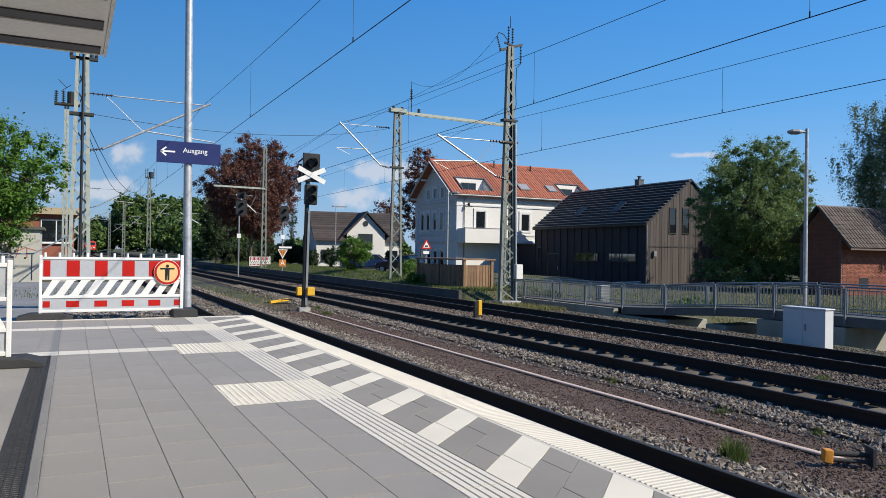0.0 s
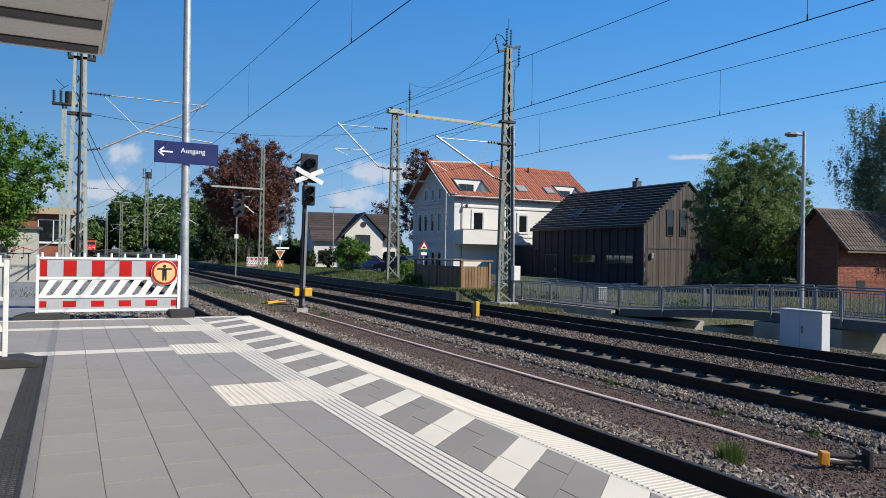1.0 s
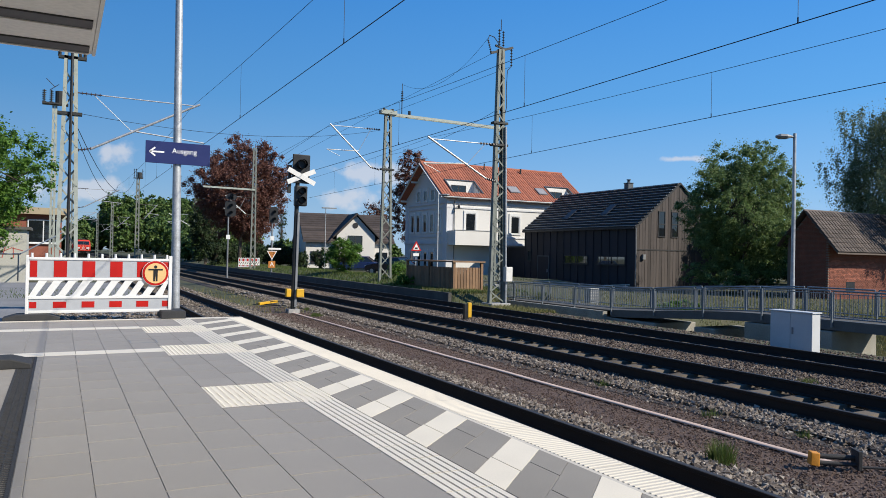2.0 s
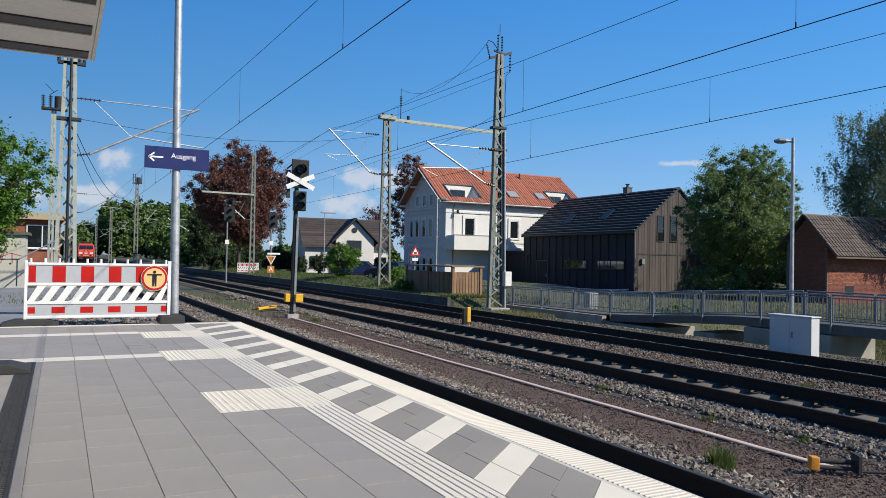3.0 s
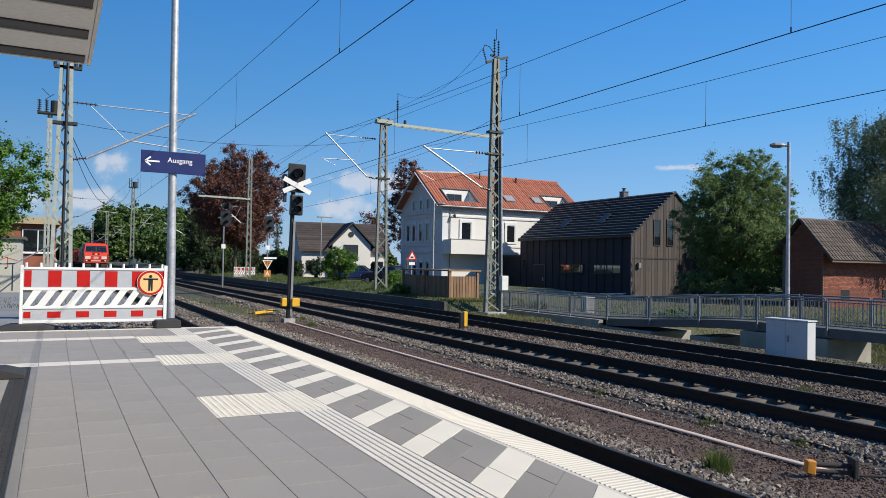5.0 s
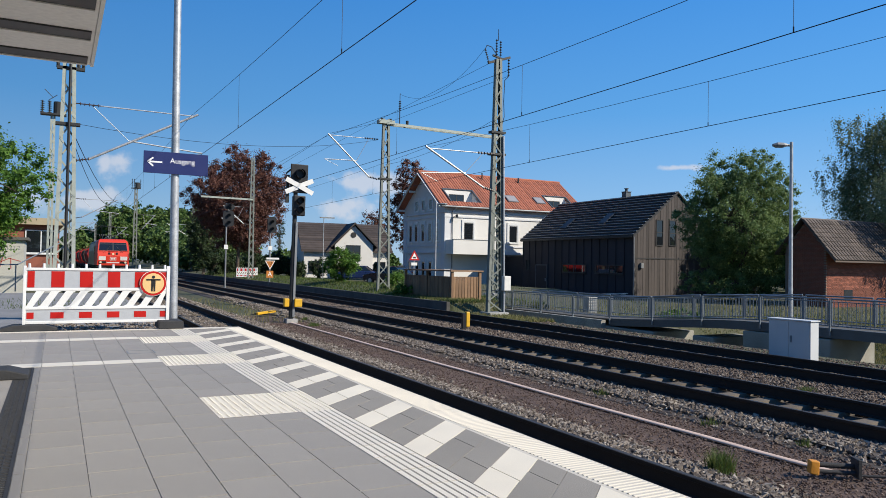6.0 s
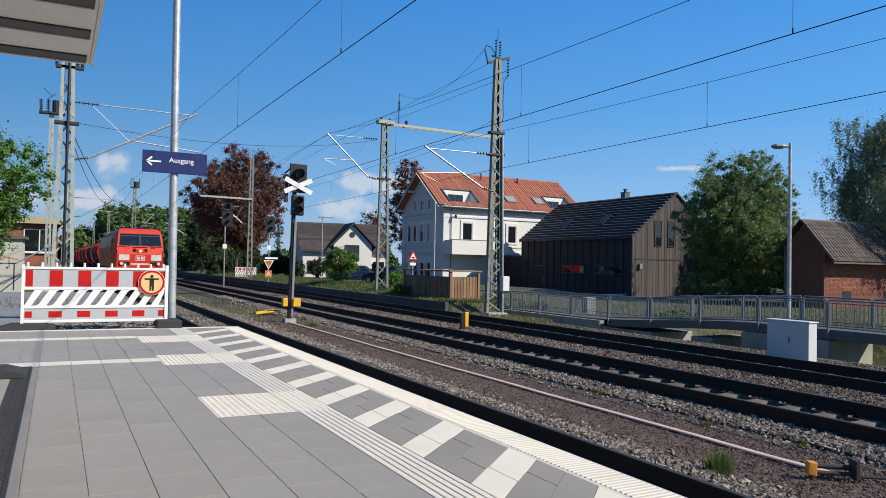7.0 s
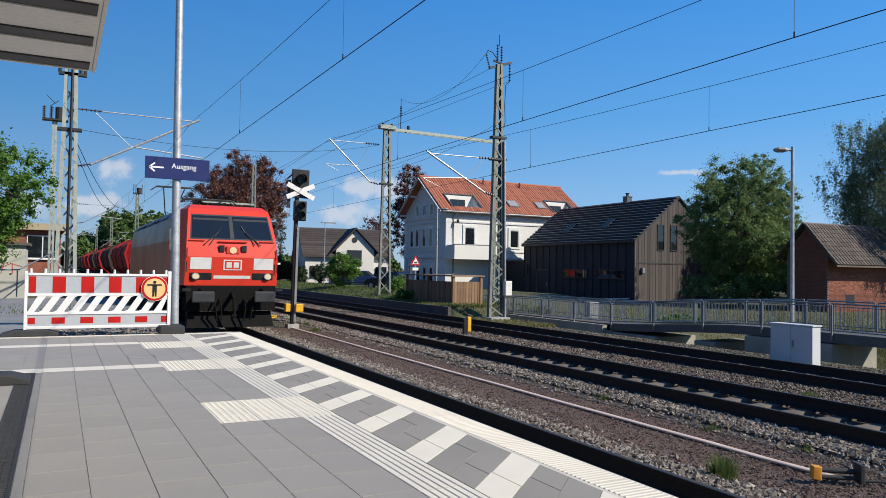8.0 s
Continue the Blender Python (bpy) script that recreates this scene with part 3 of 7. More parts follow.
def make_canopy():
    """Roof of the waiting shelter over the camera: ribbed pale sheet on dark purlins, seen from below."""
    t = thing("shelter", Matrix.Translation((0, 0, 0)), "platform shelter with a pale sheet roof on dark purlins", "shelter")
    M_SHEET = mat("roof_sheet", (0.80, 0.76, 0.70), 0.6, 0.0, 0.12, 0.8, 20, 0.05)
    M_PURLIN = mat("purlin_dark", (0.035, 0.033, 0.033), 0.5, 0.2, 0.2, 4, 40, 0.05)
    x1, y1, z = 0.268, 7.98, 2.955
    bm = B()
    box(bm, -4.6, x1 - 0.032, -3.0, y1 - 0.03, z + 0.10, z + 0.16)
    part("roof_sheet", bm, M_SHEET, t)
    y = y1 - 0.12
    for k in range(14):
        bm = B()
        box(bm, -4.6, x1 - 0.06, y - 0.24, y, z + 0.085, z + 0.10)
        part("purlin", bm, M_PURLIN, t, "dark steel purlin")
        bm = B()
        box(bm, -4.6, x1 - 0.06, y, y + 0.03, z + 0.075, z + 0.10)
        part("flashing", bm, M_SHEET, t)
        y -= 0.87
    bm = B()
    box(bm, x1 - 0.03, x1, -3.0, y1 - 0.02, z + 0.085, z + 0.22)
    part("fascia", bm, M_WHITE_WORN, t, "pale fascia board")
    for yy in (-2.5, 2.0):
        bm = B()
        box(bm, -4.2, -4.05, yy, yy + 0.15, 0.0, z + 0.05)
        part("post", bm, M_STEEL_GREY, t)
    bm = B()
    box(bm, -4.6, -4.5, -3.0, 4.0, 0.0, z + 0.05)
    part("back_wall", bm, M_STEEL_GREY, t)


make_canopy()


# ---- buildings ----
# shade is put into both board colours, deepest on the long side
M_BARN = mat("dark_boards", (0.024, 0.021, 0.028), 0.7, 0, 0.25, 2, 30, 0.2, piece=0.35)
M_BARN_GABLE = mat("weathered_shaded_boards", (0.064, 0.053, 0.050), 0.75, 0, 0.3, 2, 30, 0.3, piece=0.6)
M_SLATE = mat("dark_roof_tiles", (0.020, 0.021, 0.026), 0.6, 0, 0.25, 2, 25, 0.15, piece=0.35)
M_CLAY = mat("clay_tiles", (0.34, 0.112, 0.062), 0.75, 0, 0.22, 1.5, 12, 0.2, piece=0.3)
M_RENDER = mat("white_render", (0.72, 0.70, 0.66), 0.85, 0, 0.05, 0.7, 60, 0.1)
M_RENDER_GREY = mat("pale_render", (0.66, 0.66, 0.67), 0.85, 0, 0.06, 0.7, 60, 0.1)
M_FRAME_WHITE = mat("window_frame_white", (0.72, 0.72, 0.70), 0.5, 0, 0.05, 5, 50, 0.0)
M_FRAME_DARK = mat("window_frame_dark", (0.03, 0.03, 0.032), 0.5, 0, 0.1, 5, 50, 0.0)
M_BRICK = mat("red_brick", (0.27, 0.092, 0.058), 0.88, 0, 0.3, 2, 40, 0.3, piece=0.5)
M_MORTAR = mat("mortar", (0.20, 0.15, 0.12), 0.95, 0, 0.25, 3, 50, 0.3)
M_BROWN_TILE = mat("brown_roof_tiles", (0.11, 0.085, 0.070), 0.8, 0, 0.3, 1.5, 20, 0.3, piece=0.4)
M_ROOF_DARK = mat("dark_brown_tiles", (0.062, 0.048, 0.043), 0.85, 0, 0.35, 1.5, 20, 0.3, piece=0.4)
M_ROOF_BLACK = mat("black_brown_tiles", (0.045, 0.038, 0.035), 0.85, 0, 0.35, 1.5, 20, 0.3, piece=0.4)
M_FENCE_WOOD = mat("fence_wood", (0.26, 0.155, 0.085), 0.8, 0, 0.25, 3, 40, 0.3, piece=0.5)


def window(parent, m, w, h, frame_mat, bars=1, sill=True, mullion=True, pane=None):
    """A window set into a wall: m has x along the wall, y out of it, z up, at the lower middle of the opening."""
    bm = B()
    for x0, x1, z0, z1 in ((-w / 2, -w / 2 + 0.07, 0, h), (w / 2 - 0.07, w / 2, 0, h), (-w / 2 + 0.07, w / 2 - 0.07, 0, 0.07), (-w / 2 + 0.07, w / 2 - 0.07, h - 0.07, h)):
        box(bm, x0, x1, -0.02, 0.05, z0, z1)
    for k in range(1, bars):
        z = h * k / bars
        box(bm, -w / 2 + 0.07, w / 2 - 0.07, -0.015, 0.04, z - 0.03, z + 0.03)
    if mullion:
        box(bm, -0.035, 0.035, -0.012, 0.045, 0.07, h - 0.07)
    win = part("window", bm, frame_mat, parent, at=m)
    bm = B()
    box(bm, -w / 2 + 0.03, w / 2 - 0.03, -0.01, 0.012, 0.03, h - 0.03)
    part("pane", bm, pane or M_GLASS, win, "dark reflecting glass")
    if sill:
        bm = B()
        box(bm, -w / 2 - 0.07, w / 2 + 0.07, 0.0, 0.14, -0.06, -0.005)
        part("sill", bm, frame_mat, win)
    return win


def wall_frame(origin, along, out):
    """Matrix for things on a wall: x along it, y out of it, z up."""
    a, o = Vector(along).normalized(), Vector(out).normalized()
    m = Matrix((a, o, Vector((0, 0, 1)))).transposed().to_4x4()
    m.translation = origin
    return m


def make_barn():
    X0, X1, Y0, Y1, ZG, ZE = 40.0, 49.0, 44.0, 59.4, -1.15, 3.85
    XR, ZR = 44.5, 7.42
    t = thing("barn_house", Matrix.Translation((X0, Y0, ZG)), "dark timber-clad house with a black tiled gable roof", "house")
    o = Matrix.Translation((-X0, -Y0, -ZG))

    def p(name, bm, m, label=""):
        bmesh.ops.transform(bm, matrix=o, verts=bm.verts)
        return part(name, bm, m, t, label)
    bm = B()
    prism(bm, [(X0, Y0, ZG), (X1, Y0, ZG), (X1, Y0, ZE), (XR, Y0, ZR - 0.12), (X0, Y0, ZE)], (0, Y1 - Y0, 0))
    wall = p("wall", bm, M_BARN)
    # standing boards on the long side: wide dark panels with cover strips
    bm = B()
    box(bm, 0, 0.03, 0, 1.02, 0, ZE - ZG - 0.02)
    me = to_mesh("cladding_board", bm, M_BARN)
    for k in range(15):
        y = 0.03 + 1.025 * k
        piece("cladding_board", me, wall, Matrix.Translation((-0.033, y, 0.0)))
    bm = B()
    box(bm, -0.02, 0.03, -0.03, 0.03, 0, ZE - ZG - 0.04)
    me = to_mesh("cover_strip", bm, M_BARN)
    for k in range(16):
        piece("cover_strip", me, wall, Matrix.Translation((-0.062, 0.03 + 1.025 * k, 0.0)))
    # narrow weathered boards on the gable, the tree's shade included in their colour
    n = 30
    for k in range(n):
        xa = (X1 - X0) * k / n
        xm = X0 + xa + 0.15
        top = ZE + (ZR - ZE) * (xm - X0) / (XR - X0) if xm < XR else ZE + (ZR - ZE) * (X1 - xm) / (X1 - XR)
        bm = B()
        box(bm, xa + 0.012, xa + (X1 - X0) / n - 0.012, -0.03 - 0.012 * (k % 2), 0, 0, top - ZG - 0.16)
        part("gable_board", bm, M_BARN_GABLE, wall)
    bm = B()
    box(bm, 0.0, X1 - X0, -0.07, -0.03, 3.02, 3.12)
    part("drip_rail", bm, M_FRAME_DARK, wall)
    # roof: two slabs with raised rows of tiles
    for side, xe in ((0, X0 - 0.25), (1, X1 + 0.25)):
        slope = (ZR - ZE) / (XR - X0)
        ze = ZR - slope * abs(XR - xe)
        bm = B()
        prism(bm, [(XR, Y0 - 0.18, ZR), (xe, Y0 - 0.18, ze), (xe, Y0 - 0.18, ze - 0.14), (XR, Y0 - 0.18, ZR - 0.14)], (0, Y1 - Y0 + 0.36, 0))
        roof = p("roof", bm, M_SLATE)
        if side == 0:
            for k in range(15):
                a, b = k / 15, (k + 1) / 15 + 0.01
                xa, xb = xe + (XR - xe) * a, xe + (XR - xe) * min(1, b)
                za, zb = ze + (ZR - ze) * a, ze + (ZR - ze) * min(1, b)
                bm = B()
                prism(bm, [(xa, Y0 - 0.2, za), (xb, Y0 - 0.2, zb), (xb, Y0 - 0.2, zb + 0.02), (xa, Y0 - 0.2, za + 0.15)], (0, Y1 - Y0 + 0.4, 0))
                bmesh.ops.transform(bm, matrix=o, verts=bm.verts)
                part("tile_course", bm, M_SLATE, roof)
                # added pale strip in place of the sky's reflection along each course
                bm = B()
                bar(bm, (xa - 0.01, Y0 - 0.2, za + 0.155), (xa - 0.01, Y1 + 0.2, za + 0.155), 0.11, 0.03)
                bmesh.ops.transform(bm, matrix=o, verts=bm.verts)
                part("course_edge", bm, M_GALV, roof, "pale strip imitating sky sheen on a tile course")
            up = Vector((XR - xe, 0, ZR - ze)).normalized()
            nrm = Vector((-up.z, 0, up.x))
            for y, f in ((49.3, 0.30), (54.3, 0.24)):
                c = Vector((xe + (XR - xe) * f, y, ze + (ZR - ze) * f)) - Vector((X0, Y0, ZG))
                mm = Matrix((Vector((0, -1, 0)), up, nrm)).transposed().to_4x4()
                mm.translation = c
                bm = B()
                box(bm, -0.45, 0.45, 0, 1.5, 0.0, 0.17)
                w = part("roof_window", bm, M_FRAME_DARK, roof, "dark framed roof window", at=mm)
                bm = B()
                box(bm, -0.36, 0.36, 0.1, 1.4, 0.17, 0.182)
                part("pane", bm, M_GLASS_DULL, w)
    bm = B()
    bar(bm, (X0 - 0.3, Y0 - 0.1, ZE - 0.24), (X0 - 0.3, Y1 + 0.1, ZE - 0.24), 0.13, 0.11)
    p("gutter", bm, M_FRAME_DARK, "dark metal gutter")
    bm = B()
    rod(bm, (X0 - 0.1, Y0 - 0.12, ZE - 0.25), (X0 - 0.1, Y0 - 0.12, ZG), 0.045)
    p("downpipe", bm, M_STEEL_GREY, "grey metal downpipe")
    bm = B()
    box(bm, 44.2, 44.75, 49.7, 50.25, ZR - 0.6, ZR + 0.42)
    ch = p("chimney", bm, M_GIRDER)
    bm = B()
    box(bm, 44.15, 44.8, 49.65, 50.3, ZR + 0.42, ZR + 0.47)
    rod(bm, (44.47, 49.97, ZR + 0.47), (44.47, 49.97, ZR + 0.72), 0.13, n=12)
    rod(bm, (44.47, 49.97, ZR + 0.72), (44.47, 49.97, ZR + 0.77), 0.2, n=12)
    bmesh.ops.transform(bm, matrix=o, verts=bm.verts)
    part("chimney_cap", bm, M_GIRDER, ch)
    # long low windows and a door on the side, two tall windows in the gable
    for y0, y1 in ((49.8, 53.1), (45.1, 48.5)):
        window(wall, wall_frame((-0.06, (y0 + y1) / 2 - Y0, 0.66 - ZG), (0, -1, 0), (-1, 0, 0)), y1 - y0, 0.72, M_FRAME_DARK, pane=M_GLASS_COATED)
    bm = B()
    box(bm, 0, 1.7, 0, 0.06, 0, 2.35)
    d = part("door", bm, M_BARN, wall, "dark flush entrance door", at=wall_frame((-0.05, 57.1 - Y0, 0.05), (0, -1, 0), (-1, 0, 0)))
    bm = B()
    box(bm, 1.5, 1.56, 0.06, 0.12, 0.9, 1.2)
    part("door_handle", bm, M_GALV, d)
    bm = B()
    for x0, x1, z0, z1 in ((-0.08, 0.0, 0, 2.43), (1.7, 1.78, 0, 2.43), (0.0, 1.7, 2.35, 2.43)):
        box(bm, x0, x1, 0.0, 0.09, z0, z1)
    part("door_frame", bm, M_GIRDER, d, "grey metal door frame")
    window(wall, wall_frame((-0.06, 58.6 - Y0, 0.75 - ZG), (0, -1, 0), (-1, 0, 0)), 0.6, 1.1, M_FRAME_DARK, 1, False, False)
    for x in (42.6, 44.0):
        window(wall, wall_frame((x - X0, -0.05, 2.95 - ZG), (1, 0, 0), (0, -1, 0)), 0.75, 2.1, M_FRAME_DARK, 2, sill=False, mullion=False)
    bm = B()
    box(bm, 0.55, 0.8, -0.25, -0.05, 2.3, 2.7)
    part("wall_lamp", bm, M_STEEL_GREY, wall, "grey box-shaped outdoor lamp")


make_barn()

bm = B()
box(bm, 40.3, 47.0, 59.5, 66.5, -1.15, 2.05)
annex = solid("barn_annex", bm, M_BARN, "low dark timber annex between two houses", "annex")
bm = B()
box(bm, 40.1, 47.2, 59.5, 66.7, 2.05, 2.2)
part("roof", bm, M_SLATE, annex)


def make_house():
    ZG = -1.0
    base = Matrix.Translation((33.55, 63.6, ZG)) @ Matrix.Rotation(radians(0.3), 4, "Z")
    L, W, HE, HR = 16.55, 9.4, 8.32, 11.73
    t = thing("villa", base, "white rendered villa with an orange clay tile roof and balcony", "house")
    sl = (HR - HE) / (W / 2)
    # walls: a closed body up to the attic floor, two gable walls and low attic walls above it
    bm = B()
    box(bm, 0, L, 0, W, 0, HE - 0.75)
    wall = part("wall", bm, M_RENDER, t)
    for x in (0, L - 0.3):
        bm = B()
        prism(bm, [(x, 0, HE - 0.75), (x, W, HE - 0.75), (x, W, HE - 0.2), (x, W / 2, HR - 0.25), (x, 0, HE - 0.2)], (0.3, 0, 0))
        part("gable_wall", bm, M_RENDER, t)
    for y in (0, W - 0.3):
        bm = B()
        box(bm, 0.3, L - 0.3, y, y + 0.3, HE - 0.75, HE - 0.22)
        part("attic_wall", bm, M_RENDER, t)
    # roof: slabs left open at two recesses, with raised columns of tiles
    ov = 0.75
    ye = -0.55
    ze = HR - sl * (W / 2 + 0.55)
    up = Vector((0, W / 2 - ye, HR - ze))
    n = up.length
    u = up.normalized()
    nrm = Vector((0, -u.z, u.y))
    mm = Matrix((Vector((1, 0, 0)), u, nrm)).transposed().to_4x4()
    mm.translation = Vector((0, ye, ze))
    holes = ((0.72, 4.05, 0.85, 3.05), (13.0, 16.0, 0.95, 3.0))
    bm = B()
    lo, hi = holes[0][2], holes[0][3]
    box(bm, -ov, L + ov, 0, lo, -0.2, 0.0, mm)
    box(bm, -ov, L + ov, hi, n, -0.2, 0.0, mm)
    edges = [-ov, holes[0][0], holes[0][1], holes[1][0], holes[1][1], L + ov]
    for a, b in zip(edges[::2], edges[1::2]):
        box(bm, a, b, lo, hi, -0.2, 0.0, mm)
    roof = part("roof", bm, M_CLAY, t)
    bm = B()
    prism(bm, [(-ov, W / 2, HR), (-ov, W + 0.55, ze), (-ov, W + 0.55, ze - 0.2), (-ov, W / 2, HR - 0.2)], (L + 2 * ov, 0, 0))
    part("roof", bm, M_CLAY, t)

    def column(a, b):
        bm = B()
        prism(bm, [(-0.15, a, 0.0), (-0.15, a, 0.06), (-0.06, a, 0.085), (0.05, a, 0.055), (0.15, a, 0.03), (0.15, a, 0.0)], (0, b - a, 0))
        return to_mesh("roof_strip", bm, M_CLAY)
    whole, low, high = column(0, n), column(0, lo - 0.02), column(hi + 0.02, n)
    cols = 58
    for c in range(cols):
        x = -ov + 0.16 + c * (L + 2 * ov - 0.32) / (cols - 1)
        k = mm @ Matrix.Translation((x, 0, 0))
        if any(a - 0.2 < x < b + 0.2 for a, b, _, _ in holes):
            piece("roof_strip", low, roof, k), piece("roof_strip", high, roof, k)
        else:
            piece("roof_strip", whole, roof, k)
    # recessed dormer terraces: white cheeks and back wall, a dark window, grey flashing round the cut
    for a, b in (h[:2] for h in holes):
        back = ye + u.y * hi
        zt = ze + u.z * hi
        zf = HE - 0.35
        bm = B()
        box(bm, a - 0.1, b + 0.1, back, back + 0.12, zf, zt)
        for x in (a - 0.1, b):
            prism(bm, [(x, ye + u.y * lo, zf), (x, back, zf), (x, back, zt - 0.02), (x, ye + u.y * lo, ze + u.z * lo - 0.02)], (0.1, 0, 0))
        box(bm, a, b, ye + u.y * lo, back, zf - 0.1, zf)
        d = part("dormer", bm, M_RENDER, roof, "white recessed dormer terrace")
        bm = B()
        for x in (a - 0.12, b):
            box(bm, x, x + 0.12, lo - 0.1, hi + 0.12, 0.0, 0.14, mm)
        box(bm, a, b, hi, hi + 0.12, 0.0, 0.14, mm)
        part("flashing", bm, M_GIRDER, d, "dark metal flashing")
        window(d, wall_frame((a + (b - a) * 0.47, back - 0.03, zf + 0.35), (1, 0, 0), (0, -1, 0)), 1.7, 1.0, M_FRAME_DARK, 1, False)
    for x, w in ((8.35, 1.25), (11.85, 1.1)):
        k = mm @ Matrix.Translation((x, 1.35, 0))
        bm = B()
        box(bm, -w / 2, w / 2, 0, 1.2, 0.04, 0.17)
        f = part("roof_window", bm, M_STEEL_GREY, roof, "grey framed roof window", at=k)
        bm = B()
        box(bm, -w / 2 + 0.09, w / 2 - 0.09, 0.1, 1.1, 0.17, 0.18)
        part("pane", bm, M_BLIND, f, "roof window with a closed grey blind")
    bm = B()
    rod(bm, (-ov, W / 2, HR + 0.05), (L + ov, W / 2, HR + 0.05), 0.13)
    part("ridge", bm, M_CLAY, t)
    bm = B()
    rod(bm, (6.6, W / 2 - 0.6, HR - 0.6), (6.6, W / 2 - 0.6, HR + 0.35), 0.07)
    rod(bm, (11.2, W / 2 - 0.7, HR - 0.7), (11.2, W / 2 - 0.7, HR + 0.1), 0.09)
    part("vent_pipe", bm, M_MAST_DARK, roof, "dark vent pipes")
    # verge boards and rafters of the street gable
    bm = B()
    for q in (-1, 1):
        bar(bm, (-ov - 0.02, W / 2, HR - 0.15), (-ov - 0.02, W / 2 + q * (W / 2 + 0.5), HR - 0.15 - sl * (W / 2 + 0.5)), 0.06, 0.28, (1, 0, 0))
        for f in (0.42, 0.97):
            y, z = W / 2 + q * W / 2 * f, HR - 0.42 - sl * W / 2 * f
            box(bm, -ov, 0, y - 0.09, y + 0.09, z - 0.16, z + 0.04)
    part("verge_board", bm, M_FRAME_WHITE, t)
    bm = B()
    rod(bm, (-ov, ye - 0.06, ze - 0.06), (L + ov, ye - 0.06, ze - 0.06), 0.085)
    part("gutter", bm, M_STEEL_GREY, t, "zinc gutter")
    # string courses and corner strips in relief
    bm = B()
    for z, d, h in ((3.3, 0.12, 0.24), (4.0, 0.08, 0.16), (6.85, 0.10, 0.16), (7.3, 0.14, 0.18)):
        box(bm, -d, 0.0, -d, W + d, z, z + h)
        box(bm, 0.0, L, -d, 0.0, z, z + h)
    for y in (-0.06, W - 0.66):
        box(bm, -0.06, 0.0, y, y + 0.72, 0, 7.3)
    box(bm, 0.0, 0.72, -0.06, 0.0, 0, 7.3)
    part("moulding", bm, M_RENDER_GREY, wall, "pale stucco string courses and corner strips")

    def framed(m, w, h, mullion=False):
        bm = B()
        for x0, x1, z0, z1 in ((-w / 2 - 0.2, -w / 2, -0.12, h + 0.26), (w / 2, w / 2 + 0.2, -0.12, h + 0.26), (-w / 2, w / 2, h, h + 0.26), (-w / 2, w / 2, -0.12, 0.0)):
            box(bm, x0, x1, 0.0, 0.09, z0, z1)
        part("window_surround", bm, M_FRAME_WHITE, wall, at=m)
        window(wall, m @ Matrix.Translation((0, 0.01, 0)), w, h, M_FRAME_WHITE, 1, False, mullion)
    mg = lambda y, z: wall_frame((0.0, y, z), (0, -1, 0), (-1, 0, 0))
    for y in (1.7, 3.15, 4.75, 6.35, 7.7):
        framed(mg(y, 4.5), 0.72, 1.85)
    for y in (3.0, 4.54, 6.0, 7.8):
        framed(mg(y, 0.75), 0.75, 1.75)
    for y in (3.05, 4.7, 6.3):
        framed(mg(y, 7.72), 0.7, 1.1)
    ml = lambda x, z: wall_frame((x, 0.0, z), (1, 0, 0), (0, -1, 0))
    framed(ml(2.65, 4.3), 1.15, 2.1)
    framed(ml(7.95, 4.5), 1.05, 1.8)
    framed(ml(12.6, 1.0), 1.0, 1.5, True)
    # balcony with a solid parapet on the near half, a covered ledge beyond
    bm = B()
    box(bm, 0.1, 5.6, -1.6, 0, 3.2, 3.4)
    box(bm, 0.1, 5.6, -1.6, -1.46, 3.4, 4.6)
    box(bm, 0.1, 0.24, -1.46, 0, 3.4, 4.6)
    box(bm, 5.46, 5.6, -1.46, 0, 3.4, 4.6)
    bal = part("balcony", bm, M_RENDER, t, "solid white balcony parapet")
    bm = B()
    box(bm, 0.06, 5.64, -1.64, -1.42, 4.6, 4.66)
    part("coping", bm, M_STEEL_GREY, bal, "thin grey metal coping")
    bm = B()
    rod(bm, (0.95, -0.1, 6.9), (1.05, -0.5, 7.05), 0.03)
    rod(bm, (1.05, -0.5, 7.1), (1.05, -0.5, 6.8), 0.10, 0.16)
    part("wall_lamp", bm, M_BLACK, wall)
    bm = B()
    tube(bm, [Vector(q) for q in ((1.0, -0.65, 7.9), (0.86, -0.5, 7.75), (0.76, -0.16, 7.45), (0.76, -0.14, 7.2), (0.76, -0.14, 0.0))], 0.055, 8)
    part("downpipe", bm, M_STEEL_GREY, t, "zinc downpipe")


make_house()


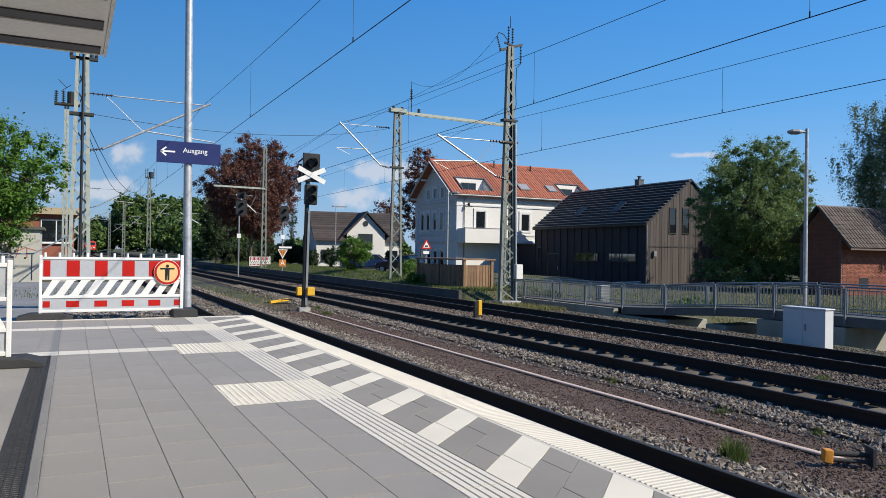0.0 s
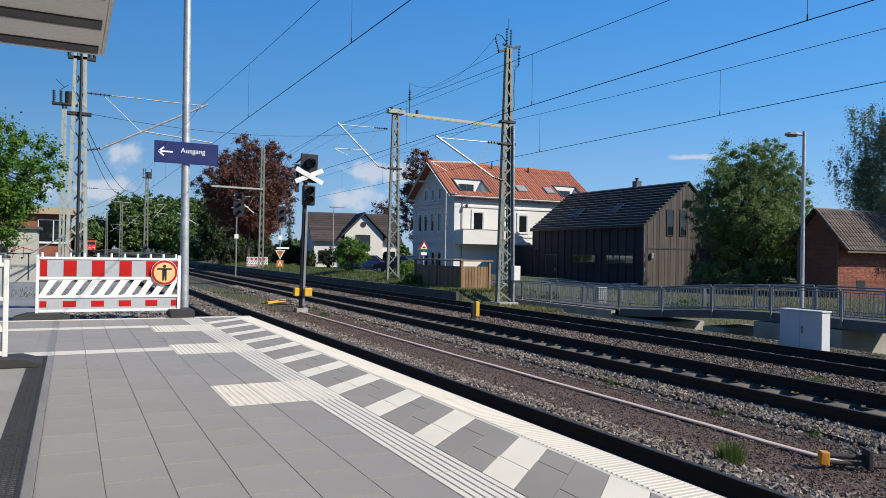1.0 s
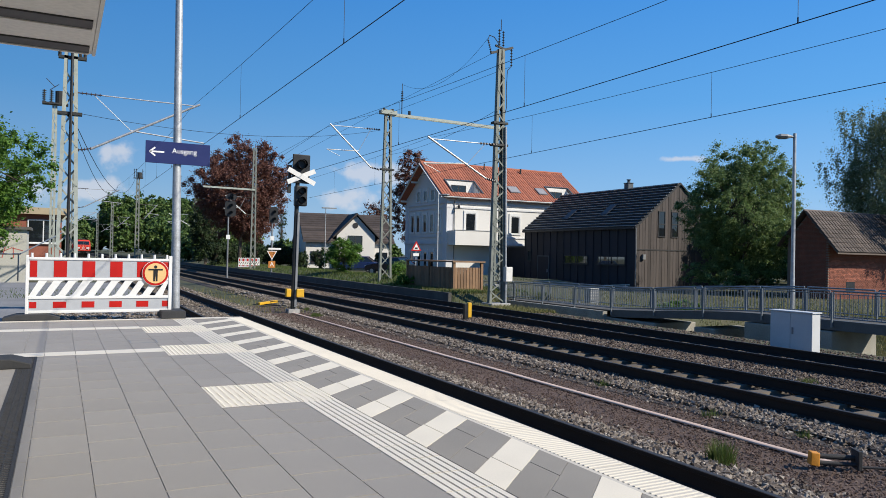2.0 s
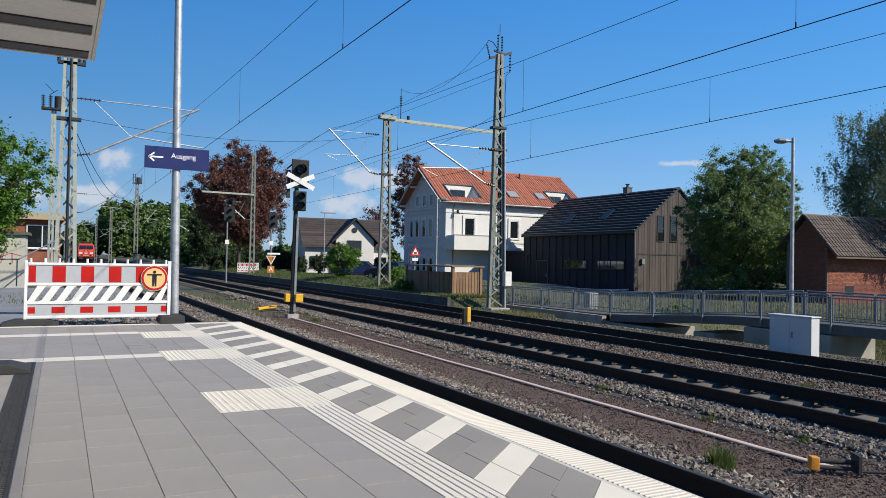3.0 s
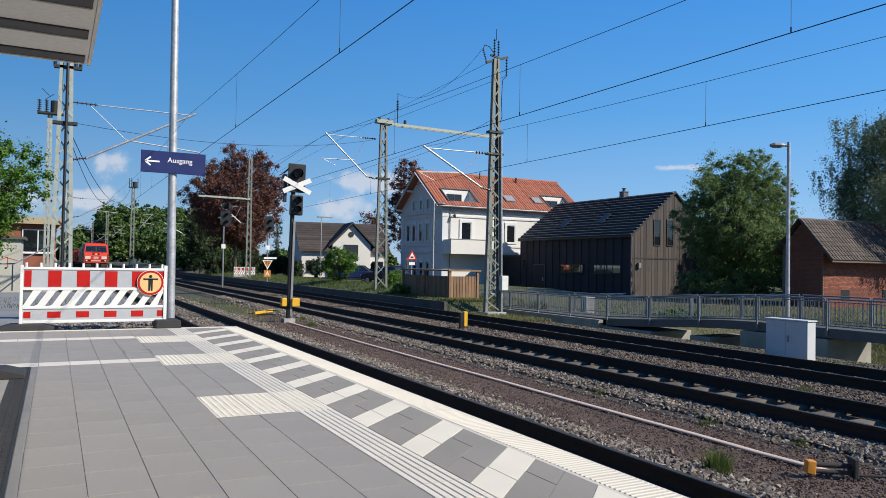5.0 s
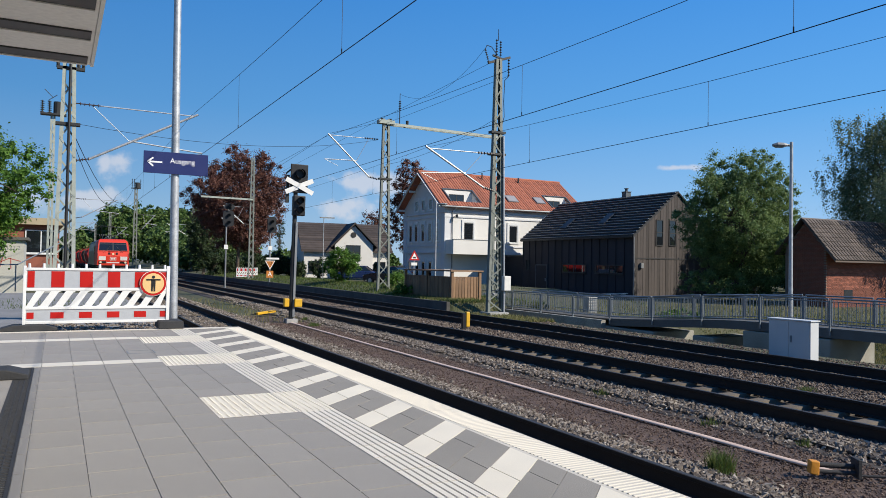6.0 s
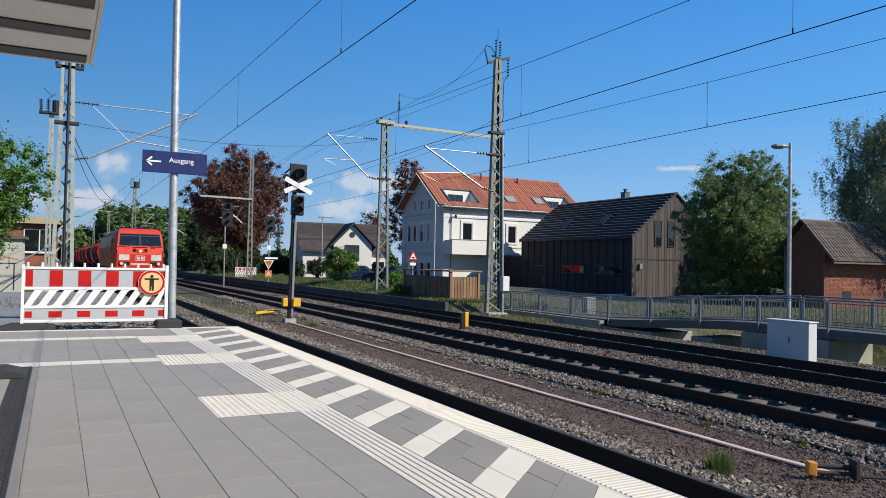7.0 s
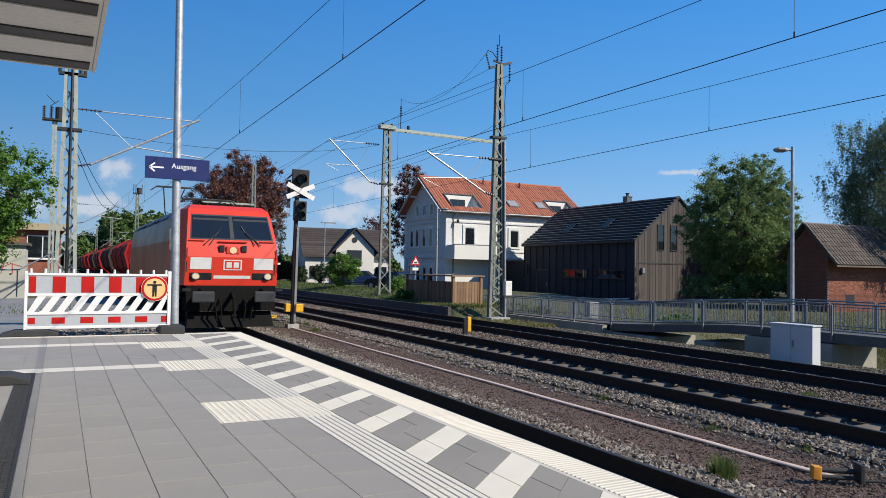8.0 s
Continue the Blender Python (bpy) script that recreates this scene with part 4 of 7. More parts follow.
def make_cottage():
    base = Matrix.Translation((28.1, 81.5, -0.95)) @ Matrix.Rotation(radians(-8), 4, "Z")
    t = thing("cottage", base, "white cottage with a dark tiled roof and cross gable", "house")
    W, HE, HR = 8.0, 3.9, 6.9
    bm = B()
    prism(bm, [(-3.1, 0, 0), (-3.1, W, 0), (-3.1, W, HE), (-3.1, W / 2, HR - 0.15), (-3.1, 0, HE)], (10.0, 0, 0))
    prism(bm, [(0.35, -0.6, 0), (4.85, -0.6, 0), (4.85, -0.6, 4.2), (2.6, -0.6, 6.5), (0.35, -0.6, 4.2)], (0, 4, 0))
    wall = part("wall", bm, M_RENDER, t)
    for s in (0, 1):
        ye = -0.5 if s == 0 else W + 0.5
        ze = HR - (HR - HE) / (W / 2) * (W / 2 + 0.5)
        bm = B()
        prism(bm, [(-3.5, W / 2, HR), (-3.5, ye, ze), (-3.5, ye, ze - 0.18), (-3.5, W / 2, HR - 0.18)], (10.8, 0, 0))
        roof = part("roof", bm, M_ROOF_DARK, t)
        if s == 0:
            for k in range(12):
                a = k / 12
                bm = B()
                y0, z0 = ye + (W / 2 - ye) * a, ze + (HR - ze) * a
                y1, z1 = ye + (W / 2 - ye) * (a + 1 / 12), ze + (HR - ze) * (a + 1 / 12)
                prism(bm, [(-3.5, y0, z0), (-3.5, y1, z1), (-3.5, y1, z1 + 0.02), (-3.5, y0, z0 + 0.08)], (10.8, 0, 0))
                part("tile_course", bm, M_ROOF_DARK, roof)
    for s in (-1, 1):
        bm = B()
        prism(bm, [(2.6, -1.0, 6.85), (2.6 + s * 2.75, -1.0, 4.1), (2.6 + s * 2.75, -1.0, 3.88), (2.6, -1.0, 6.63)], (0, 5.0, 0))
        part("cross_roof", bm, M_ROOF_BLACK, t)
    window(wall, wall_frame((2.5, -0.62, 2.5), (1, 0, 0), (0, -1, 0)), 1.7, 1.7, M_FRAME_DARK, 2)
    bm = B()
    rod(bm, (2.5, -0.66, 5.4), (2.5, -0.58, 5.4), 0.32, n=16)
    o = part("round_window", bm, M_FRAME_DARK, wall, "small round gable window")
    window(wall, wall_frame((-1.9, -0.02, 1.0), (1, 0, 0), (0, -1, 0)), 1.3, 1.3, M_FRAME_DARK, 1)
    window(wall, wall_frame((5.9, -0.02, 1.0), (1, 0, 0), (0, -1, 0)), 1.3, 1.3, M_FRAME_DARK, 1)


make_cottage()


def make_brick_shed():
    t = thing("brick_shed", Matrix.Translation((41.35, 28.7, -1.3)), "old red brick outbuilding with a brown tiled roof", "shed")
    L, W, HE, HR = 16.0, 2.8, 4.15, 5.78
    bm = B()
    prism(bm, [(0, 0, 0), (0, W, 0), (0, W, HE - 0.2), (0, W / 2, HR - 0.3), (0, 0, HE - 0.2)], (L, 0, 0))
    wall = part("wall", bm, M_MORTAR, t)
    bm = B()
    box(bm, 0.006, 0.242, -0.018, 0, 0.006, 0.072)
    me = to_mesh("brick", bm, M_BRICK)
    bm = B()
    rows, cols = 45, 26
    rnd = random.Random(5)
    made = 0
    for r in range(rows):
        for c in range(cols):
            x, z = 0.25 * c + (0.125 if r % 2 else 0), 0.078 * r + 0.02
            if 18 <= r < 34 and c < 19 and made < 290:
                piece("brick", me, wall, Matrix.Translation((x, 0, z)))
                made += 1
            else:
                d = rnd.uniform(0.012, 0.02)
                box(bm, x + 0.006, x + 0.242, -d, 0, z + 0.006, z + 0.072)
    tagged(part("brickwork", bm, M_BRICK, wall), kind="stuff")
    bm = B()
    for r in range(78):
        for c in range(10):
            y, z = 0.25 * c + (0.125 if r % 2 else 0), 0.078 * r + 0.02
            top = HE + (HR - HE) * (1 - abs(y + 0.12 - W / 2) / (W / 2)) - 0.42
            if z < top and y < W - 0.25:
                box(bm, -0.016, 0, y + 0.006, y + 0.242, z + 0.006, z + 0.072)
    tagged(part("brickwork", bm, M_BRICK, wall), kind="stuff")
    for s in (0, 1):
        ye = -0.9 if s == 0 else W + 0.5
        ze = HR - (HR - HE) / (W / 2) * (W / 2 + abs(ye if s == 0 else 0.5))
        bm = B()
        prism(bm, [(-0.4, W / 2, HR), (-0.4, ye, ze), (-0.4, ye, ze - 0.1), (-0.4, W / 2, HR - 0.1)], (L + 0.8, 0, 0))
        roof = part("roof", bm, M_BROWN_TILE, t)
        if s == 0:
            up = Vector((0, W / 2 - ye, HR - ze))
            u = up.normalized()
            nrm = Vector((0, -u.z, u.y))
            mm = Matrix((Vector((1, 0, 0)), u, nrm)).transposed().to_4x4()
            bm = B()
            prism(bm, [(-0.15, 0, 0.0), (-0.15, 0, 0.09), (-0.05, 0, 0.11), (0.06, 0, 0.07), (0.15, 0, 0.06), (0.15, 0, 0)], (0, 0.42, -0.035))
            me2 = to_mesh("roof_tile", bm, M_BROWN_TILE)
            for r in range(9):
                for c in range(25):
                    k = mm.copy()
                    k.translation = Vector((-0.25 + 0.3 * c, ye, ze)) + u * (r * 0.37)
                    piece("roof_tile", me2, roof, k)
            bm = B()
            for r in range(9):
                for c in range(25, 54):
                    k = mm.copy()
                    k.translation = Vector((-0.25 + 0.3 * c, ye, ze)) + u * (r * 0.37)
                    box(bm, -0.15, 0.15, 0, 0.4, 0.02, 0.09, k)
            tagged(part("roof_tiles", bm, M_BROWN_TILE, roof), kind="stuff")
    for x in (2.15, 6.4):
        bm = B()
        box(bm, x - 0.42, x + 0.42, -0.03, 0.02, 0.7, 1.32)
        o = part("window", bm, M_BLACK, wall, "small dark window opening")
        bm = B()
        prism(bm, [(x - 0.45, -0.035, 1.32), (x + 0.45, -0.035, 1.32), (x + 0.3, -0.035, 1.48), (x - 0.3, -0.035, 1.48)], (0, 0.04, 0))
        part("lintel", bm, M_BRICK, o)


make_brick_shed()


# ---- catenary masts and wires ----
def channel_leg(x0, x1, h, d, s, f=0.125):
    """One U-shaped leg from (x0, 0) at the foot to (x1, h), open towards the middle."""
    bm = B()
    k = 0.012
    prof = [(0, -d / 2), (0, d / 2), (-s * f, d / 2), (-s * f, d / 2 - k), (-s * k, d / 2 - k), (-s * k, -d / 2 + k), (-s * f, -d / 2 + k), (-s * f, -d / 2)]
    a = [bm.verts.new((x0 + u, v, 0)) for u, v in prof]
    b = [bm.verts.new((x1 + u, v, h)) for u, v in prof]
    n = len(a)
    for q in range(n):
        bm.faces.new((a[q], a[(q + 1) % n], b[(q + 1) % n], b[q]))
    bm.faces.new(a), bm.faces.new(b)
    return bm


def mast(name, x, y, z, h, w0, w1, d, label, turn=0.0, bay=0.62, foot=True, clamps=(), single=True, lean=0.0, paint=None):
    paint = paint or M_MAST
    t = thing(name, Matrix.Translation((x, y, z)) @ Matrix.Rotation(radians(turn), 4, "Z") @ Matrix.Rotation(radians(lean), 4, "Y"), label, "catenary mast", "catenary masts")
    for s in (-1, 1):
        part("leg", channel_leg(s * w0 / 2, s * w1 / 2, h, d, s), paint, t)
    zz, s = 0.15, -1
    rest = B()
    while zz + bay < h - 0.05:
        a, b = zz / h, (zz + bay) / h
        wa, wb = w0 + (w1 - w0) * a, w0 + (w1 - w0) * b
        for q in (-1, 1):
            bm = B() if single else rest
            c = q * (d / 2 + 0.006)
            g = s * q
            bar(bm, (g * (wa / 2 - 0.02), c, zz), (-g * (wb / 2 - 0.02), c, zz + bay), 0.06, 0.012, (0, 1, 0))
            if single:
                part("brace", bm, paint, t)
        zz, s = zz + bay, -s
    if single:
        rest.free()
    else:
        tagged(part("bracing", rest, M_MAST, t), kind="stuff")
    for zc in clamps:
        bm = B()
        w = w0 + (w1 - w0) * zc / h
        box(bm, -w / 2 - 0.14, w / 2 + 0.14, -d / 2 - 0.05, d / 2 + 0.05, zc - 0.05, zc + 0.05)
        part("clamp_plate", bm, M_MAST_DARK, t, "dark bolted joint plate")
    if foot:
        bm = B()
        box(bm, -0.55, 0.55, -0.5, 0.5, -0.5, 0.12)
        part("foundation", bm, M_CONC, t, bevel=0.04)
    return t


def insulator(bm, a, b, r=0.06, n=6):
    a, b = Vector(a), Vector(b)
    rod(bm, a, b, r * 0.35)
    for k in range(n):
        c = a.lerp(b, (k + 0.5) / n)
        d = (b - a).normalized() * 0.012
        rod(bm, c - d, c + d, r, n=8)


def cantilever(t, mast_x, y, end_x, z_top, z_low, z_wire, shift=0.0):
    """Swivel arm over a track: top tube, inclined tube, steady arm, insulators. World positions."""
    s = 1 if end_x > mast_x else -1
    i = t.matrix_basis.inverted()
    P = lambda x, z: i @ Vector((x, y, z))
    bm = B()
    rod(bm, P(mast_x + s * 0.9, z_top - 0.03), P(end_x, z_top - 0.05), 0.022)
    rod(bm, P(mast_x + s * 0.55, z_low + 0.1), P(end_x + s * 0.12, z_top + 0.03), 0.044)
    mid = mast_x + (end_x - mast_x) * 0.45
    rod(bm, P(mid, z_low + (z_top - z_low) * 0.42), P(end_x + s * 0.3, z_wire + 0.35), 0.026)
    rod(bm, P(mid, z_low + (z_top - z_low) * 0.42), P(mast_x + s * 0.6, z_top - 0.02), 0.014)
    rod(bm, P(end_x + s * 0.25, z_wire + 0.33), P(end_x - s * 0.5, z_wire + 0.02), 0.013)
    arm = part("cantilever", bm, M_GALV, t, "galvanised tubular cantilever arm")
    for a, b in ((P(mast_x + s * 0.02, z_top - 0.02), P(mast_x + s * 0.9, z_top - 0.03)), (P(mast_x + s * 0.02, z_low), P(mast_x + s * 0.6, z_low + 0.12))):
        bm = B()
        insulator(bm, a, b)
        part("insulator", bm, M_INSUL, arm, "brown ribbed insulator")


m1 = mast("catenary_mast", 0.22, 29.4, -1.0, 9.2, 0.80, 0.42, 0.2, "grey-green lattice steel catenary mast beside the platform", 0, 0.7, clamps=(6.95,), paint=M_MAST_LIGHT)
cantilever(m1, 0.36, 29.4, 4.55, 6.75, 4.65, 4.95)
bm = B()
box(bm, -0.4, 0.5, -0.1, 0.1, 8.9, 9.0)
for dx in (-0.36, 0.3, 0.45):
    insulator(bm, (dx, 0, 8.95), (dx, 0, 9.2))
part("crossarm", bm, M_MAST_DARK, m1)
bm = B()
rod(bm, (0.02, -0.2, 0), (0.04, -0.2, 9.2), 0.05)
part("cable_pipe", bm, M_BLACK, m1, "black vertical cable pipe")

m2 = mast("catenary_mast", 17.0, 39.9, -0.45, 10.15, 0.80, 0.42, 0.17, "weathered lattice steel mast carrying a crossbeam", 0, 0.75, clamps=(6.6,), foot=False)
cantilever(m2, 16.7, 40.3, 13.7, 8.55, 6.15, 6.75)
m3 = mast("catenary_mast", 17.28, 27.9, -1.05, 11.45, 0.82, 0.30, 0.2, "tall lattice steel catenary mast with a switch box", 0, 0.5, clamps=(8.15, 7.17), foot=False)
cantilever(m3, 17.0, 27.6, 13.7, 6.1, 4.45, 4.65)
bm = B()
box(bm, -0.5, 0.5, -0.45, 0.45, -0.4, 0.14)
part("foundation", bm, M_CONC, m3, "lichen-stained concrete footing", bevel=0.04)
bm = B()
box(bm, 0.28, 0.62, -0.35, -0.1, 1.1, 1.75)
part("switch_box", bm, M_WHITE_WORN, m3, "pale grey switch box", bevel=0.02)
bm = B()
rod(bm, (0.40, -0.16, 0), (0.24, -0.16, 8.0), 0.045)
part("cable_pipe", bm, M_GALV, m3, "grey cable pipe")
bm = B()
bar(bm, (-0.52, 0, 11.22), (0.62, 0, 11.62), 0.1, 0.1)
bar(bm, (-0.25, 0.06, 11.62), (0.3, 0.06, 11.5), 0.08, 0.08)
for a, b in (((-0.5, 0, 11.25), (-0.68, 0, 11.8)), ((0.56, 0, 11.55), (0.56, 0, 10.75)), ((-0.09, 0, 11.6), (-0.09, 0, 12.35)), ((0.12, 0, 11.6), (0.12, 0, 12.3))):
    insulator(bm, a, b, 0.055)
tube(bm, [Vector(q) for q in ((-0.68, 0, 11.8), (-0.6, 0, 12.0), (-0.35, 0, 11.95), (-0.12, 0, 11.7))], 0.02, 6)
tube(bm, [Vector(q) for q in ((0.56, 0, 10.75), (0.36, 0, 10.55), (0.32, 0, 9.6), (0.36, 0, 8.9), (0.15, 0, 8.2))], 0.018, 6)
rod(bm, (0, 0, 12.3), (0, 0, 12.8), 0.016)
part("top_fitting", bm, M_MAST_DARK, m3, "dark insulators and brackets at the mast head")
m4 = mast("catenary_mast", 24.95, 40.3, -0.75, 10.4, 0.5, 0.4, 0.17, "lattice steel mast behind a taller one", 0, 0.75)

bm = B()
for dy in (-0.12, 0.12):
    bar(bm, (17.0, 39.9 + dy, 9.42), (24.95, 40.3 + dy, 9.42), 0.07, 0.15)
box(bm, 16.5, 17.5, 39.7, 40.1, 9.4, 9.62)
beam = solid("crossbeam", bm, M_MAST_LIGHT, "pale green steel crossbeam between two lattice masts", "beam")
for x in (16.75, 17.3, 18.4):
    bm = B()
    rod(bm, (x, 39.95, 9.5), (x, 39.95, 9.75), 0.09)
    part("insulator", bm, M_MAST_DARK, beam, "dark insulator on the crossbeam")
bm = B()
insulator(bm, (17.9, 39.95, 10.3), (17.9, 39.95, 10.9), 0.08)
rod(bm, (17.9, 39.95, 9.5), (17.9, 39.95, 10.3), 0.03)
rod(bm, (17.9, 39.95, 10.9), (17.9, 39.95, 11.35), 0.02)
part("insulator", bm, M_MAST_DARK, beam, "dark insulators on the crossbeam")

m5 = mast("catenary_mast", -0.45, 52.0, -1.0, 11.1, 0.34, 0.28, 0.10, "slender pale lattice mast with a transformer on top", 0, 0.6, paint=M_MAST_LIGHT)
bm = B()
box(bm, -0.7, 0.75, -0.3, 0.3, 11.1, 11.2)
for dx in (-0.6, -0.2):
    insulator(bm, (dx, 0, 11.2), (dx, 0, 12.0), 0.12)
rod(bm, (0.3, 0, 11.2), (0.3, 0, 11.95), 0.3, n=12)
rod(bm, (-0.3, 0, 12.0), (0.2, 0, 12.4), 0.02)
rod(bm, (0.0, 0, 12.2), (-0.5, 0, 12.7), 0.02)
part("transformer", bm, M_MAST_DARK, m5, "dark transformer and insulators")
for x, y, h in ((7.75, 90.0, 10.2), (16.22, 70.0, 12.0), (7.3, 128.0, 9.6), (17.2, 110.0, 10.2), (1.0, 70.0, 8.6), (0.9, 115.0, 8.6), (7.0, 172.0, 9.6)):
    mm = mast("catenary_mast", x, y, -1.0, h, 0.55, 0.34, 0.14, "slender lattice catenary mast in the distance", 0, 0.7, foot=False, single=False)
    side = -1 if x > 10 else 1
    tx = 13.7 if x > 10 else 4.41 if x < 3 else 9.75
    cantilever(mm, x + 0.2 * side, y, tx, 6.3, 4.6, 4.8)
    if y == 90.0:
        bm = B()
        box(bm, -0.5, 0.5, -0.2, 0.2, 10.2, 10.28)
        rod(bm, (0.15, 0, 10.28), (0.15, 0, 10.9), 0.26, n=12)
        for dx in (-0.42, -0.2, 0.46):
            insulator(bm, (dx, 0, 10.28), (dx, 0, 11.3), 0.08)
        part("transformer", bm, M_MAST_DARK, mm, "dark transformer and insulators")
    if y == 70.0 and x > 10:
        bm = B()
        bar(bm, (-4.7, -0.2, 8.05), (0, -0.2, 8.0), 0.16, 0.16)
        part("side_beam", bm, M_MAST_LIGHT, mm, "pale steel side beam")


def wire(name, pts, r, label):
    bm = B()
    tube(bm, pts, r, 5)
    return solid(name, bm, M_WIRE, label, "cable", group="overhead wires")


def sag(a, b, s, n=14):
    a, b = Vector(a), Vector(b)
    return [a.lerp(b, k / n) - Vector((0, 0, 4 * s * (k / n) * (1 - k / n))) for k in range(n + 1)]


def make_wires():
    spans = {4.41: ((-30, 29.4, 70, 115, 172, 260), 4.9, 6.7), 9.75: ((-22, 29.3, 90, 128, 172, 260), 4.75, 6.4), 13.70: ((-25, 27.6, 70, 110, 172, 260), 4.58, 6.1)}
    for x, (ys, zc, zm) in spans.items():
        con = [(x, ys[0], zc), (x, ys[-1], zc)]
        w = wire("contact_wire", con, 0.0085, "black overhead contact wire along a track")
        mess = []
        for a, b in zip(ys, ys[1:]):
            mess += sag((x, a, zm), (x, b, zm), 0.6 * min(1.0, ((b - a) / 55) ** 2))
        wire("messenger_wire", mess, 0.0065, "black catenary messenger wire along a track")
        for a, b in zip(ys[:3], ys[1:4]):
            n = 7
            for k in range(1, n):
                y = a + (b - a) * k / n
                f = k / n
                z = zm - 4 * 0.6 * min(1.0, ((b - a) / 55) ** 2) * f * (1 - f)
                bm = B()
                rod(bm, (x, y, zc), (x, y, z), 0.0045, n=4, caps=False)
                rod(bm, (x, y, zc), (x, y, zc + 0.09), 0.012, n=5)
                part("dropper", bm, M_WIRE, w)
    wire("feeder_wire", sag((16.6, 27.9, 10.8), (17.9, 39.95, 11.3), 1.0) , 0.008, "thin black feeder cable between masts")
    wire("feeder_wire", [(16.76, 27.9, 10.12), (16.8, 39.9, 9.75), (16.9, 70, 8.6)], 0.008, "thin black feeder cable between masts")
    wire("feeder_wire", [(17.84, 27.9, 9.72), (16.9, 39.9, 9.4)], 0.008, "thin black feeder cable between masts")
    wire("feeder_wire", sag((0.42, 29.4, 5.6), (7.65, 90.0, 9.9), 2.4), 0.014, "slack black feeder cable between masts")
    wire("feeder_wire", sag((0.42, 29.4, 5.3), (4.41, 70.0, 6.6), 1.3), 0.012, "slack black feeder cable between masts")
    wire("cross_wire", sag((0.4, 29.4, 6.0), (16.7, 40.3, 8.5), 0.6), 0.009, "thin black cross cable between masts")
    wire("raised_wire", [(13.7, 40.3, 8.6), (13.2, 70, 6.3), (13.7, 110, 6.3)], 0.009, "raised black catenary wire")
    wire("raised_wire", [(13.7, 40.3, 8.6), (16.7, 39.9, 9.5)], 0.009, "raised black catenary wire")
    wire("feeder_wire", sag((17.0, 27.9, 7.6), (17.0, 39.9, 7.0), 0.3), 0.008, "thin black feeder cable between masts")


make_wires()


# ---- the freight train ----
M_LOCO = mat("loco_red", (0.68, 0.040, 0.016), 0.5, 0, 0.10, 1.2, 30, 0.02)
# the same red with the side's shade mixed in, hence browner and darker
M_LOCO_SIDE = mat("loco_red_shaded", (0.17, 0.055, 0.04), 0.36, 0, 0.22, 0.8, 14, 0.03, second=(0.12, 0.07, 0.05), spec=0.3)
M_ROOF_GREY = mat("loco_roof_grey", (0.20, 0.21, 0.23), 0.5, 0.2, 0.2, 1.5, 20, 0.08)
M_UNDER = mat("running_gear", (0.010, 0.0095, 0.009), 0.85, 0.0, 0.35, 3, 30, 0.2, spec=0.12)
M_BUFFER = mat("buffer_grey", (0.045, 0.046, 0.048), 0.6, 0.1, 0.2, 5, 40, 0.1, spec=0.25)
M_LOCO_WHITE = mat("loco_white", (0.72, 0.70, 0.66), 0.45, 0, 0.08, 4, 40, 0.0)
M_TANK = mat("wagon_red", (0.36, 0.018, 0.016), 0.7, 0, 0.3, 1.0, 10, 0.05, spec=0.2)
M_HOPPER = mat("wagon_grey_brown", (0.075, 0.052, 0.045), 0.85, 0, 0.3, 1.0, 10, 0.08, spec=0.15)
M_LIGHT = glow_mat("headlight_glow", (0.42, 0.33, 0.20), 0.9)

PROF_Z = (1.08, 1.98, 2.50, 3.40, 3.62, 3.80)
PROF_Y = (0.62, 0.50, 0.62, 1.08, 1.24, 1.62)
PROF_W = (1.335, 1.325, 1.295, 1.21, 1.175, 1.05)
BODY_W = (1.475, 1.475, 1.47, 1.36, 1.27, 1.05)
LOCO_L = 18.9


def face(u, z, out=0.0):
    """A point on the sloping front of the cab: u from -1 to 1 across, z over the rail."""
    y = float(np.interp(z, PROF_Z, PROF_Y)) - out
    return Vector((u * float(np.interp(z, PROF_Z, PROF_W)), y, z))


def patch(bm, u0, u1, z0, z1, out=0.004, thick=0.012):
    v = [face(u0, z0, out), face(u1, z0, out), face(u1, z1, out), face(u0, z1, out)]
    prism(bm, v, (0, thick, 0))


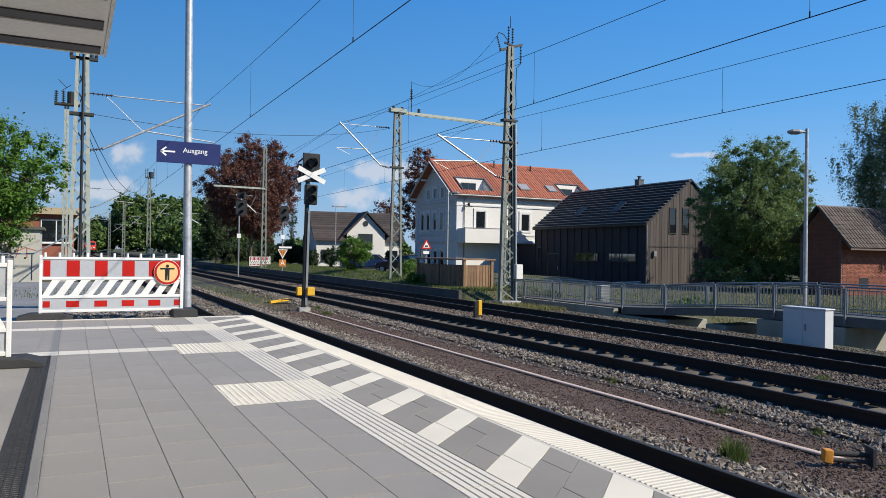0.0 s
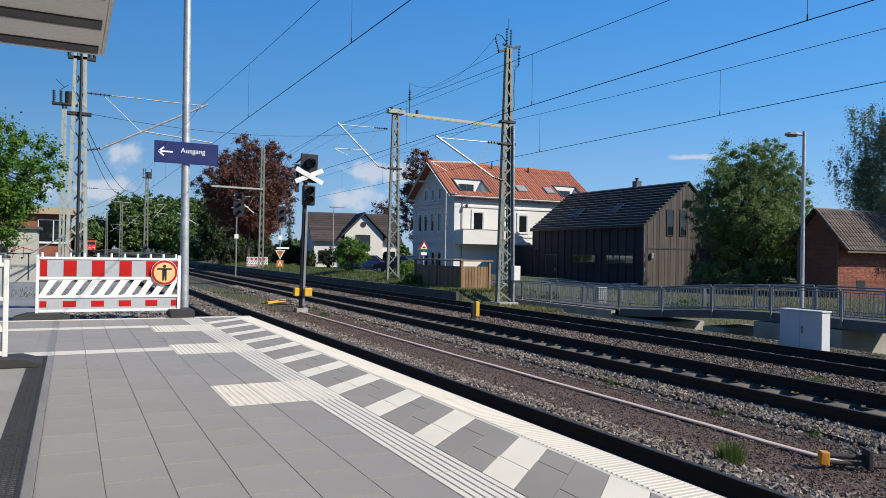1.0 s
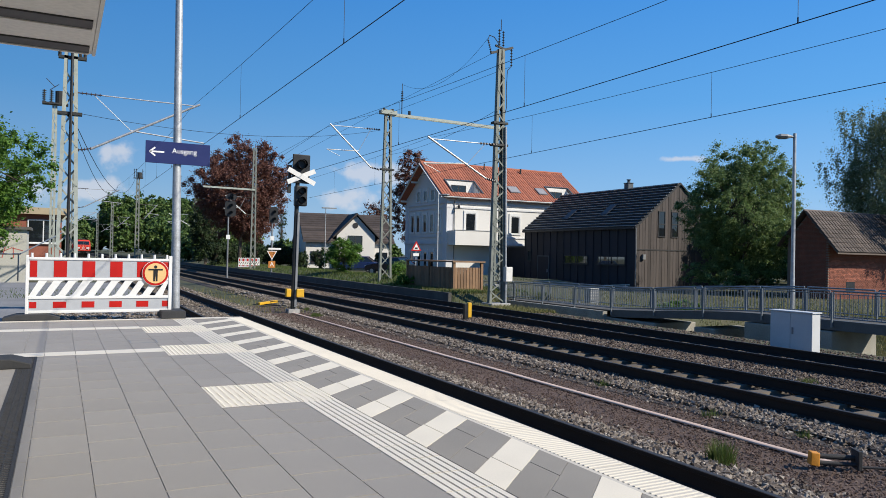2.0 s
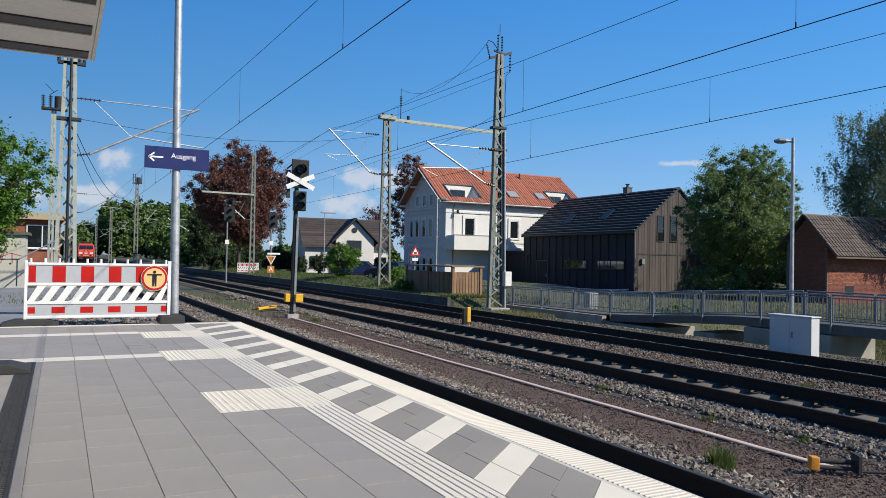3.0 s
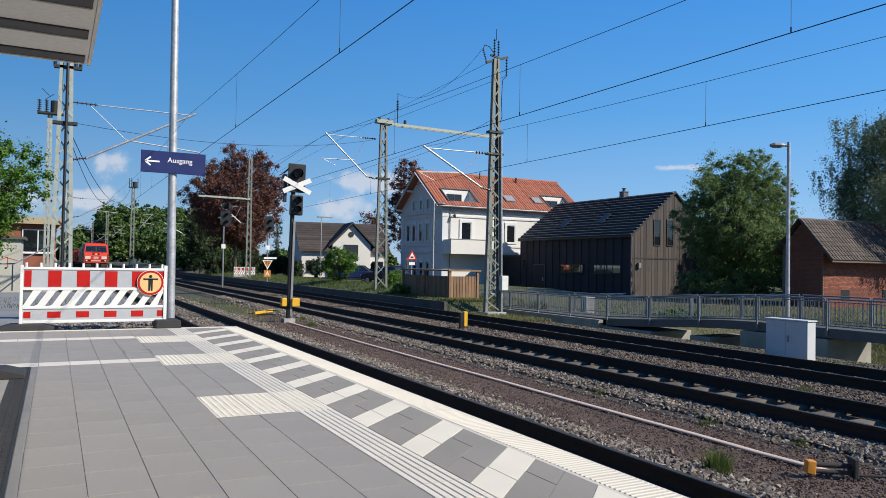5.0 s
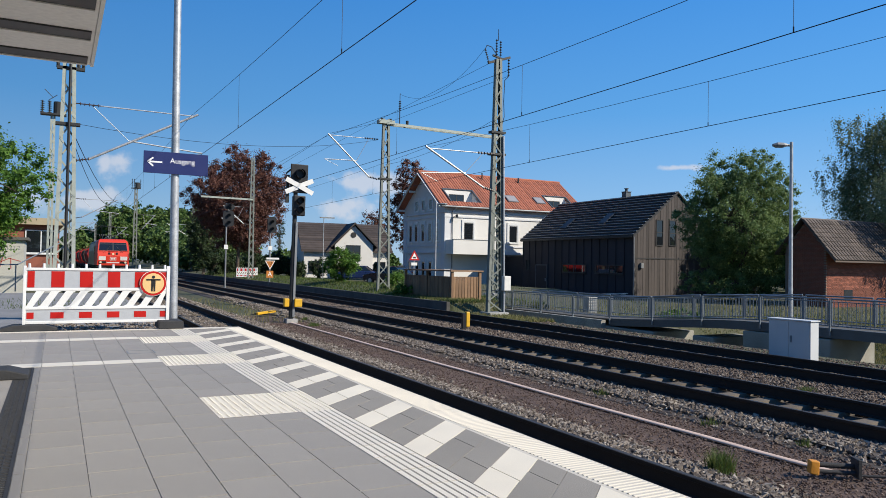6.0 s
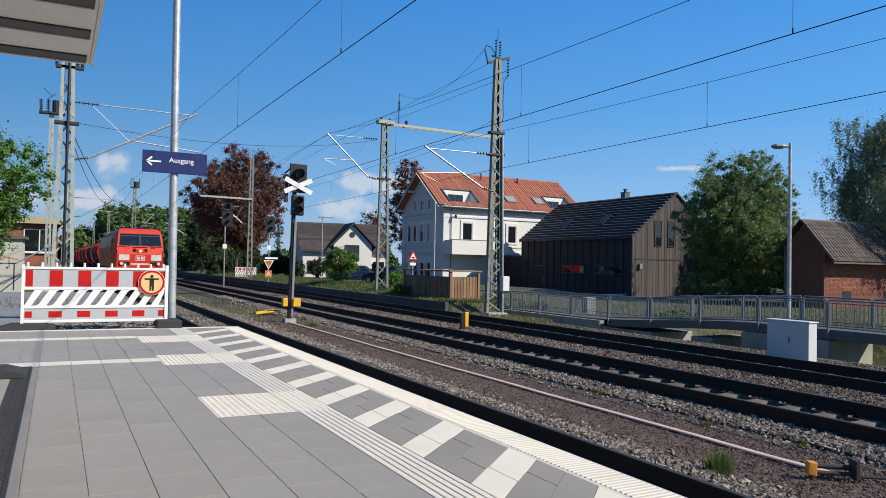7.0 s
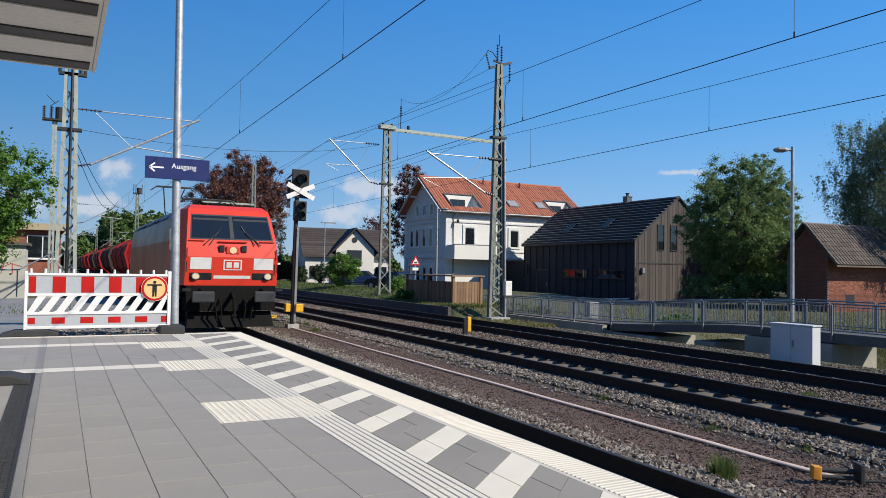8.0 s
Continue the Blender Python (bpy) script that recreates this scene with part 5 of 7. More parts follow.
def make_loco():
    t = thing("locomotive", Matrix(), "red electric freight locomotive with lit headlights", "locomotive")
    n = len(PROF_Z)

    def skin(rows, mt, name, parent=t):
        bm = B()
        vs = [[bm.verts.new(p) for p in r] for r in rows]
        for a, b in zip(vs, vs[1:]):
            for k in range(len(a) - 1):
                bm.faces.new((a[k], a[k + 1], b[k + 1], b[k]))
        return part(name, bm, mt, parent)
    front = [[(PROF_W[k] * s, PROF_Y[k], PROF_Z[k]) for s in (-1, -0.5, 0, 0.5, 1)] for k in range(n)]
    cab = skin(front, M_LOCO, "cab_front")
    for s in (-1, 1):
        skin([[(PROF_W[k] * s, PROF_Y[k], PROF_Z[k]), (BODY_W[k] * s, 2.05, PROF_Z[k]), (BODY_W[k] * s, 3.3, PROF_Z[k])] for k in range(n)], M_LOCO, "cab_side")
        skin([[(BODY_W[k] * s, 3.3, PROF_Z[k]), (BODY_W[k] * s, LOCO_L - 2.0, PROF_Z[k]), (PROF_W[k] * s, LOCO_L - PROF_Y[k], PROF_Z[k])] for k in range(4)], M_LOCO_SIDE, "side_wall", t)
        skin([[(BODY_W[k] * s, 3.3, PROF_Z[k]), (BODY_W[k] * s, LOCO_L - 2.0, PROF_Z[k]), (PROF_W[k] * s, LOCO_L - PROF_Y[k], PROF_Z[k])] for k in range(3, n)], M_ROOF_GREY, "roof_slope", t)
    skin([[(PROF_W[k] * s, LOCO_L - PROF_Y[k], PROF_Z[k]) for s in (-1, 0, 1)] for k in range(n)], M_LOCO, "rear_front")
    roof = skin([[(-1.0, PROF_Y[5], 3.80), (1.0, PROF_Y[5], 3.80)], [(-1.05, 2.05, 3.80), (1.05, 2.05, 3.80)], [(-1.05, 3.3, 3.80), (1.05, 3.3, 3.80)]], M_LOCO, "cab_roof")
    skin([[(-1.05, 3.3, 3.80), (1.05, 3.3, 3.80)], [(-1.05, LOCO_L - 2.0, 3.80), (1.05, LOCO_L - 2.0, 3.80)], [(-1.0, LOCO_L - PROF_Y[5], 3.80), (1.0, LOCO_L - PROF_Y[5], 3.80)]], M_ROOF_GREY, "roof")
    # windscreen: black surround, two panes, wipers
    bm = B()
    patch(bm, -0.93, 0.93, 2.50, 3.41, 0.004)
    sc = part("windscreen", bm, M_FRAME_DARK, cab, "black windscreen surround")
    for u0, u1 in ((-0.90, -0.045), (0.045, 0.90)):
        bm = B()
        patch(bm, u0, u1, 2.55, 3.36, 0.010, 0.008)
        part("pane", bm, M_GLASS, sc, "dark reflecting glass")
        bm = B()
        patch(bm, u0 + 0.02, u1 - 0.02, 3.20, 3.27, 0.014, 0.004)
        part("sun_blind", bm, M_BUFFER, sc)
    for s in (-1, 1):
        bm = B()
        a, b = face(s * 0.62, 2.36, 0.05), face(s * 0.30, 2.80, 0.05)
        rod(bm, a, b, 0.016)
        rod(bm, face(s * 0.50, 2.36, 0.05), b, 0.012)
        rod(bm, b + Vector((s * 0.10, 0, -0.22)), b + Vector((-s * 0.10, 0.1, 0.2)), 0.016)
        part("wiper", bm, M_BLACK, cab, "black windscreen wiper")
        bm = B()
        rod(bm, face(s * 0.95, 2.47, 0.03), face(s * 0.62, 2.47, 0.03), 0.02)
        part("grab_rail", bm, M_LOCO, cab)
        bm = B()
        patch(bm, s * 0.46, s * 0.90, 1.64, 1.96, 0.004, 0.01)
        part("white_panel", bm, M_LOCO_WHITE, cab, "white panel on the red front")
        # lamp clusters
        bm = B()
        patch(bm, s * 0.44, s * 0.90, 1.30, 1.53, 0.006, 0.012)
        h = part("headlight", bm, M_BLACK, cab, "black lamp cluster with a lit headlight")
        bm = B()
        c = face(s * 0.78, 1.415, 0.012)
        rod(bm, c, c - Vector((0, 0.05, 0)), 0.115, 0.105, 20)
        part("bezel", bm, M_GALV, h)
        bm = B()
        rod(bm, c - Vector((0, 0.05, 0)), c - Vector((0, 0.058, 0)), 0.085, n=20)
        part("lens", bm, M_LIGHT, h, "warm lit lens")
        bm = B()
        box(bm, s * 1.20 if s > 0 else -1.42, 1.42 if s > 0 else s * 1.20, 0.25, 0.32, 1.0, 1.04)
        for q in (1.55, 1.95):
            rod(bm, face(s * 0.98, q, 0.05), face(s * 0.98, q + 0.3, 0.05), 0.014)
        part("handrail", bm, M_BLACK, cab)
        # buffers
        bm = B()
        rod(bm, (s * 0.875, 0.62, 0.93), (s * 0.875, 0.2, 0.93), 0.12, 0.10, 16)
        bu = part("buffer", bm, M_UNDER, t)
        bm = B()
        box(bm, s * 0.875 - 0.31, s * 0.875 + 0.31, 0.12, 0.2, 0.80, 1.0)
        part("buffer_plate", bm, M_BUFFER, bu, "grey rectangular buffer plate", bevel=0.03)
        # cab door and side window
        bm = B()
        box(bm, s * 1.474 - 0.012, s * 1.474 + 0.012, 2.25, 2.85, 1.15, 3.05)
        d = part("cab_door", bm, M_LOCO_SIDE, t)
        bm = B()
        box(bm, s * 1.474 - 0.02, s * 1.474 + 0.02, 2.32, 2.78, 2.2, 2.95)
        part("pane", bm, M_GLASS, d)
    bm = B()
    c = face(0, 2.20, 0.0)
    box(bm, -0.2, 0.2, c.y - 0.05, c.y + 0.05, 2.08, 2.32)
    up = part("upper_headlight", bm, M_LOCO, cab, "lit upper headlight in a red housing", bevel=0.03)
    bm = B()
    rod(bm, (0, c.y - 0.05, 2.20), (0, c.y - 0.062, 2.20), 0.10, n=20)
    part("lens", bm, M_LIGHT, up, "warm lit lens")
    for s in (-1, 1):
        bm = B()
        box(bm, s * 0.32 - 0.07, s * 0.32 + 0.07, c.y - 0.05, c.y, 2.15, 2.34)
        part("horn", bm, M_BLACK, cab)
    bm = B()
    rod(bm, face(-0.32, 2.45, 0.05), face(0.32, 2.45, 0.05), 0.022)
    part("grab_rail", bm, M_LOCO, cab)
    # emblem: a white-framed panel with two plain white blocks; number as bars
    bm = B()
    patch(bm, -0.20, 0.20, 1.62, 1.91, 0.004, 0.008)
    em = part("emblem", bm, M_LOCO_WHITE, cab, "white framed red emblem")
    bm = B()
    patch(bm, -0.17, 0.17, 1.65, 1.88, 0.007, 0.004)
    part("emblem_field", bm, M_LOCO, em)
    bm = B()
    for u0, u1, z0, z1 in ((-0.135, -0.02, 1.69, 1.84), (0.02, 0.135, 1.69, 1.84)):
        patch(bm, u0, u1, z0, z1, 0.010, 0.004)
    part("emblem_bars", bm, M_LOCO_WHITE, em, "plain white blocks")
    bm = B()
    patch(bm, -0.40, 0.40, 1.34, 1.45, 0.004, 0.006)
    part("number_bar", bm, M_LOCO_WHITE, cab, "pale bar in place of the number")
    # skirt, plough, coupling, hoses
    bm = B()
    box(bm, -1.28, 1.28, 0.55, 0.75, 0.62, 1.08)
    part("buffer_beam", bm, M_UNDER, t)
    bm = B()
    prism(bm, [(-1.2, 0.75, 0.60), (1.2, 0.75, 0.60), (1.25, 0.55, 0.14), (-1.25, 0.55, 0.14)], (0, 0.05, 0))
    part("rail_guard", bm, M_UNDER, t)
    bm = B()
    rod(bm, (0, 0.6, 0.95), (0, 0.22, 0.85), 0.05)
    rod(bm, (0, 0.25, 0.88), (0.02, 0.2, 0.42), 0.045)
    rod(bm, (-0.06, 0.2, 0.5), (0.08, 0.2, 0.5), 0.04)
    part("coupling", bm, M_UNDER, t, "hanging screw coupling")
    for x in (-0.5, -0.35, 0.35, 0.55):
        bm = B()
        rod(bm, (x, 0.55, 0.85), (x, 0.30, 0.7), 0.025)
        rod(bm, (x, 0.30, 0.7), (x * 0.9, 0.35, 0.35), 0.025)
        part("air_hose", bm, M_UNDER, t)
    bm = B()
    box(bm, -1.35, 1.35, 1.0, LOCO_L - 1.0, 0.95, 1.10)
    box(bm, -1.2, 1.2, 7.2, 11.7, 0.3, 0.95)
    part("underframe", bm, M_UNDER, t)
    wheels = []
    for y in (3.1, 5.7, 13.2, 15.8):
        bm = B()
        rod(bm, (-0.66, 0, 0), (0.66, 0, 0), 0.09)
        for s in (-1, 1):
            rod(bm, (s * 0.69, 0, 0), (s * 0.82, 0, 0), 0.62, n=24)
            rod(bm, (s * 0.65, 0, 0), (s * 0.69, 0, 0), 0.65, n=24)
            box(bm, s * 0.83 - 0.012, s * 0.83 + 0.012, -0.5, 0.5, -0.05, 0.05)
        wheels.append((part("wheelset", bm, M_BUFFER, t, "steel wheelset"), y))
    for s in (-1, 1):
        for y in (4.4, 14.5):
            bm = B()
            box(bm, s * 1.0 - 0.06, s * 1.0 + 0.06, y - 2.1, y + 2.1, 0.55, 0.85)
            for q in (-1.3, 1.3):
                box(bm, s * 1.05 - 0.1, s * 1.05 + 0.1, y + q - 0.22, y + q + 0.22, 0.4, 0.8)
            part("bogie_frame", bm, M_UNDER, t)
    # roof gear and two pantographs, the rear one raised
    for y, upp in ((5.2, False), (13.8, True)):
        bm = B()
        for x in (-0.5, 0.5):
            for q in (-0.8, 0.8):
                insulator(bm, (x, y + q, 3.80), (x, y + q, 4.0), 0.07, 4)
            bar(bm, (x, y - 0.9, 4.02), (x, y + 0.9, 4.02), 0.05, 0.05)
        pg = part("pantograph", bm, M_MAST_DARK, t, "raised current collector" if upp else "folded current collector")
        bm = B()
        k = 4.85 if upp else 4.15
        knee = y + (1.1 if upp else 1.6)
        zk = 4.02 + (k - 4.02) * 0.5 if upp else 4.1
        rod(bm, (-0.35, y - 0.8, 4.05), (-0.2, knee, zk + 0.05), 0.035)
        rod(bm, (0.35, y - 0.8, 4.05), (0.2, knee, zk + 0.05), 0.035)
        top = k + 0.62 if upp else 4.2
        rod(bm, (-0.2, knee, zk + 0.05), (-0.45, y - 0.3, top), 0.025)
        rod(bm, (0.2, knee, zk + 0.05), (0.45, y - 0.3, top), 0.025)
        for q in (-0.2, 0.2):
            rod(bm, (-0.75, y - 0.3 + q, top + 0.06), (0.75, y - 0.3 + q, top + 0.06), 0.025)
            for s in (-1, 1):
                rod(bm, (s * 0.75, y - 0.3 + q, top + 0.06), (s * 0.98, y - 0.3 + q, top - 0.12), 0.022)
        part("arm", bm, M_MAST_DARK, pg)
    bm = B()
    for y in (3.6, 8.0, 10.5):
        box(bm, -0.6, 0.6, y, y + 1.8, 3.80, 3.92)
    rod(bm, (0.3, 3.4, 4.05), (0.3, 16, 4.05), 0.025)
    part("roof_gear", bm, M_MAST_DARK, t)
    # louvres along the roof slope
    for y in (4.6, 6.9, 9.2, 11.5, 13.8):
        for s in (-1, 1):
            bm = B()
            v = [(s * 1.375, y, 3.44), (s * 1.375, y + 1.9, 3.44), (s * 1.09, y + 1.9, 3.76), (s * 1.09, y, 3.76)]
            prism(bm, v, (s * 0.02, 0, 0.02))
            part("roof_panel", bm, M_MAST_DARK if int(y * 10) % 2 else M_ROOF_GREY, t)
    # lift the body over the running gear: frame low, cab floor and lamps higher
    low = (-1, 0, 0.62, 0.93, 1.08, 1.415, 1.64, 1.96, 2.20, 2.50, 3.40, 3.62, 3.80, 4.02, 6.0)
    top = (-1, 0, 0.62, 1.07, 1.36, 1.62, 1.83, 2.17, 2.39, 2.70, 3.45, 3.63, 3.77, 3.98, 5.9)
    turning = {w for w, _ in wheels}
    for ob in t.children_recursive:
        if ob not in turning:
            for v in ob.data.vertices:
                v.co.z = float(np.interp(v.co.z, low, top))
    return t, wheels


def make_bogie_wheels(t, ys):
    for y in ys:
        for q in (-0.9, 0.9):
            bm = B()
            rod(bm, (-0.66, y + q, 0.46), (0.66, y + q, 0.46), 0.07)
            for s in (-1, 1):
                rod(bm, (s * 0.68, y + q, 0.46), (s * 0.80, y + q, 0.46), 0.46, n=20)
            part("wheelset", bm, M_BUFFER, t)
        for s in (-1, 1):
            bm = B()
            box(bm, s * 0.98 - 0.06, s * 0.98 + 0.06, y - 1.4, y + 1.4, 0.4, 0.75)
            part("bogie_frame", bm, M_UNDER, t)


def make_tank_wagon(mt, label, L=14.0):
    """Closed bulk wagon: a fat barrel with domed lid, end ladder, railings and underframe."""
    t = thing("freight_wagon", Matrix(), label, "wagon", "freight wagons")
    bm = B()
    prof = [(-0.55, 1.15), (-1.25, 1.7), (-1.45, 2.5), (-1.30, 3.0), (-0.75, 3.4), (0.75, 3.4), (1.30, 3.0), (1.45, 2.5), (1.25, 1.7), (0.55, 1.15)]
    prism(bm, [(x, 1.5, z) for x, z in prof], (0, L - 3.0, 0))
    part("barrel", bm, mt, t, bevel=0.06)
    for y in (1.5, L / 3, 2 * L / 3, L - 1.62):
        bm = B()
        prism(bm, [(x * 1.03, y, 2.45 + (z - 2.45) * 1.03) for x, z in prof], (0, 0.12, 0))
        part("rib", bm, mt, t)
    bm = B()
    box(bm, -0.4, 0.4, 3.0, L - 3.0, 3.4, 3.62)
    part("top_lid", bm, M_HOPPER, t, bevel=0.05)
    for x in (-0.75, -0.35):
        bm = B()
        rod(bm, (x, 1.3, 1.1), (x, 1.3, 3.6), 0.03)
        part("ladder_rail", bm, mt, t)
    for k in range(9):
        bm = B()
        rod(bm, (-0.75, 1.3, 1.3 + 0.3 * k), (-0.35, 1.3, 1.3 + 0.3 * k), 0.022)
        part("rung", bm, mt, t)
    for x in (-1.3, -0.9, 0.0, 0.5, 0.9, 1.3):
        bm = B()
        rod(bm, (x, 0.35, 1.15), (x, 0.35, 2.25), 0.025)
        part("end_post", bm, mt, t)
    bm = B()
    for z in (1.7, 2.25):
        rod(bm, (-1.3, 0.35, z), (1.3, 0.35, z), 0.025)
    part("end_rail", bm, mt, t)
    bm = B()
    box(bm, -1.3, 1.3, 0.25, L - 0.25, 0.95, 1.15)
    part("underframe", bm, M_UNDER, t)
    for s in (-1, 1):
        for y in (0.0, L):
            bm = B()
            rod(bm, (s * 0.875, min(max(y, 0.3), L - 0.3), 1.0), (s * 0.875, y, 1.0), 0.11, n=12)
            rod(bm, (s * 0.875, y, 1.0), (s * 0.875, y + (0.04 if y == 0 else -0.04), 1.0), 0.22, n=16)
            part("buffer", bm, M_UNDER, t)
    make_bogie_wheels(t, (2.2, L - 2.2))
    return t


LOCO, LOCO_WHEELS = make_loco()
WAGONS = [make_tank_wagon(M_TANK, "red bulk freight wagon with an end ladder and railings")]
_grey = make_tank_wagon(M_HOPPER, "grey-brown bulk freight wagon with an end ladder")
WAGONS.append(_grey)
for k in range(7):
    WAGONS.append(copy_thing(WAGONS[0] if k in (0, 2, 3) else _grey, Matrix()))
FRONT_END, SPEED, STEP = 21.45, 25.8, 14.2


def front_at(t):
    return FRONT_END + SPEED * (8.0 - t)


def motions():
    """The train rolls towards the camera along the near track at a steady speed; the wheels turn with it."""
    x = TRACKS[0]
    for k, ob in enumerate([LOCO] + WAGONS):
        back = 0 if k == 0 else LOCO_L + 0.15 + (k - 1) * STEP
        walk(ob, [(t, pose(x, front_at(t) + back, RAIL_Z)) for t in (0.0, 4.0, 8.0)])
    for w, y in LOCO_WHEELS:
        rows = []
        for f in range(0, 241):
            t = f / 30
            rows.append((t, pose(0, y, 0.62, math.degrees(SPEED * t / 0.62), 0, 0)))
        walk(w, rows)


# ---- loose stones, plants ----
def scatter_mesh(name, centres, sizes, unit_v, unit_f, material, rng, squash=0.7, turn=True):
    """Many small copies of one shape, each turned, stretched and dented, joined in one mesh."""
    n, k = len(centres), len(unit_v)
    a, b, c = rng.uniform(0, 2 * np.pi, (3, n))
    ca, sa, cb, sb, cc, sc = np.cos(a), np.sin(a), np.cos(b), np.sin(b), np.cos(c), np.sin(c)
    R = np.empty((n, 3, 3))
    R[:, 0, 0], R[:, 0, 1], R[:, 0, 2] = ca * cb, ca * sb * sc - sa * cc, ca * sb * cc + sa * sc
    R[:, 1, 0], R[:, 1, 1], R[:, 1, 2] = sa * cb, sa * sb * sc + ca * cc, sa * sb * cc - ca * sc
    R[:, 2, 0], R[:, 2, 1], R[:, 2, 2] = -sb, cb * sc, cb * cc
    u = unit_v[None] * rng.uniform(0.65, 1.25, (n, k, 1)) * np.stack([np.ones(n), rng.uniform(0.6, 1, n), rng.uniform(0.5, 0.9, n)], 1)[:, None]
    v = np.einsum("nij,nkj->nki", R, u * sizes[:, None, None])
    v[:, :, 2] *= squash
    v += centres[:, None]
    f = (unit_f[None] + (np.arange(n) * k)[:, None, None]).reshape(-1, unit_f.shape[1])
    return raw(name, v.reshape(-1, 3).tolist(), f.tolist(), material)


STONE_V = np.array([(1, 0, 0), (-1, 0, 0), (0, 1, 0), (0, -1, 0), (0, 0, 1), (0, 0, -1)], float)
STONE_F = np.array([(0, 2, 4), (2, 1, 4), (1, 3, 4), (3, 0, 4), (2, 0, 5), (1, 2, 5), (3, 1, 5), (0, 3, 5)])


def stones(name, boxes, per, size, material, label, seed):
    rng = np.random.default_rng(seed)
    cs = []
    for x0, x1, y0, y1, z0, z1, dens in boxes:
        n = int((x1 - x0) * (y1 - y0) * per * dens)
        # thinner towards the distance
        t = rng.uniform(0, 1, n) ** 1.6
        y = y0 + (y1 - y0) * t
        x = rng.uniform(x0, x1, n)
        z = z0 + (z1 - z0) * (x - x0) / (x1 - x0) + rng.uniform(-0.02, 0.02, n)
        cs.append(np.stack([x, y, z], 1))
    c = np.concatenate(cs)
    # keep clear of rails and sleepers
    keep = np.ones(len(c), bool)
    for tx in TRACKS:
        for s in (-0.7525, 0.7525):
            keep &= np.abs(c[:, 0] - tx - s) > 0.10
        on = (np.abs(c[:, 0] - tx) < 0.9) & (np.abs((c[:, 1] - 0.5 + 0.3) % 0.6 - 0.3) < 0.14)
        keep &= ~(on & (c[:, 1] < 60))
    c = c[keep]
    far = np.clip((c[:, 1] - 12) / 30, 0, 1)
    s = rng.uniform(0.6, 1.25, len(c)) * size * (1 + 0.7 * far)
    ob = new(name, scatter_mesh(name, c, s, STONE_V, STONE_F, material, rng))
    return tagged(ob, label, "gravel", "", "stuff")


G = BED_Z + 0.025
stones("ballast", [(5.36, 5.95, 2.2, 34, G + 0.05, G + 0.05, 2.6), (5.9, 6.35, 2.2, 34, G + 0.05, G - 0.03, 2.2), (6.3, 6.7, 2.2, 30, G - 0.03, G - 0.05, 0.35), (3.0, 6.4, 13.3, 45, G, G, 0.6),
                   (8.05, 8.4, 3.5, 40, G - 0.05, G - 0.02, 0.35), (8.4, 9.05, 3.5, 45, G, G + 0.03, 2.2)], 300, 0.050, M_STONES, "crushed grey ballast stones beside the rails", 11)
stones("ballast", [(9.1, 10.6, 4, 45, G - 0.05, G - 0.05, 1.3), (10.7, 12.95, 4.5, 50, G, G + 0.02, 1.8), (12.95, 14.5, 5, 50, G - 0.05, G - 0.05, 1.2), (14.4, 15.6, 5, 50, G, G - 0.06, 0.9), (15.5, 17.5, 5, 28, G - 0.06, G - 0.07, 0.7)], 260, 0.042, M_STONES_RUST, "rust-brown ballast stones beside the rails", 12)


def make_path():
    bm = B()
    prism(bm, [(6.2, -8, BED_Z - 0.2), (8.5, -8, BED_Z - 0.2), (8.5, -8, BED_Z - 0.02), (6.2, -8, BED_Z - 0.01)], (0, 38, 0))
    solid("service_path", bm, M_PATH, "brown fine gravel service path between the tracks", "path", "structure")
    stones("path_chippings", [(6.3, 8.45, 2.2, 26, BED_Z - 0.005, BED_Z - 0.01, 1.0)], 620, 0.019, M_CHIPS, "fine brown gravel chippings", 13)
    bm = B()
    y = 5.1
    rnd = random.Random(2)
    pts = []
    while y < 27:
        pts.append(Vector((7.47 + rnd.uniform(-0.012, 0.012), y, BED_Z + 0.03 + rnd.uniform(-0.004, 0.004))))
        y += 0.9
    tube(bm, pts, 0.062)
    bmesh.ops.transform(bm, matrix=Matrix.Translation((0, 0, BED_Z)) @ Matrix.Diagonal((1, 1, 0.3, 1)) @ Matrix.Translation((0, 0, -BED_Z)), verts=bm.verts)
    solid("cable_conduit", bm, mat("conduit_pink", (0.64, 0.49, 0.40), 0.9, 0, 0.15, 2, 30, 0.05, spec=0.05), "pale pinkish cable conduit lying on the gravel", "conduit", smooth=True)


make_path()


def leaf_cards(name, c, nrm, size, material, rng, aspect=0.6):
    """Pointed leaf quads at c, facing roughly nrm."""
    n = len(c)
    nrm = nrm + rng.normal(0, 0.6, (n, 3))
    nrm /= np.linalg.norm(nrm, axis=1)[:, None] + 1e-9
    r = rng.normal(0, 1, (n, 3))
    a = np.cross(nrm, r)
    a /= np.linalg.norm(a, axis=1)[:, None] + 1e-9
    b = np.cross(nrm, a)
    s = (size * rng.uniform(0.6, 1.3, n))[:, None]
    v = np.stack([c - a * s, c - b * s * aspect + nrm * s * 0.15, c + a * s, c + b * s * aspect + nrm * s * 0.15], 1)
    f = np.arange(4 * n).reshape(n, 4)
    return raw(name, v.reshape(-1, 3).tolist(), f.tolist(), material)


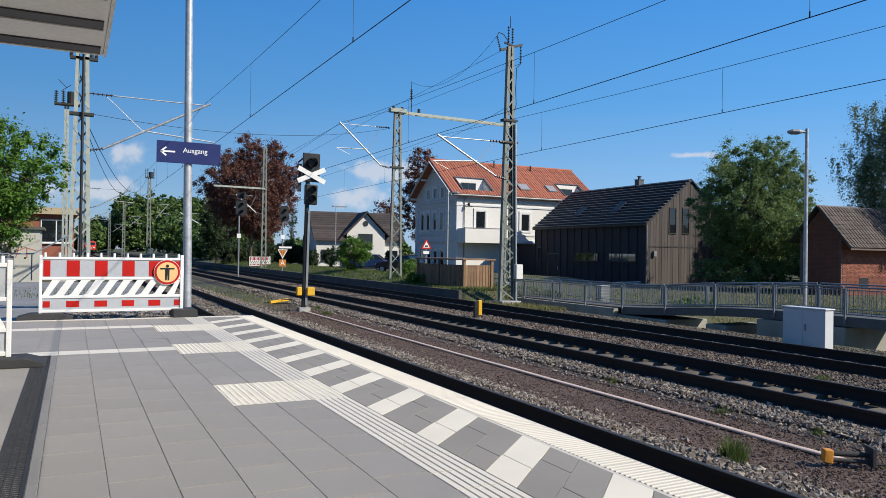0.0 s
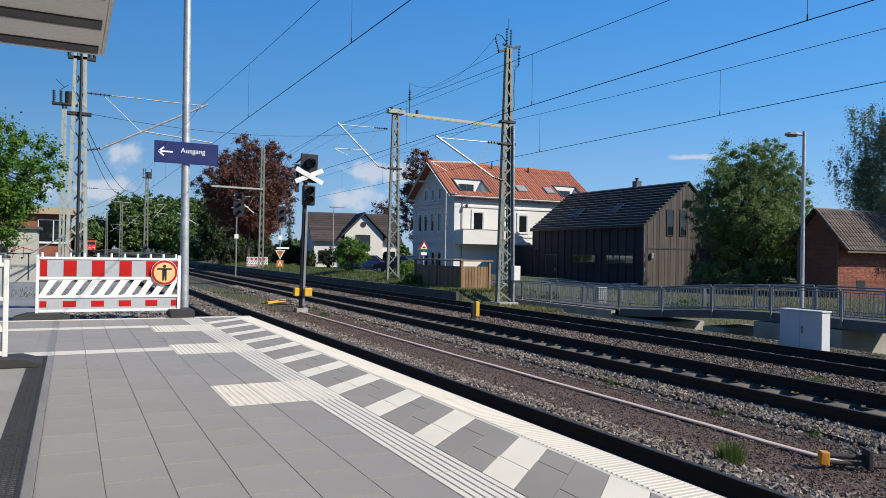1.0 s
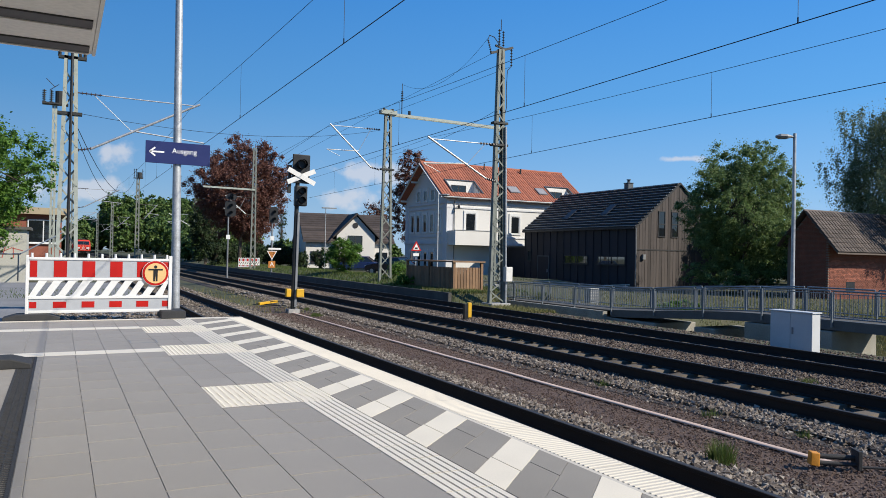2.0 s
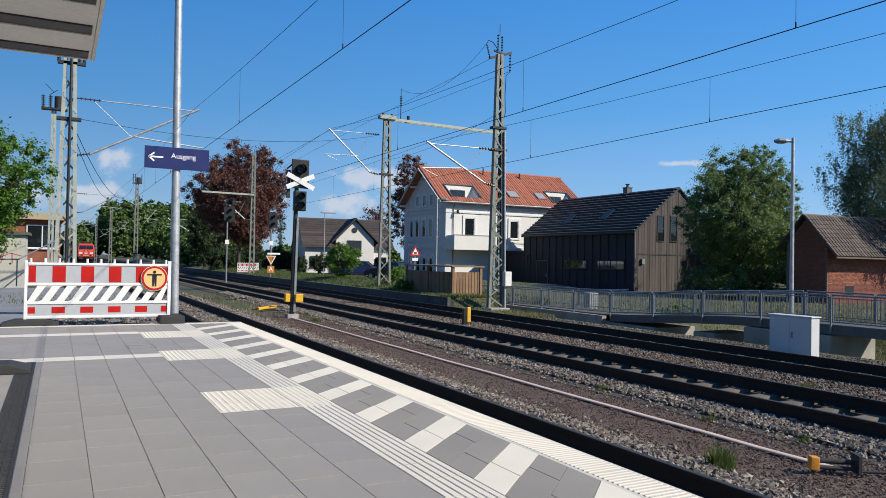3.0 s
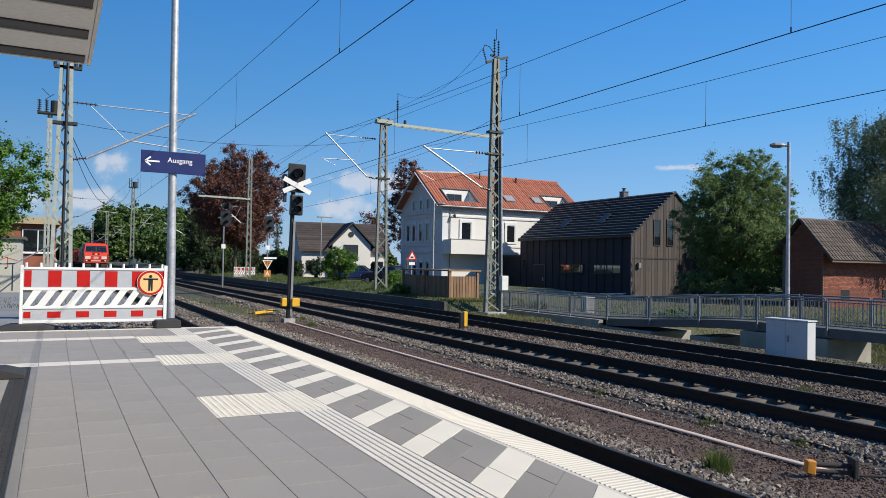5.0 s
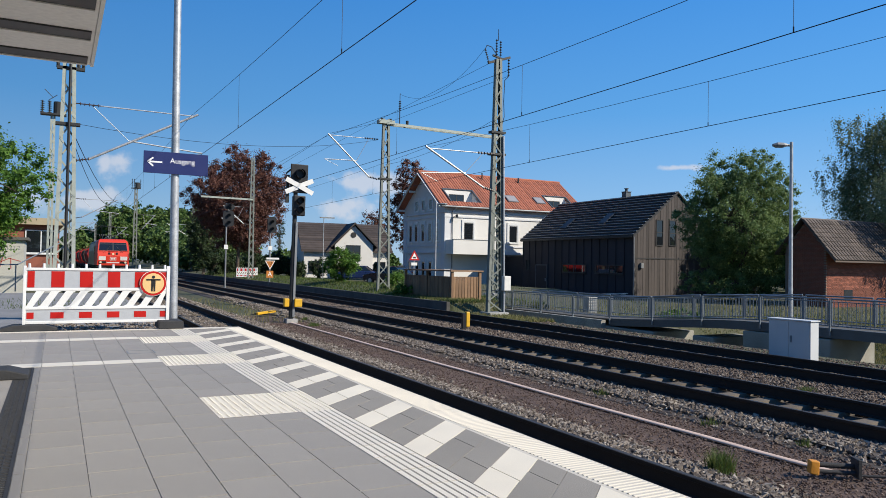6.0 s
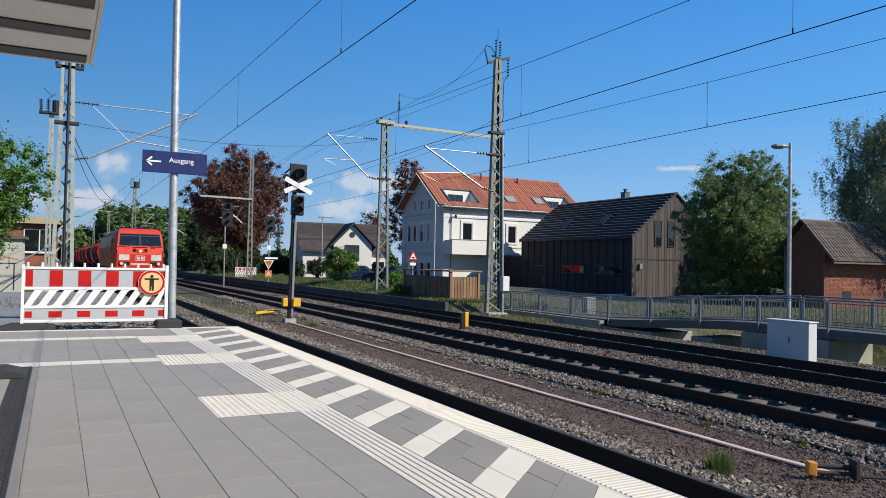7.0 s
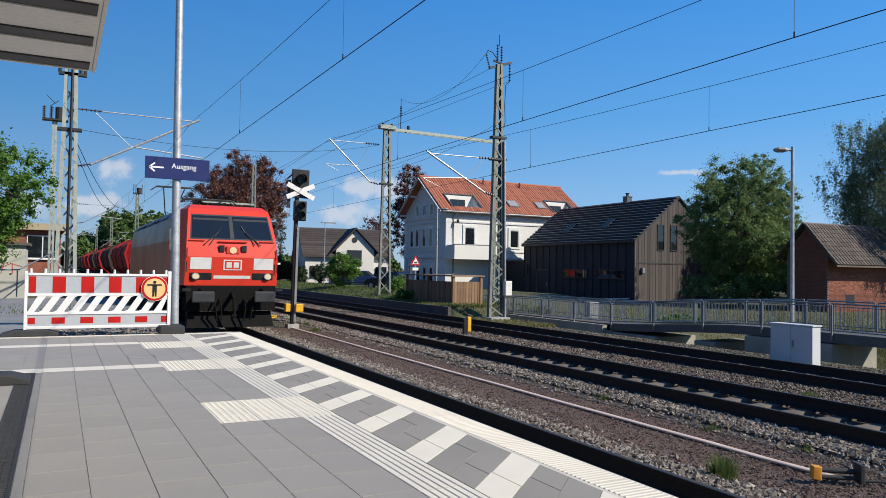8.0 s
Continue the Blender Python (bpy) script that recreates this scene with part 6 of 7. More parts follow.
M_BARK = mat("bark", (0.10, 0.08, 0.06), 0.9, 0, 0.3, 4, 30, 0.5)
LEAF_SPRING = leaf_mat("leaf_bright", [(0.06, 0.14, 0.018), (0.10, 0.215, 0.03), (0.16, 0.28, 0.045), (0.045, 0.11, 0.015)])
LEAF_GREEN = leaf_mat("leaf_green", [(0.10, 0.17, 0.05), (0.18, 0.27, 0.09), (0.30, 0.38, 0.16), (0.07, 0.13, 0.04)], 0.5)
LEAF_GREY = leaf_mat("leaf_willow", [(0.11, 0.155, 0.075), (0.18, 0.235, 0.12), (0.27, 0.31, 0.18), (0.08, 0.12, 0.06)])
LEAF_COPPER = leaf_mat("leaf_copper", [(0.09, 0.036, 0.03), (0.17, 0.075, 0.055), (0.26, 0.125, 0.09), (0.06, 0.027, 0.023)], 0.3)
LEAF_DARK = leaf_mat("leaf_evergreen", [(0.018, 0.035, 0.012), (0.035, 0.06, 0.02), (0.055, 0.085, 0.03), (0.012, 0.025, 0.01)], 0.1)
LEAF_FOREST = leaf_mat("leaf_forest", [(0.044, 0.096, 0.025), (0.096, 0.166, 0.038), (0.158, 0.228, 0.061), (0.032, 0.074, 0.021)], 0.2)


def crown_points(rng, h0, h1, r, n, clumps, droop=0.0, fill=0.85):
    """Leaf places in clumps that fill an uneven egg from h0 to h1."""
    d = rng.normal(0, 1, (clumps, 3))
    d /= np.linalg.norm(d, axis=1)[:, None]
    rad = rng.uniform(0.25, 1.0, clumps) ** 0.45
    hm, hh = (h0 + h1) / 2, (h1 - h0) / 2
    lobe = 0.90 + 0.11 * np.sin(3.1 * d[:, 0] + 4.3 * d[:, 2] + rng.uniform(0, 6)) + 0.09 * np.sin(5.7 * d[:, 1] - 6.1 * d[:, 2] + rng.uniform(0, 6)) + rng.normal(0, 0.05, clumps)
    cc = d * (rad * lobe)[:, None] * np.array([r, r, hh]) * fill * 1.06 + np.array([0, 0, hm])
    cr = rng.uniform(0.4, 1.3, clumps) * min(r, hh) * 1.45 / clumps ** 0.40
    which = rng.integers(0, clumps, n)
    e = rng.normal(0, 1, (n, 3))
    e /= np.linalg.norm(e, axis=1)[:, None]
    # most leaves near a twig's heart, a few loose ones far out, so that the outline frays
    dist = np.abs(rng.normal(0, 0.62, n))
    p = cc[which] + e * (cr[which] * dist)[:, None] * np.array([1.15, 1.15, 0.95])
    p[:, 2] -= droop * rng.uniform(0, 1, n) ** 2
    out = e + np.array([0, 0, 0.5])
    return p, out, cc


def tree(name, x, y, z, h, r, bare, leaf, n, size, seed, label, clumps=60, droop=0.0, trunk_r=0.2, category="tree"):
    rng = np.random.default_rng(seed)
    t = thing(name, Matrix.Translation((x, y, z)), label, category)
    p, out, cc = crown_points(rng, bare, h, r, n, clumps, droop)
    bm = B()
    top = Vector((0.1 * r * rng.uniform(-1, 1), 0.1 * r * rng.uniform(-1, 1), h * 0.8))
    last, lr = Vector((0, 0, -0.3)), trunk_r
    for k in range(1, 7):
        q = Vector((0, 0, -0.3)).lerp(top, k / 6) + Vector((rng.uniform(-1, 1), rng.uniform(-1, 1), 0)) * 0.03 * h * (k < 6)
        nr = trunk_r * (1 - 0.82 * k / 6)
        rod(bm, last, q, lr, nr, 8, False)
        last, lr = q, nr
    for k in range(min(clumps, 70)):
        a = Vector((0, 0, -0.3)).lerp(top, float(rng.uniform(0.25, 0.85)))
        b = Vector(cc[k].tolist())
        m = a.lerp(b, 0.5) + Vector((0, 0, 0.06 * h))
        w = trunk_r * 0.32
        rod(bm, a, m, w, w * 0.6, 5, False)
        rod(bm, m, b, w * 0.6, w * 0.18, 5, False)
    part("trunk", bm, M_BARK, t, "brown trunk and limbs")
    me = leaf_cards("crown", p, out, size, leaf, rng)
    ob = new("crown", me)
    ob.parent = t
    return t


tree("broadleaf_tree", -4.2, 36.5, -0.2, 7.7, 4.2, 0.6, LEAF_SPRING, 70000, 0.075, 1, "bright green leafy tree in full spring foliage", 420)
tree("broadleaf_tree", 42.0, 35.6, -1.2, 11.2, 4.75, 0.1, LEAF_GREEN, 190000, 0.062, 2, "dense green tree in front of a dark timber house", 1300)
tree("willow_tree", 61.0, 36.0, -1.2, 18.4, 6.2, 1.0, LEAF_GREY, 110000, 0.075, 3, "tall grey-green tree with drooping twigs", 700, 1.9, 0.35)
tree("willow_tree", 50.6, 27.4, -1.2, 10.5, 4.5, 4.3, LEAF_GREY, 46000, 0.055, 16, "drooping grey-green tree over a tiled roof", 300, 1.2, 0.2)
tree("broadleaf_tree", 50.5, 41.5, -1.2, 8.6, 3.4, 0.6, LEAF_GREEN, 30000, 0.09, 14, "dark green tree behind a brick outbuilding", 260)
tree("copper_beech", 16.3, 76.0, -0.6, 13.6, 5.6, 1.9, LEAF_COPPER, 150000, 0.085, 4, "copper beech with dark red-brown foliage", 800)
tree("copper_beech", 43.9, 92.0, -1.0, 17.9, 4.7, 2.0, LEAF_COPPER, 42000, 0.12, 5, "copper beech with dark red-brown foliage behind a villa", 420)
tree("broadleaf_tree", 38.2, 93.0, -1.0, 10.5, 2.6, 1.0, LEAF_COPPER, 6000, 0.11, 6, "half-bare brownish tree beside a white villa", 160)
tree("broadleaf_tree", 15.6, 92.0, -1.0, 9.5, 2.6, 0.2, LEAF_DARK, 34000, 0.09, 17, "dark evergreen tree beside a copper beech", 240)
tree("shrub", 18.3, 50.5, -0.3, 2.75, 1.6, 0.1, LEAF_SPRING, 26000, 0.05, 7, "loose bright green shrub beside the railway", 130, 0, 0.05, "shrub")
tree("shrub", 18.0, 40.6, -0.3, 1.0, 0.7, 0.05, LEAF_SPRING, 3500, 0.045, 8, "low green shrub at the foot of a mast", 24, 0, 0.03, "shrub")
tree("shrub", 19.6, 43.5, -0.3, 1.1, 0.9, 0.05, LEAF_GREEN, 4000, 0.05, 9, "low green shrub beside a garden fence", 24, 0, 0.03, "shrub")
tree("shrub", 16.4, 36.0, -0.52, 0.7, 0.8, 0.02, LEAF_SPRING, 3500, 0.045, 10, "low weeds along a wooden fence", 24, 0, 0.03, "shrub")
tree("shrub", 41.6, 36.2, ground_z(41.6, 36.2), 2.5, 4.3, 0.0, LEAF_GREEN, 26000, 0.07, 15, "low undergrowth at the foot of a large tree", 240, 0, 0.04, "shrub")
for k, (px, py, hh, w) in enumerate(((23.7, 23.2, 0.55, 1.5), (23.5, 20.9, 0.5, 1.5), (25.2, 16.8, 0.5, 0.9))):
    tree("shrub", px, py, ground_z(px, py) - 0.03, hh, w, 0.0, LEAF_SPRING, 6000, 0.045, 50 + k, "low bright green weeds beside a footbridge", 60, 0, 0.03, "shrub")
# added row of dark bushes that stands for the deep shade beneath the beech
for k in range(7):
    tree("hedge_bush", 16.2 + 1.5 * k, 87.5 + 0.4 * (k % 3), -1.0, 3.4 + 0.5 * (k % 2), 1.25, 0.0, LEAF_DARK, 6000, 0.085, 70 + k, "dark bush added as the deep shade under a beech", 50, 0, 0.05, "shrub")
for k, (px, py, hh, w) in enumerate(((26.8, 72.6, 3.4, 0.6), (24.6, 75.5, 2.9, 1.0), (22.8, 76.0, 2.6, 0.9), (31.0, 74.5, 2.6, 0.55), (32.4, 120.0, 11.4, 1.2))):
    tree("conifer", px, py, -0.95, hh, w, 0.1, LEAF_DARK, 5000, 0.07, 30 + k, "dark green upright conifer in a front garden", 60, 0, 0.08)


def make_forest():
    rng = np.random.default_rng(21)
    P, O = [], []
    spots = []
    # the wooded rise that closes the line, highest right of the tracks
    for k in range(120):
        x, y = rng.uniform(8, 78), rng.uniform(405, 480)
        top = 17 + 17 * smooth_step(8, 28, x)
        spots.append((x, y, top * rng.uniform(0.72, 1.04), rng.uniform(6, 10)))
    for k in range(20):
        spots.append((rng.uniform(-75, 4), rng.uniform(400, 470), rng.uniform(12, 18), rng.uniform(8, 12)))
    for k in range(26):
        y = rng.uniform(150, 300)
        spots.append((rng.uniform(max(19, y * 0.12), y * 0.235), y, rng.uniform(9, 13) * y / 200, rng.uniform(4.5, 7)))
    for k in range(9):
        spots.append((rng.uniform(-30, -9), rng.uniform(95, 170), rng.uniform(5, 8), rng.uniform(4, 6)))
    # hedges and low trees behind the beech and the cottage
    for k in range(16):
        a, y = rng.uniform(0.22, 0.46), rng.uniform(100, 130)
        spots.append((a * y, y, rng.uniform(3.2, 4.6), rng.uniform(2.2, 3.2)))
    for k in range(8):
        spots.append((rng.uniform(17, 24), rng.uniform(96, 150), rng.uniform(5, 8), rng.uniform(2.5, 4)))
    for k in range(8):
        spots.append((rng.uniform(58, 85), rng.uniform(86, 110), rng.uniform(6, 8), rng.uniform(4, 6)))
    for k in range(14):
        spots.append((rng.uniform(62, 100), rng.uniform(22, 75), rng.uniform(5, 8.5), rng.uniform(4, 6)))
    for k in range(22):
        spots.append((rng.uniform(45, 80), rng.uniform(42, 62), rng.uniform(2.5, 5), rng.uniform(2.0, 3.2)))
    for x, y, h, r in spots:
        p, o, _ = crown_points(rng, 0.3, h, r, 4600, 150)
        P.append(p + np.array([x, y, -1.0])), O.append(o)
    p, o = np.concatenate(P), np.concatenate(O)
    sz = np.clip(np.linalg.norm(p[:, :2], axis=1) / 560, 0.16, 0.75)
    ob = new("woodland", leaf_cards("woodland", p, o, sz, LEAF_FOREST, rng, 0.75))
    tagged(ob, "distant mixed green woodland beyond the railway", "trees", "", "stuff")


make_forest()


def make_grass():
    rng = np.random.default_rng(31)

    def blades(name, c, h, material, label, w=0.012):
        n = len(c)
        a = rng.uniform(0, 2 * np.pi, n)
        lean = rng.normal(0, 0.35, (n, 2))
        hh = h * rng.uniform(0.5, 1.3, n)
        dx, dy = np.cos(a) * w, np.sin(a) * w
        z = np.zeros(n)
        v = np.stack([c - np.stack([dx, dy, z], 1), c + np.stack([dx, dy, z], 1), c + np.stack([lean[:, 0] * hh, lean[:, 1] * hh, hh], 1)], 1)
        ob = new(name, raw(name, v.reshape(-1, 3).tolist(), np.arange(3 * n).reshape(n, 3).tolist(), material))
        tagged(ob, label, "grass", "", "stuff")

    def strip(x0, x1, y0, y1, n):
        x, y = rng.uniform(x0, x1, n), y0 + (y1 - y0) * rng.uniform(0, 1, n) ** 1.5
        z = np.array([ground_z(float(a), float(b)) for a, b in zip(x, y)])
        return np.stack([x, y, z - 0.01], 1)
    blades("grass", np.concatenate([strip(15.65, 21.0, 29.2, 95, 26000), strip(20, 34, 22, 62, 2500)]), 0.16, M_GRASS, "rough green grass on the low bank", 0.02)
    blades("dry_grass", np.concatenate([strip(15.6, 19.3, 24, 36, 9000), strip(23.5, 32, 6, 24, 16000), strip(22, 41, 14, 33, 8000), strip(22.3, 28, 13, 21, 16000), strip(5.6, 8.6, 26, 44, 1100)]), 0.16, M_DRYGRASS, "dry yellowish grass beside the track", 0.018)
    blades("weeds", np.stack([6.33 + rng.normal(0, 0.05, 420), 5.6 + rng.normal(0, 0.05, 420), np.full(420, BED_Z - 0.03)], 1), 0.24, M_GRASS, "lush tuft of green grass in the gravel", 0.009)
    tufts = ((6.2, 5.48, 0.07, 120), (5.75, 8.6, 0.08, 120), (5.6, 13.5, 0.06, 90), (8.3, 9.9, 0.11, 70), (8.15, 7.4, 0.10, 60), (11.9, 8.6, 0.16, 420), (8.25, 6.0, 0.06, 60), (7.9, 24.5, 0.16, 400), (8.4, 27, 0.14, 300), (11.6, 13.2, 0.08, 60), (5.4, 4.3, 0.05, 60), (6.2, 4.0, 0.07, 70), (12.1, 6.2, 0.1, 60))
    cs = []
    for x, y, r, n in tufts:
        d = rng.normal(0, r * 0.55, (n, 2))
        cs.append(np.stack([x + d[:, 0], y + d[:, 1], np.full(n, BED_Z - 0.03)], 1))
    blades("weeds", np.concatenate(cs), 0.13, M_GRASS, "tufts of green weeds in the gravel", 0.008)
    c = strip(-6, 1.8, 20, 40, 5000)
    blades("grass", c, 0.14, M_GRASS, "rough green grass beside the path", 0.02)


make_grass()


# ---- footbridge, cabinet, signals, signs, cars, fences ----
M_RAILING = mat("railing_grey", (0.21, 0.235, 0.26), 0.5, 0.3, 0.15, 5, 40, 0.05)
M_CABINET = mat("cabinet_grey", (0.62, 0.63, 0.63), 0.5, 0, 0.06, 2, 40, 0.03)


def make_footbridge():
    t = thing("footbridge", Matrix.Translation((19.5, 0, 0)), "grey steel footbridge with baluster railings over a sunken path", "footbridge")

    def dz(y):
        k = min(1.0, max(0.0, (24.0 - y) / 8.5))
        return -0.93 + 0.42 * k * k * (3 - 2 * k)
    for x in (0.0, 2.1):
        y = 4.0
        while y < 31.0:
            y1 = min(y + 2.35, 31.3)
            z0, z1 = dz(y), dz(y1)
            rail = None
            bm = B()
            rod(bm, (x, y + 0.06, z0 + 0.88), (x, y1 - 0.06, z1 + 0.88), 0.024)
            rod(bm, (x, y + 0.06, z0 + 0.80), (x, y1 - 0.06, z1 + 0.80), 0.014)
            rod(bm, (x, y + 0.06, z0 + 0.12), (x, y1 - 0.06, z1 + 0.12), 0.018)
            rod(bm, (x, y + 0.06, z0 + 0.1), (x, y + 0.06, z0 + 0.88), 0.02)
            rod(bm, (x, y1 - 0.06, z1 + 0.1), (x, y1 - 0.06, z1 + 0.88), 0.02)
            rail = part("railing_panel", bm, M_RAILING, t)
            if x == 0.0:
                for k in range(1, 18):
                    f = k / 18
                    bm = B()
                    rod(bm, (x, y + (y1 - y) * f, z0 + (z1 - z0) * f + 0.12), (x, y + (y1 - y) * f, z0 + (z1 - z0) * f + 0.80), 0.011, n=5, caps=False)
                    part("baluster", bm, M_RAILING, rail)
            else:
                for k in range(1, 18):
                    f = k / 18
                    bm = B()
                    rod(bm, (x, y + (y1 - y) * f, z0 + (z1 - z0) * f + 0.12), (x, y + (y1 - y) * f, z0 + (z1 - z0) * f + 0.80), 0.0085, n=5, caps=False)
                    part("baluster", bm, M_RAILING, rail)
            bm = B()
            box(bm, x - 0.022, x + 0.022, y - 0.022, y + 0.022, z0 - 0.16, z0 + 0.84)
            part("post", bm, M_RAILING, t)
            y = y1
    for x in (0.06, 1.95):
        bm = B()
        ys = [4.0 + 0.9 * k for k in range(22)]
        prism(bm, [(x, a, dz(a) + 0.04) for a in ys] + [(x, a, dz(a) - 0.24) for a in ys[::-1]], (0.12, 0, 0))
        part("girder", bm, M_GIRDER, t, "grey steel side girder")
    bm = B()
    ys = [4.0 + 0.9 * k for k in range(31)]
    prism(bm, [(0.18, a, dz(a) + 0.02) for a in ys] + [(0.18, a, dz(a) - 0.03) for a in ys[::-1]], (1.77, 0, 0))
    part("deck", bm, M_CONC_DARK, t)
    for y, deep, drop in ((20.4, 10.6, 0.26), (17.6, 0.9, 0.5), (13.4, 3.0, 0.26)):
        bm = B()
        box(bm, 0.0, 2.1, y, y + deep, -2.6, min(dz(y), dz(y + deep)) - drop)
        part("abutment", bm, M_CONC_STAINED, t, "weathered concrete abutment", bevel=0.03)
    bm = B()
    box(bm, -0.18, 0.05, 23.1, 31.4, -2.2, -0.95)
    part("retaining_wall", bm, M_CONC_STAINED, t, "stained concrete retaining wall")


make_footbridge()


def make_cabinet():
    t = thing("trackside_cabinet", Matrix.Translation((15.72, 11.29, -0.99)) @ Matrix.Scale(0.94, 4), "pale grey trackside equipment cabinet with double doors", "cabinet")
    bm = B()
    box(bm, 0, 0.32, 0, 1.22, 0.0, 1.0)
    part("body", bm, M_CABINET, t, bevel=0.012)
    bm = B()
    box(bm, -0.03, 0.35, -0.03, 1.25, 1.0, 1.035)
    part("lid", bm, M_CABINET, t, bevel=0.01)
    for a, b in ((0.03, 0.60), (0.62, 1.19)):
        bm = B()
        box(bm, -0.012, 0, a, b, 0.06, 0.97)
        d = part("door", bm, M_CABINET, t)
        if a < 0.1:
            bm = B()
            box(bm, -0.03, -0.012, 0.52, 0.56, 0.45, 0.62)
            part("handle", bm, M_STEEL_GREY, d)
    bm = B()
    box(bm, 0.03, 0.29, 0.03, 1.19, -0.5, 0.0)
    part("plinth", bm, M_CONC_DARK, t)


make_cabinet()


def make_crossing_signal():
    t = thing("crossing_signal", Matrix.Translation((7.5, 26.0, -1.0)) @ Matrix.Rotation(radians(1.0), 4, "Y"), "dark level crossing signal with a white cross and yellow base boxes", "signal")
    bm = B()
    rod(bm, (0, 0, 0), (0, 0, 5.2), 0.085, 0.075, 12)
    part("pole", bm, M_MAST_DARK, t)
    bm = B()
    box(bm, 0.02, 0.10, -0.12, -0.06, 0.2, 3.6)
    part("cable_duct", bm, M_STEEL_GREY, t)
    bm = B()
    box(bm, -0.24, 0.40, -0.14, -0.08, 4.66, 5.70)
    b = part("back_board", bm, M_BLACK, t, "black tall signal board", bevel=0.02)
    bm = B()
    rod(bm, (0.08, -0.14, 5.36), (0.08, -0.36, 5.34), 0.17, 0.17, 18, False)
    rod(bm, (0.08, -0.15, 5.36), (0.08, -0.17, 5.36), 0.15, n=18)
    part("hood", bm, M_BLACK, b)
    for s in (-1, 1):
        bm = B()
        bar(bm, (0.08 - 0.50, -0.20 - 0.012 * s, 4.90 + s * 0.235), (0.08 + 0.50, -0.20 - 0.012 * s, 4.90 - s * 0.235), 0.17, 0.02, (0, 1, 0))
        part("cross_arm", bm, M_WHITE, t, "white crossing arm")
    bm = B()
    box(bm, -0.12, 0.32, -0.22, 0.02, 3.84, 4.56)
    lb = part("lamp_box", bm, M_BLACK, t, "black lamp housing", bevel=0.03)
    for z in (4.03, 4.36):
        bm = B()
        rod(bm, (0.1, -0.22, z), (0.1, -0.40, z + 0.02), 0.12, 0.12, 14, False)
        part("hood", bm, M_BLACK, lb)
    bm = B()
    bar(bm, (-0.1, 0, 5.6), (-0.35, 0.1, 5.35), 0.05, 0.05)
    box(bm, -0.34, -0.24, -0.02, 0.1, 4.3, 5.3)
    part("side_arm", bm, M_MAST_DARK, t)
    for x0, x1, y0 in ((-0.28, -0.10, -0.1), (0.06, 0.34, -0.22)):
        bm = B()
        box(bm, x0, x1, y0, y0 + 0.22, 0.55, 0.85)
        part("base_box", bm, M_YELLOW, t, "yellow connection box", bevel=0.025)
    bm = B()
    box(bm, -0.2, 0.2, -0.2, 0.2, -0.1, 0.12)
    part("foot", bm, M_CONC, t)


make_crossing_signal()


def signal_post(x, y, z, h, heads, label):
    t = thing("railway_signal", Matrix.Translation((x, y, z)), label, "signal", "railway signals")
    bm = B()
    rod(bm, (0, 0, 0), (0, 0, h), 0.07, 0.06)
    part("pole", bm, M_STEEL_GREY, t)
    for dx, zz, w, hh in heads:
        bm = B()
        prism(bm, [(dx - w / 2, -0.12, zz - hh / 2 + 0.1), (dx - w / 2, -0.12, zz + hh / 2 - 0.15), (dx - w / 4, -0.12, zz + hh / 2), (dx + w / 4, -0.12, zz + hh / 2), (dx + w / 2, -0.12, zz + hh / 2 - 0.15), (dx + w / 2, -0.12, zz - hh / 2 + 0.1), (dx + w / 4, -0.12, zz - hh / 2), (dx - w / 4, -0.12, zz - hh / 2)], (0, 0.12, 0))
        b = part("signal_head", bm, M_BLACK, t, "black signal head")
        for k in (-0.25, 0.2):
            bm = B()
            rod(bm, (dx, -0.12, zz + k * hh), (dx, -0.34, zz + k * hh), 0.12, 0.12, 12, False)
            part("hood", bm, M_BLACK, b)
    bm = B()
    box(bm, -0.16, 0.16, -0.09, -0.07, h * 0.52, h * 0.52 + 0.35)
    part("plate", bm, M_WHITE, t, "small white plate")
    return t


signal_post(12.0, 60.5, -1.0, 6.0, ((0.15, 5.6, 0.85, 1.3), (0.2, 6.55, 0.8, 0.5)), "black colour-light railway signal beside the tracks")
s2 = signal_post(15.45, 60.0, -0.7, 5.4, ((0.1, 4.9, 0.7, 1.3),), "black railway signal with an orange speed triangle")
bm = B()
prism(bm, [(-0.42, -0.12, 1.95), (0.42, -0.12, 1.95), (0.0, -0.12, 1.2)], (0, 0.02, 0))
tri = part("speed_board", bm, M_WHITE, s2, "white-rimmed orange triangle with the number 12")
bm = B()
prism(bm, [(-0.33, -0.125, 1.90), (0.33, -0.125, 1.90), (0.0, -0.125, 1.31)], (0, 0.004, 0))
part("orange_field", bm, M_ORANGE, tri)
text_mesh("lettering", "12", 0.34, M_BLACK, tri, pose(0, -0.127, 1.74, 90))
bm = B()
box(bm, -0.28, 0.28, -0.12, -0.1, 0.55, 1.12)
ab = part("letter_board", bm, M_ORANGE, s2, "orange board with the letter A")
text_mesh("lettering", "A", 0.52, M_WHITE, ab, pose(0, -0.122, 0.84, 90))
bm = B()
box(bm, -0.3, 0.75, -0.1, -0.08, 2.05, 2.2)
part("name_board", bm, M_WHITE, s2, "narrow white board")


